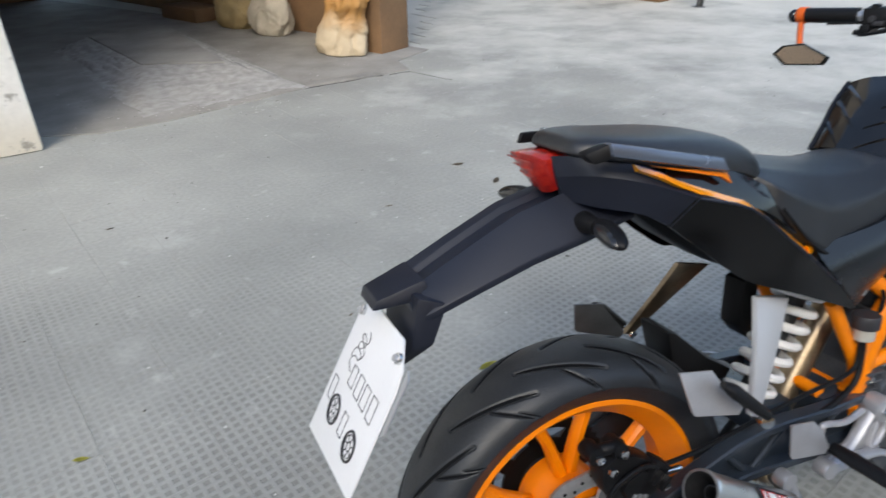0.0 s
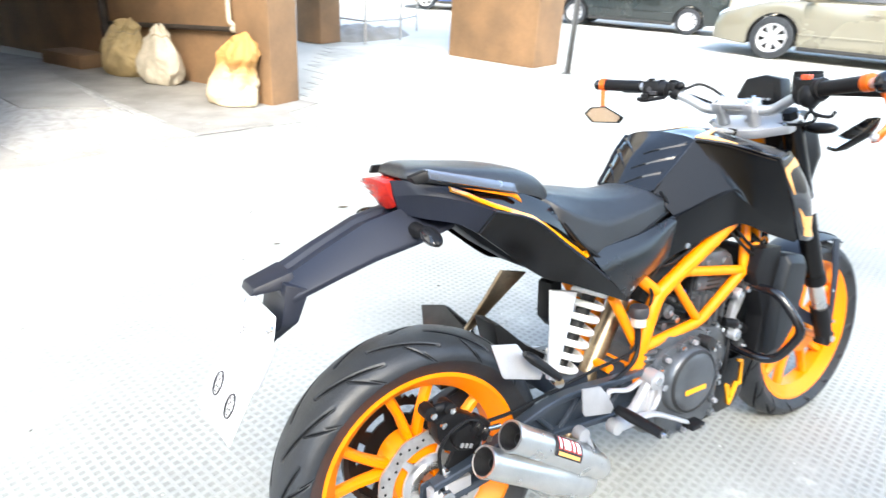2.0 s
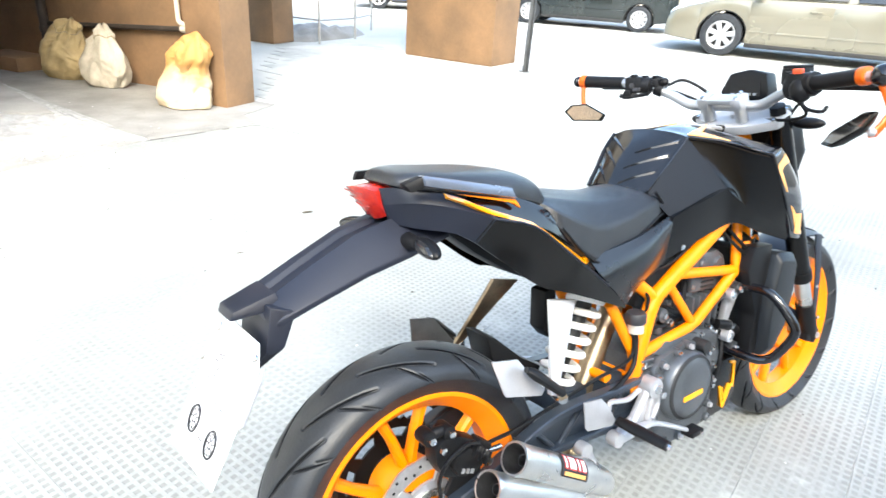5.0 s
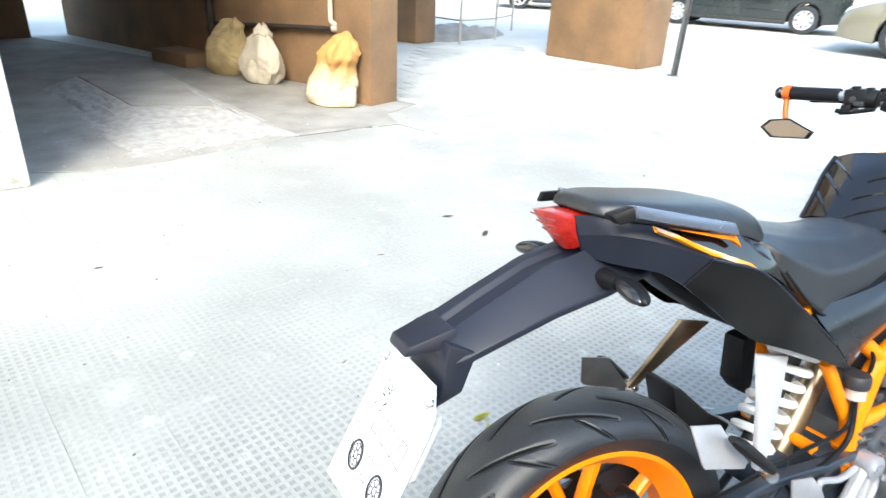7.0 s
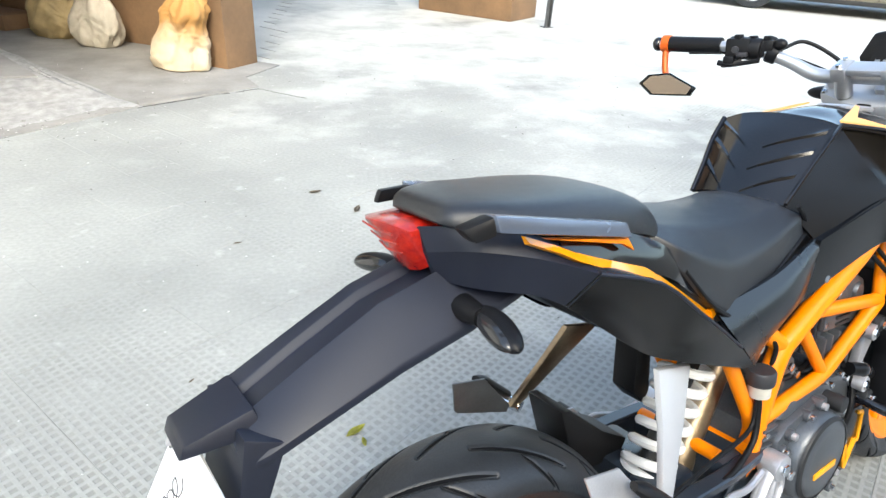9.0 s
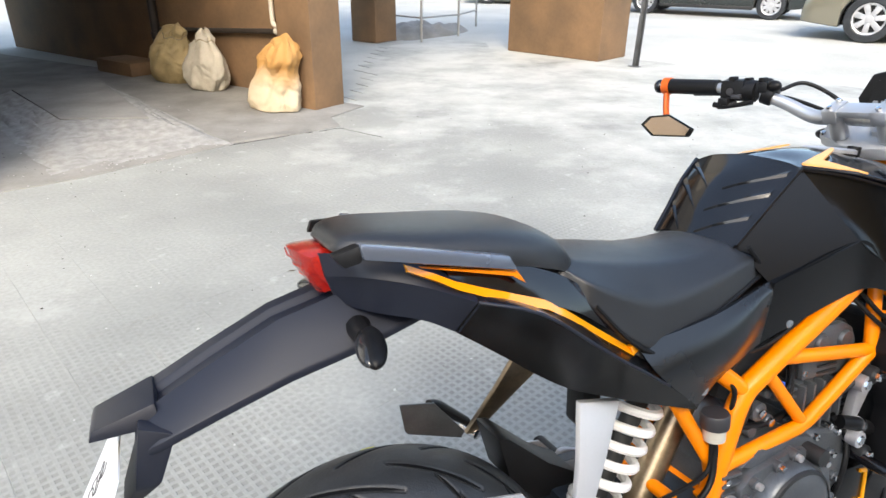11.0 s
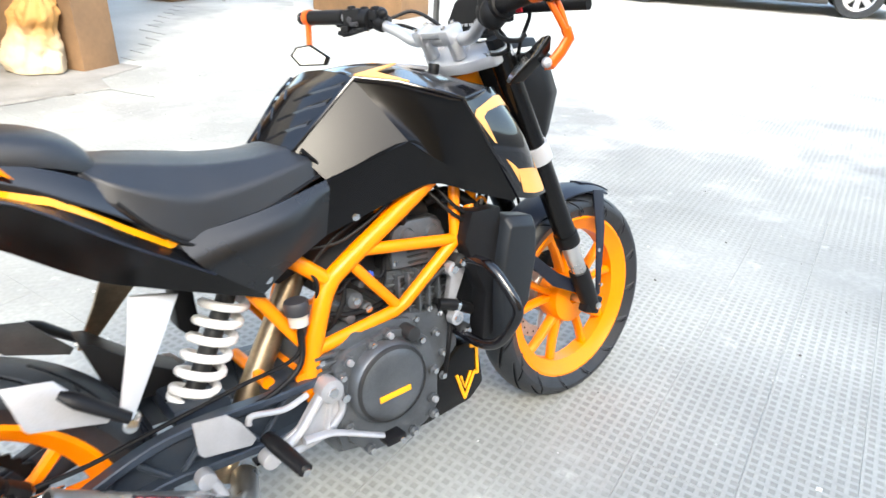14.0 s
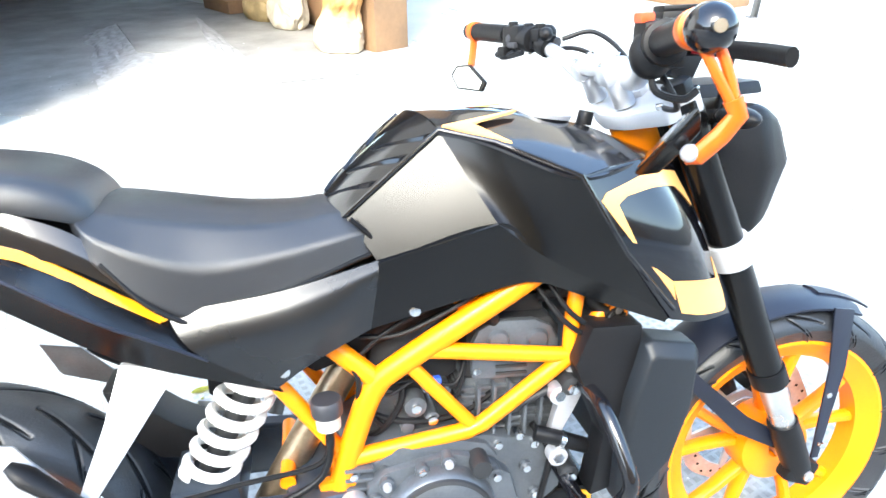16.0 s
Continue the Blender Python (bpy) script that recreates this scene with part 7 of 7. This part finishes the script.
for z in (0.4, 1.6, 2.8):
    part("collar", tube([wall_pt(-2.68, z), wall_pt(-2.68, z + 0.06)], 0.054, 16), PIPE, dp)
st = slab("garage_step", [along(PB, -2.75, -0.08), along(PB, -3.45, -0.08), along(PB, -3.45, 0.29), along(PB, -2.75, 0.29)], 0.006, 0.15, BROWN_WALL, "low brown plinth along the garage wall", "plinth")

# leaning steel post
POST = material("galvanised_post", (0.16, 0.165, 0.17), 0.5, 0.6, vary=0.25)
po = thing("steel_post", pose(2.846, 8.558, 0, 0, 1.5, 20), "slim dark steel angle post set in the yard", "post")
part("post", prism([(-0.03, 0.0), (0.03, 0.0), (0.03, 2.2), (-0.03, 2.2)], -0.004, 0.004, 0.001), POST, po)
part("flange", prism([(0.022, 0.0), (0.03, 0.0), (0.03, 2.2), (0.022, 2.2)], -0.05, 0.0, 0.001), POST, po)
part("foot", prism([(-0.06, 0.0), (0.06, 0.0), (0.06, 0.008), (-0.06, 0.008)], -0.07, 0.05, 0.001), POST, po)

# steel railing and rubble deep in the passage
RAIL = material("pale_rail_steel", (0.45, 0.43, 0.40), 0.5, 0.3, vary=0.15)
rl = thing("railing", Matrix(), "thin pale steel railing deep in the passage", "railing")
rp = [(-0.484, 11.397), (0.108, 10.801), (0.697, 11.47), (1.032, 12.443)]
for x, y in rp:
    part("rail_post", tube([(x, y, -0.007), (x, y, 1.1)], 0.02, 10), RAIL, rl)
for z in (0.36, 1.05):
    for a_, c_ in zip(rp, rp[1:]):
        part("rail", tube([(*a_, z), (*c_, z)], 0.014, 8), RAIL, rl)
b = bmesh.new()
rnd = random.Random(5)
bmesh.ops.create_grid(b, x_segments=30, y_segments=16, size=0.5, matrix=Matrix.Diagonal((2.2, 1.2, 1, 1)))
for v in b.verts:
    d = max(0, 1 - (v.co.x / 1.1) ** 2 - (v.co.y / 0.6) ** 2)
    v.co.z = 0.24 * d**0.7 * (0.8 + 0.5 * noise.noise(v.co * 5)) - 0.008
ob = part("gravel_heap", b, CONCRETE, None)
ob.matrix_world = pose(0.039, 11.814, 0, 0, 0, 30)
tagged(ob, "low grey heap of gravel behind the railing", "gravel", kind="stuff")

# a fallen leaf beside the rear wheel
LEAF = material("yellow_green_leaf", (0.42, 0.40, 0.06), 0.6, vary=0.2, scale=60)


def leaf(x, y, turn, size, mat=None):
    b = bmesh.new()
    pts = [(-1, 0), (-0.55, 0.28), (0, 0.36), (0.55, 0.22), (1, 0), (0.55, -0.22), (0, -0.36), (-0.55, -0.28)]
    mid = [(-1, 0), (-0.5, 0), (0, 0), (0.5, 0), (1, 0)]
    lift = lambda u, v: 0.10 * size * (1 + u * u * 0.8) + abs(v) * 0.3 * size  # noqa: E731
    vs = [b.verts.new((u * size, v * size, lift(u, v))) for u, v in pts]
    ms = [vs[0], *[b.verts.new((u * size, 0, lift(u, 0) - 0.05 * size)) for u, _ in mid[1:-1]], vs[4]]
    for i in range(4):
        for side in (1, -1):
            a_, c_ = (vs[i], vs[i + 1]) if side > 0 else (vs[-i % 8], vs[(-i - 1) % 8])
            q = [a_, c_, ms[i + 1], ms[i]]
            q = [w for j, w in enumerate(q) if w not in q[:j]]
            if len(q) > 2:
                b.faces.new(q)
    bmesh.ops.solidify(b, geom=b.faces[:], thickness=0.0006)
    ob = part("fallen_leaf", b, mat or LEAF, None)
    ob.matrix_world = pose(x, y, 0.0, 0, 0, turn)
    return tagged(ob, "small curled yellow-green leaf on the paving", "leaf", "fallen leaves")


leaf(0.25, 1.69, 40, 0.034), leaf(0.27, 1.65, 100, 0.018), leaf(-0.78, 1.28, 15, 0.022), leaf(-0.62, 1.02, 70, 0.018)

# grit and crumbs strewn over the paving and below the ramp
def grit(name, mat, seed, n, label, size):
    rnd = random.Random(seed)
    verts, faces = [], []
    shape = [(1, 0, 0), (0, 1, 0), (-1, 0, 0), (0, -1, 0), (0, 0, 0.9), (0, 0, -0.3)]
    tri_ = [(0, 1, 4), (1, 2, 4), (2, 3, 4), (3, 0, 4), (1, 0, 5), (2, 1, 5), (3, 2, 5), (0, 3, 5)]
    for k in range(n):
        if k % 5 < 3:
            x, y, z = rnd.uniform(-2.2, 3.2), rnd.uniform(0.6, 6.0), 0.0
        else:
            x, y, z = rnd.gauss(-1.75, 0.35), rnd.gauss(4.45, 0.28), 0.009
        if z == 0 and inside_garage(x, y):
            z = 0.009
        r, a = rnd.uniform(*size) * (1 + rnd.random() ** 4), rnd.uniform(0, 6.3)
        o = len(verts)
        for u, v, w in shape:
            u, v = u * rnd.uniform(0.7, 1.4), v * rnd.uniform(0.6, 1.1)
            verts.append((x + r * (u * math.cos(a) - v * math.sin(a)), y + r * (u * math.sin(a) + v * math.cos(a)), z + r * (w * 0.7 + 0.2)))
        faces += [tuple(o + i for i in f) for f in tri_]
    me = bpy.data.meshes.new(name)
    me.from_pydata(verts, [], faces)
    return tagged(link(name, me, mat, None), label, "grit", kind="stuff")


def inside_garage(x, y, edge=0.05):
    """Behind the broken edge of the concrete floor, on its garage side."""
    return 0.707 * (y - 4.03 - x - 1.72) > edge and x < -0.45


GRIT_PALE = material("pale_grit", (0.62, 0.61, 0.58), 0.8, vary=0.2, scale=3)
GRIT_DARK = material("dark_grit", (0.07, 0.06, 0.05), 0.85, vary=0.3, scale=3)
grit("pale_grit", GRIT_PALE, 21, 420, "pale crumbs of mortar strewn on the paving", (0.002, 0.0055))
grit("dark_grit", GRIT_DARK, 22, 260, "dark crumbs of earth strewn on the paving", (0.002, 0.0055))
DRY_LEAF = material("dry_brown_leaf", (0.19, 0.155, 0.115), 0.8, vary=0.3, scale=50)
for x, y, turn, size in ((0.107, 3.316, 20, 0.035), (0.30, 3.106, 75, 0.04), (-0.19, 2.80, 10, 0.018), (-1.36, 2.53, 40, 0.02), (-0.21, 1.94, 60, 0.012), (1.9, 2.6, 30, 0.02)):
    tagged(leaf(x, y, turn, size, DRY_LEAF), "dry brown leaf lying on the paving", "leaf", "fallen leaves")

# ---- parked cars
GLASS_DARK = material("car_glass", (0.012, 0.014, 0.015), 0.06, vary=0.1, coat=0.5)
CAR_TRIM = material("car_black_trim", (0.02, 0.02, 0.02), 0.6, vary=0.2)
LAMP = material("car_lamp_glass", (0.7, 0.7, 0.7), 0.1, 0.3, vary=0.1, coat=0.7)


def car(m, L, W, wb, r, belt, roof, contour, cabin, paint, label, spokes, front_over):
    """A parked car: body with open wheel arches, glazed cabin, doors, lamps and four wheels. x points ahead."""
    root = thing("car", m, label, "car", "parked cars")
    xf, xr = L / 2 - front_over, L / 2 - front_over - wb
    ra = r + 0.05
    up_ = [(v.x, v.y) for v in spline([(x, z, 0) for x, z in contour], 5)][::-1]

    def top(x):
        for (x0_, z0_), (x1_, z1_) in zip(up_, up_[1:]):
            if x <= x1_:
                return z0_ + (z1_ - z0_) * max(0.0, min(1.0, (x - x0_) / max(1e-6, x1_ - x0_)))
        return up_[-1][1]

    def low(x):
        z = 0.20 + 0.06 * max(0.0, abs(x) / (L / 2) - 0.8) / 0.2
        for c in (xf, xr):
            if abs(x - c) < ra:
                z = max(z, r * 0.98 + math.sqrt(ra * ra - (x - c) ** 2))
        return z

    xs = {-L / 2 + 0.01, -L / 2 + 0.03, -L / 2 + 0.08, -L / 2 + 0.18, L / 2 - 0.18, L / 2 - 0.08, L / 2 - 0.03, L / 2 - 0.01, 0.0, 0.35, -0.35, 0.7, -0.7}
    for c in (xf, xr):
        xs |= {c + ra * 1.001, c - ra * 1.001} | {c + ra * math.cos(radians(9 * i + 0.5)) for i in range(21)}
    rings = []
    for x in sorted(xs):
        e = min(1.0, (L / 2 - abs(x)) / 0.22)
        plan = 0.86 + 0.14 * math.sqrt(max(0.0, 1 - (1 - e) ** 2))
        zb, zt = low(x), top(x) * (0.93 + 0.07 * math.sqrt(max(0.0, 1 - (1 - e) ** 2)))
        zb = min(zb, zt - 0.05)
        w, line = W / 2 * plan, []
        for k, h in ((0.955, 0.0), (0.975, 0.03), (0.99, 0.3), (1.0, 0.62), (0.992, 0.72), (0.975, 0.9), (0.945, 0.975), (0.88, 1.0), (0.4, 1.012), (0.0, 1.016)):
            line.append((x, -w * k, zb + (zt - zb) * h))
        rings.append(line + [(a_, -b_, c_) for a_, b_, c_ in line[-2::-1]])
    b = loft(rings)
    body = part("body", b, paint, root, sharp=40)
    x0, x1, x2, x3 = cabin
    base = [(x0, -W * 0.45, belt), (x3, -W * 0.45, belt), (x3, W * 0.45, belt), (x0, W * 0.45, belt)]
    tops = [(x1, -W * 0.36, roof), (x2, -W * 0.36, roof), (x2, W * 0.36, roof), (x1, W * 0.36, roof)]
    part("cabin", soften(loft([base, tops]), 0.05, 3), paint, body)
    for s in (-1, 1):
        for a0, a1 in ((0.06, 0.48), (0.52, 0.92)):
            lo0, lo1 = x0 + (x3 - x0) * a0, x0 + (x3 - x0) * a1
            hi0, hi1 = x1 + (x2 - x1) * (a0 - 0.02) + 0.05, x1 + (x2 - x1) * (a1 + 0.02) - 0.05
            yb, yt = W * 0.452, W * 0.37
            g = plate([(lo0, s * yb, belt + 0.04), (lo1, s * yb, belt + 0.04), (hi1, s * yt, roof - 0.08), (hi0, s * yt, roof - 0.08)], (0, s * 0.012, 0), 0.006)
            part("side_window", g, GLASS_DARK, body)
        for a0, a1 in ((xr + r + 0.06, xr + wb * 0.49), (xr + wb * 0.49 + 0.012, xf - r - 0.04)):
            d = plate([(a0, s * W / 2 * 0.985, 0.27), (a1, s * W / 2 * 0.985, 0.27), (a1, s * W / 2 * 0.995, belt - 0.06), (a0, s * W / 2 * 0.995, belt - 0.06)], (0, s * 0.006, 0), 0.005)
            dr_ = part("door", d, paint, body)
            part("door_handle", box((a0 * 0.8 + a1 * 0.2), s * (W / 2 + 0.01), belt - 0.14, 0.18, 0.025, 0.03, 0.008), paint, dr_)
            part("rub_strip", box((a0 + a1) / 2, s * (W / 2 * 0.99 + 0.01), 0.42, a1 - a0 - 0.04, 0.016, 0.03, 0.005), paint, dr_)
        part("sill", box((xf + xr) / 2, s * W / 2 * 0.95, 0.205, wb - 2 * r - 0.1, 0.06, 0.07, 0.015), CAR_TRIM, body)
        part("head_lamp", ball((L / 2 - 0.20, s * W * 0.40, 0.66), (0.36, 0.26, 0.16), 20, rot=(0, 20, s * -25)), LAMP, body)
        part("door_mirror", ball((x3 - 0.25, s * (W / 2 + 0.09), belt + 0.06), (0.14, 0.22, 0.15), 16), paint, body)
        part("tail_lamp", ball((-L / 2 + 0.1, s * W * 0.40, 0.78), (0.14, 0.26, 0.16), 16), TAIL_RED, body)
        for x in (xf, xr):
            b = revolve([(r + 0.05, -0.20), (r + 0.055, 0.0), (r + 0.04, 0.0), (r + 0.04, -0.20)], (x, s * W / 2 * 0.96, r * 0.98), 40, a0=-12, a1=192)
            part("arch_liner", b, CAR_TRIM, body)
    part("windscreen", plate([(x3 - 0.03, -W * 0.40, belt + 0.05), (x3 - 0.03, W * 0.40, belt + 0.05), (x2 + 0.03, W * 0.33, roof - 0.05), (x2 + 0.03, -W * 0.33, roof - 0.05)], (0.02, 0, 0.012)), GLASS_DARK, body)
    part("rear_window", plate([(x0 + 0.03, -W * 0.40, belt + 0.05), (x0 + 0.03, W * 0.40, belt + 0.05), (x1 - 0.03, W * 0.33, roof - 0.05), (x1 - 0.03, -W * 0.33, roof - 0.05)], (-0.02, 0, 0.012)), GLASS_DARK, body)
    part("bumper_grille", box(L / 2 - 0.05, 0, 0.42, 0.06, W * 0.5, 0.12, 0.02), CAR_TRIM, body)
    part("underbody", box(0, 0, 0.27, L * 0.9, W * 0.62, 0.12, 0.03), CAR_TRIM, body)
    for x in (xf, xr):
        for s in (-1, 1):
            y = s * (W / 2 - 0.11)
            c = (x, y, r)
            tw = part("wheel", revolve([(r, 0.07), (r - 0.012, 0.095), (r * 0.72, 0.10), (r * 0.66, 0.085), (r * 0.66, -0.085), (r * 0.72, -0.1), (r - 0.012, -0.095), (r, -0.07)], c, 48), RUBBER, root)
            part("rim", revolve([(r * 0.67, 0.088), (r * 0.60, 0.08), (r * 0.58, 0.02), (r * 0.58, -0.08), (r * 0.66, -0.088)] if s > 0 else [(r * 0.67, -0.088), (r * 0.60, -0.08), (r * 0.58, -0.02), (r * 0.58, 0.08), (r * 0.66, 0.088)], c, 40), ALU, tw)
            part("brake_drum", cyl((x, y - 0.02, r), (x, y + s * 0.02, r), r * 0.56, 24), CAR_TRIM, tw)
            for i in range(spokes):
                a = 2 * math.pi * i / spokes + 0.3
                d, t = Vector((math.cos(a), 0, math.sin(a))), Vector((-math.sin(a), 0, math.cos(a)))
                o = Vector((x, y + s * 0.055, r))
                q = plate([o + d * r * 0.12 + t * r * 0.10, o + d * r * 0.61 + t * r * 0.13, o + d * r * 0.61 - t * r * 0.13, o + d * r * 0.12 - t * r * 0.10], (0, s * 0.025, 0), 0.006)
                part("spoke", q, ALU, tw)
            part("hub_cap", cyl((x, y + s * 0.05, r), (x, y + s * 0.09, r), r * 0.17, 20, 0.006), ALU, tw)
    return root


CHAMPAGNE = material("champagne_car_paint", (0.21, 0.195, 0.15), 0.25, 0.3, vary=0.03, scale=1, fine=20, coat=0.5)
VAN_BLACK = material("black_green_van_paint", (0.016, 0.022, 0.022), 0.25, vary=0.1, coat=0.6)
BLUE = material("blue_car_paint", (0.05, 0.11, 0.30), 0.25, 0.1, vary=0.06, coat=0.6)
car(pose(8.44, 10.04, 0.113, 0, 0, 142.6), 4.9, 1.86, 3.07, 0.335, 0.92, 1.46, [(2.44, 0.50), (2.36, 0.66), (1.95, 0.80), (1.18, 0.92), (-1.65, 0.95), (-2.36, 0.90), (-2.44, 0.60)], (-1.8, -0.98, 0.46, 1.29), CHAMPAGNE, "champagne sedan parked across the yard", 7, 0.93)
car(pose(6.36, 15.25, 0.113, 0, 0, 147.4), 4.0, 1.56, 2.52, 0.275, 0.98, 1.80, [(1.98, 0.55), (1.94, 0.80), (1.78, 0.98), (-1.92, 1.0), (-1.98, 0.6)], (-1.92, -1.78, 1.17, 1.8), VAN_BLACK, "black-green minivan with silver hubcaps parked", 9, 0.7)
car(pose(2.86, 18.48, 0.113, 0, 0, 172), 3.7, 1.6, 2.4, 0.285, 0.92, 1.48, [(1.82, 0.52), (1.74, 0.70), (1.3, 0.82), (0.8, 0.92), (-1.72, 0.95), (-1.8, 0.6)], (-1.7, -1.3, 0.4, 1.0), BLUE, "blue hatchback parked beyond the pillars", 6, 0.65)

# ---------------------------------------------------------------- paving tiles
T = 0.2475
b = bmesh.new()
h = T / 2 - 0.0004
loft([[(-h, -h, -0.007), (h, -h, -0.007), (h, h, -0.007), (-h, h, -0.007)], [(-h, -h, -0.0008), (h, -h, -0.0008), (h, h, -0.0008), (-h, h, -0.0008)], [(-h + 0.0012, -h + 0.0012, 0.0), (h - 0.0012, -h + 0.0012, 0.0), (h - 0.0012, h - 0.0012, 0.0), (-h + 0.0012, h - 0.0012, 0.0)]], bm=b)
pave = thing("pavement", Matrix(), "chequered grey cement tile paving of the yard", "paving", kind="structure")
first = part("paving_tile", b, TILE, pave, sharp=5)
tile_me = first.data
rnd = random.Random(11)
ca, sa = math.cos(radians(PAVE)), math.sin(radians(PAVE))
spots = []
for i in range(-28, 30):
    for j in range(-32, 24):
        u, v = 1.2 + T * i, 1.955 + T * (j + 0.5)
        x, y = u * ca - v * sa, u * sa + v * ca
        spots.append((math.hypot(x - 0.9, y - 1.7), x, y))
spots.sort()


rest = []
count = 0
for d, x, y in spots:
    if inside_garage(x, y, 0.35):
        continue
    z = rnd.uniform(-0.0006, 0.0003)
    if count < 300:
        ob = first if count == 0 else link("paving_tile", tile_me, None, pave)
        ob.matrix_local = pose(x, y, z, rnd.uniform(-0.08, 0.08), rnd.uniform(-0.08, 0.08), PAVE + rnd.uniform(-0.15, 0.15))
    else:
        rest.append(pose(x, y, z, rnd.uniform(-0.08, 0.08), rnd.uniform(-0.08, 0.08), PAVE))
    count += 1
tv = [v.co.copy() for v in tile_me.vertices]
tf = [list(p.vertices) for p in tile_me.polygons]
verts, faces = [], []
for m in rest:
    o = len(verts)
    verts += [tuple(m @ v) for v in tv]
    faces += [[o + k for k in f] for f in tf]
me = bpy.data.meshes.new("far_paving_tiles")
me.from_pydata(verts, [], faces)
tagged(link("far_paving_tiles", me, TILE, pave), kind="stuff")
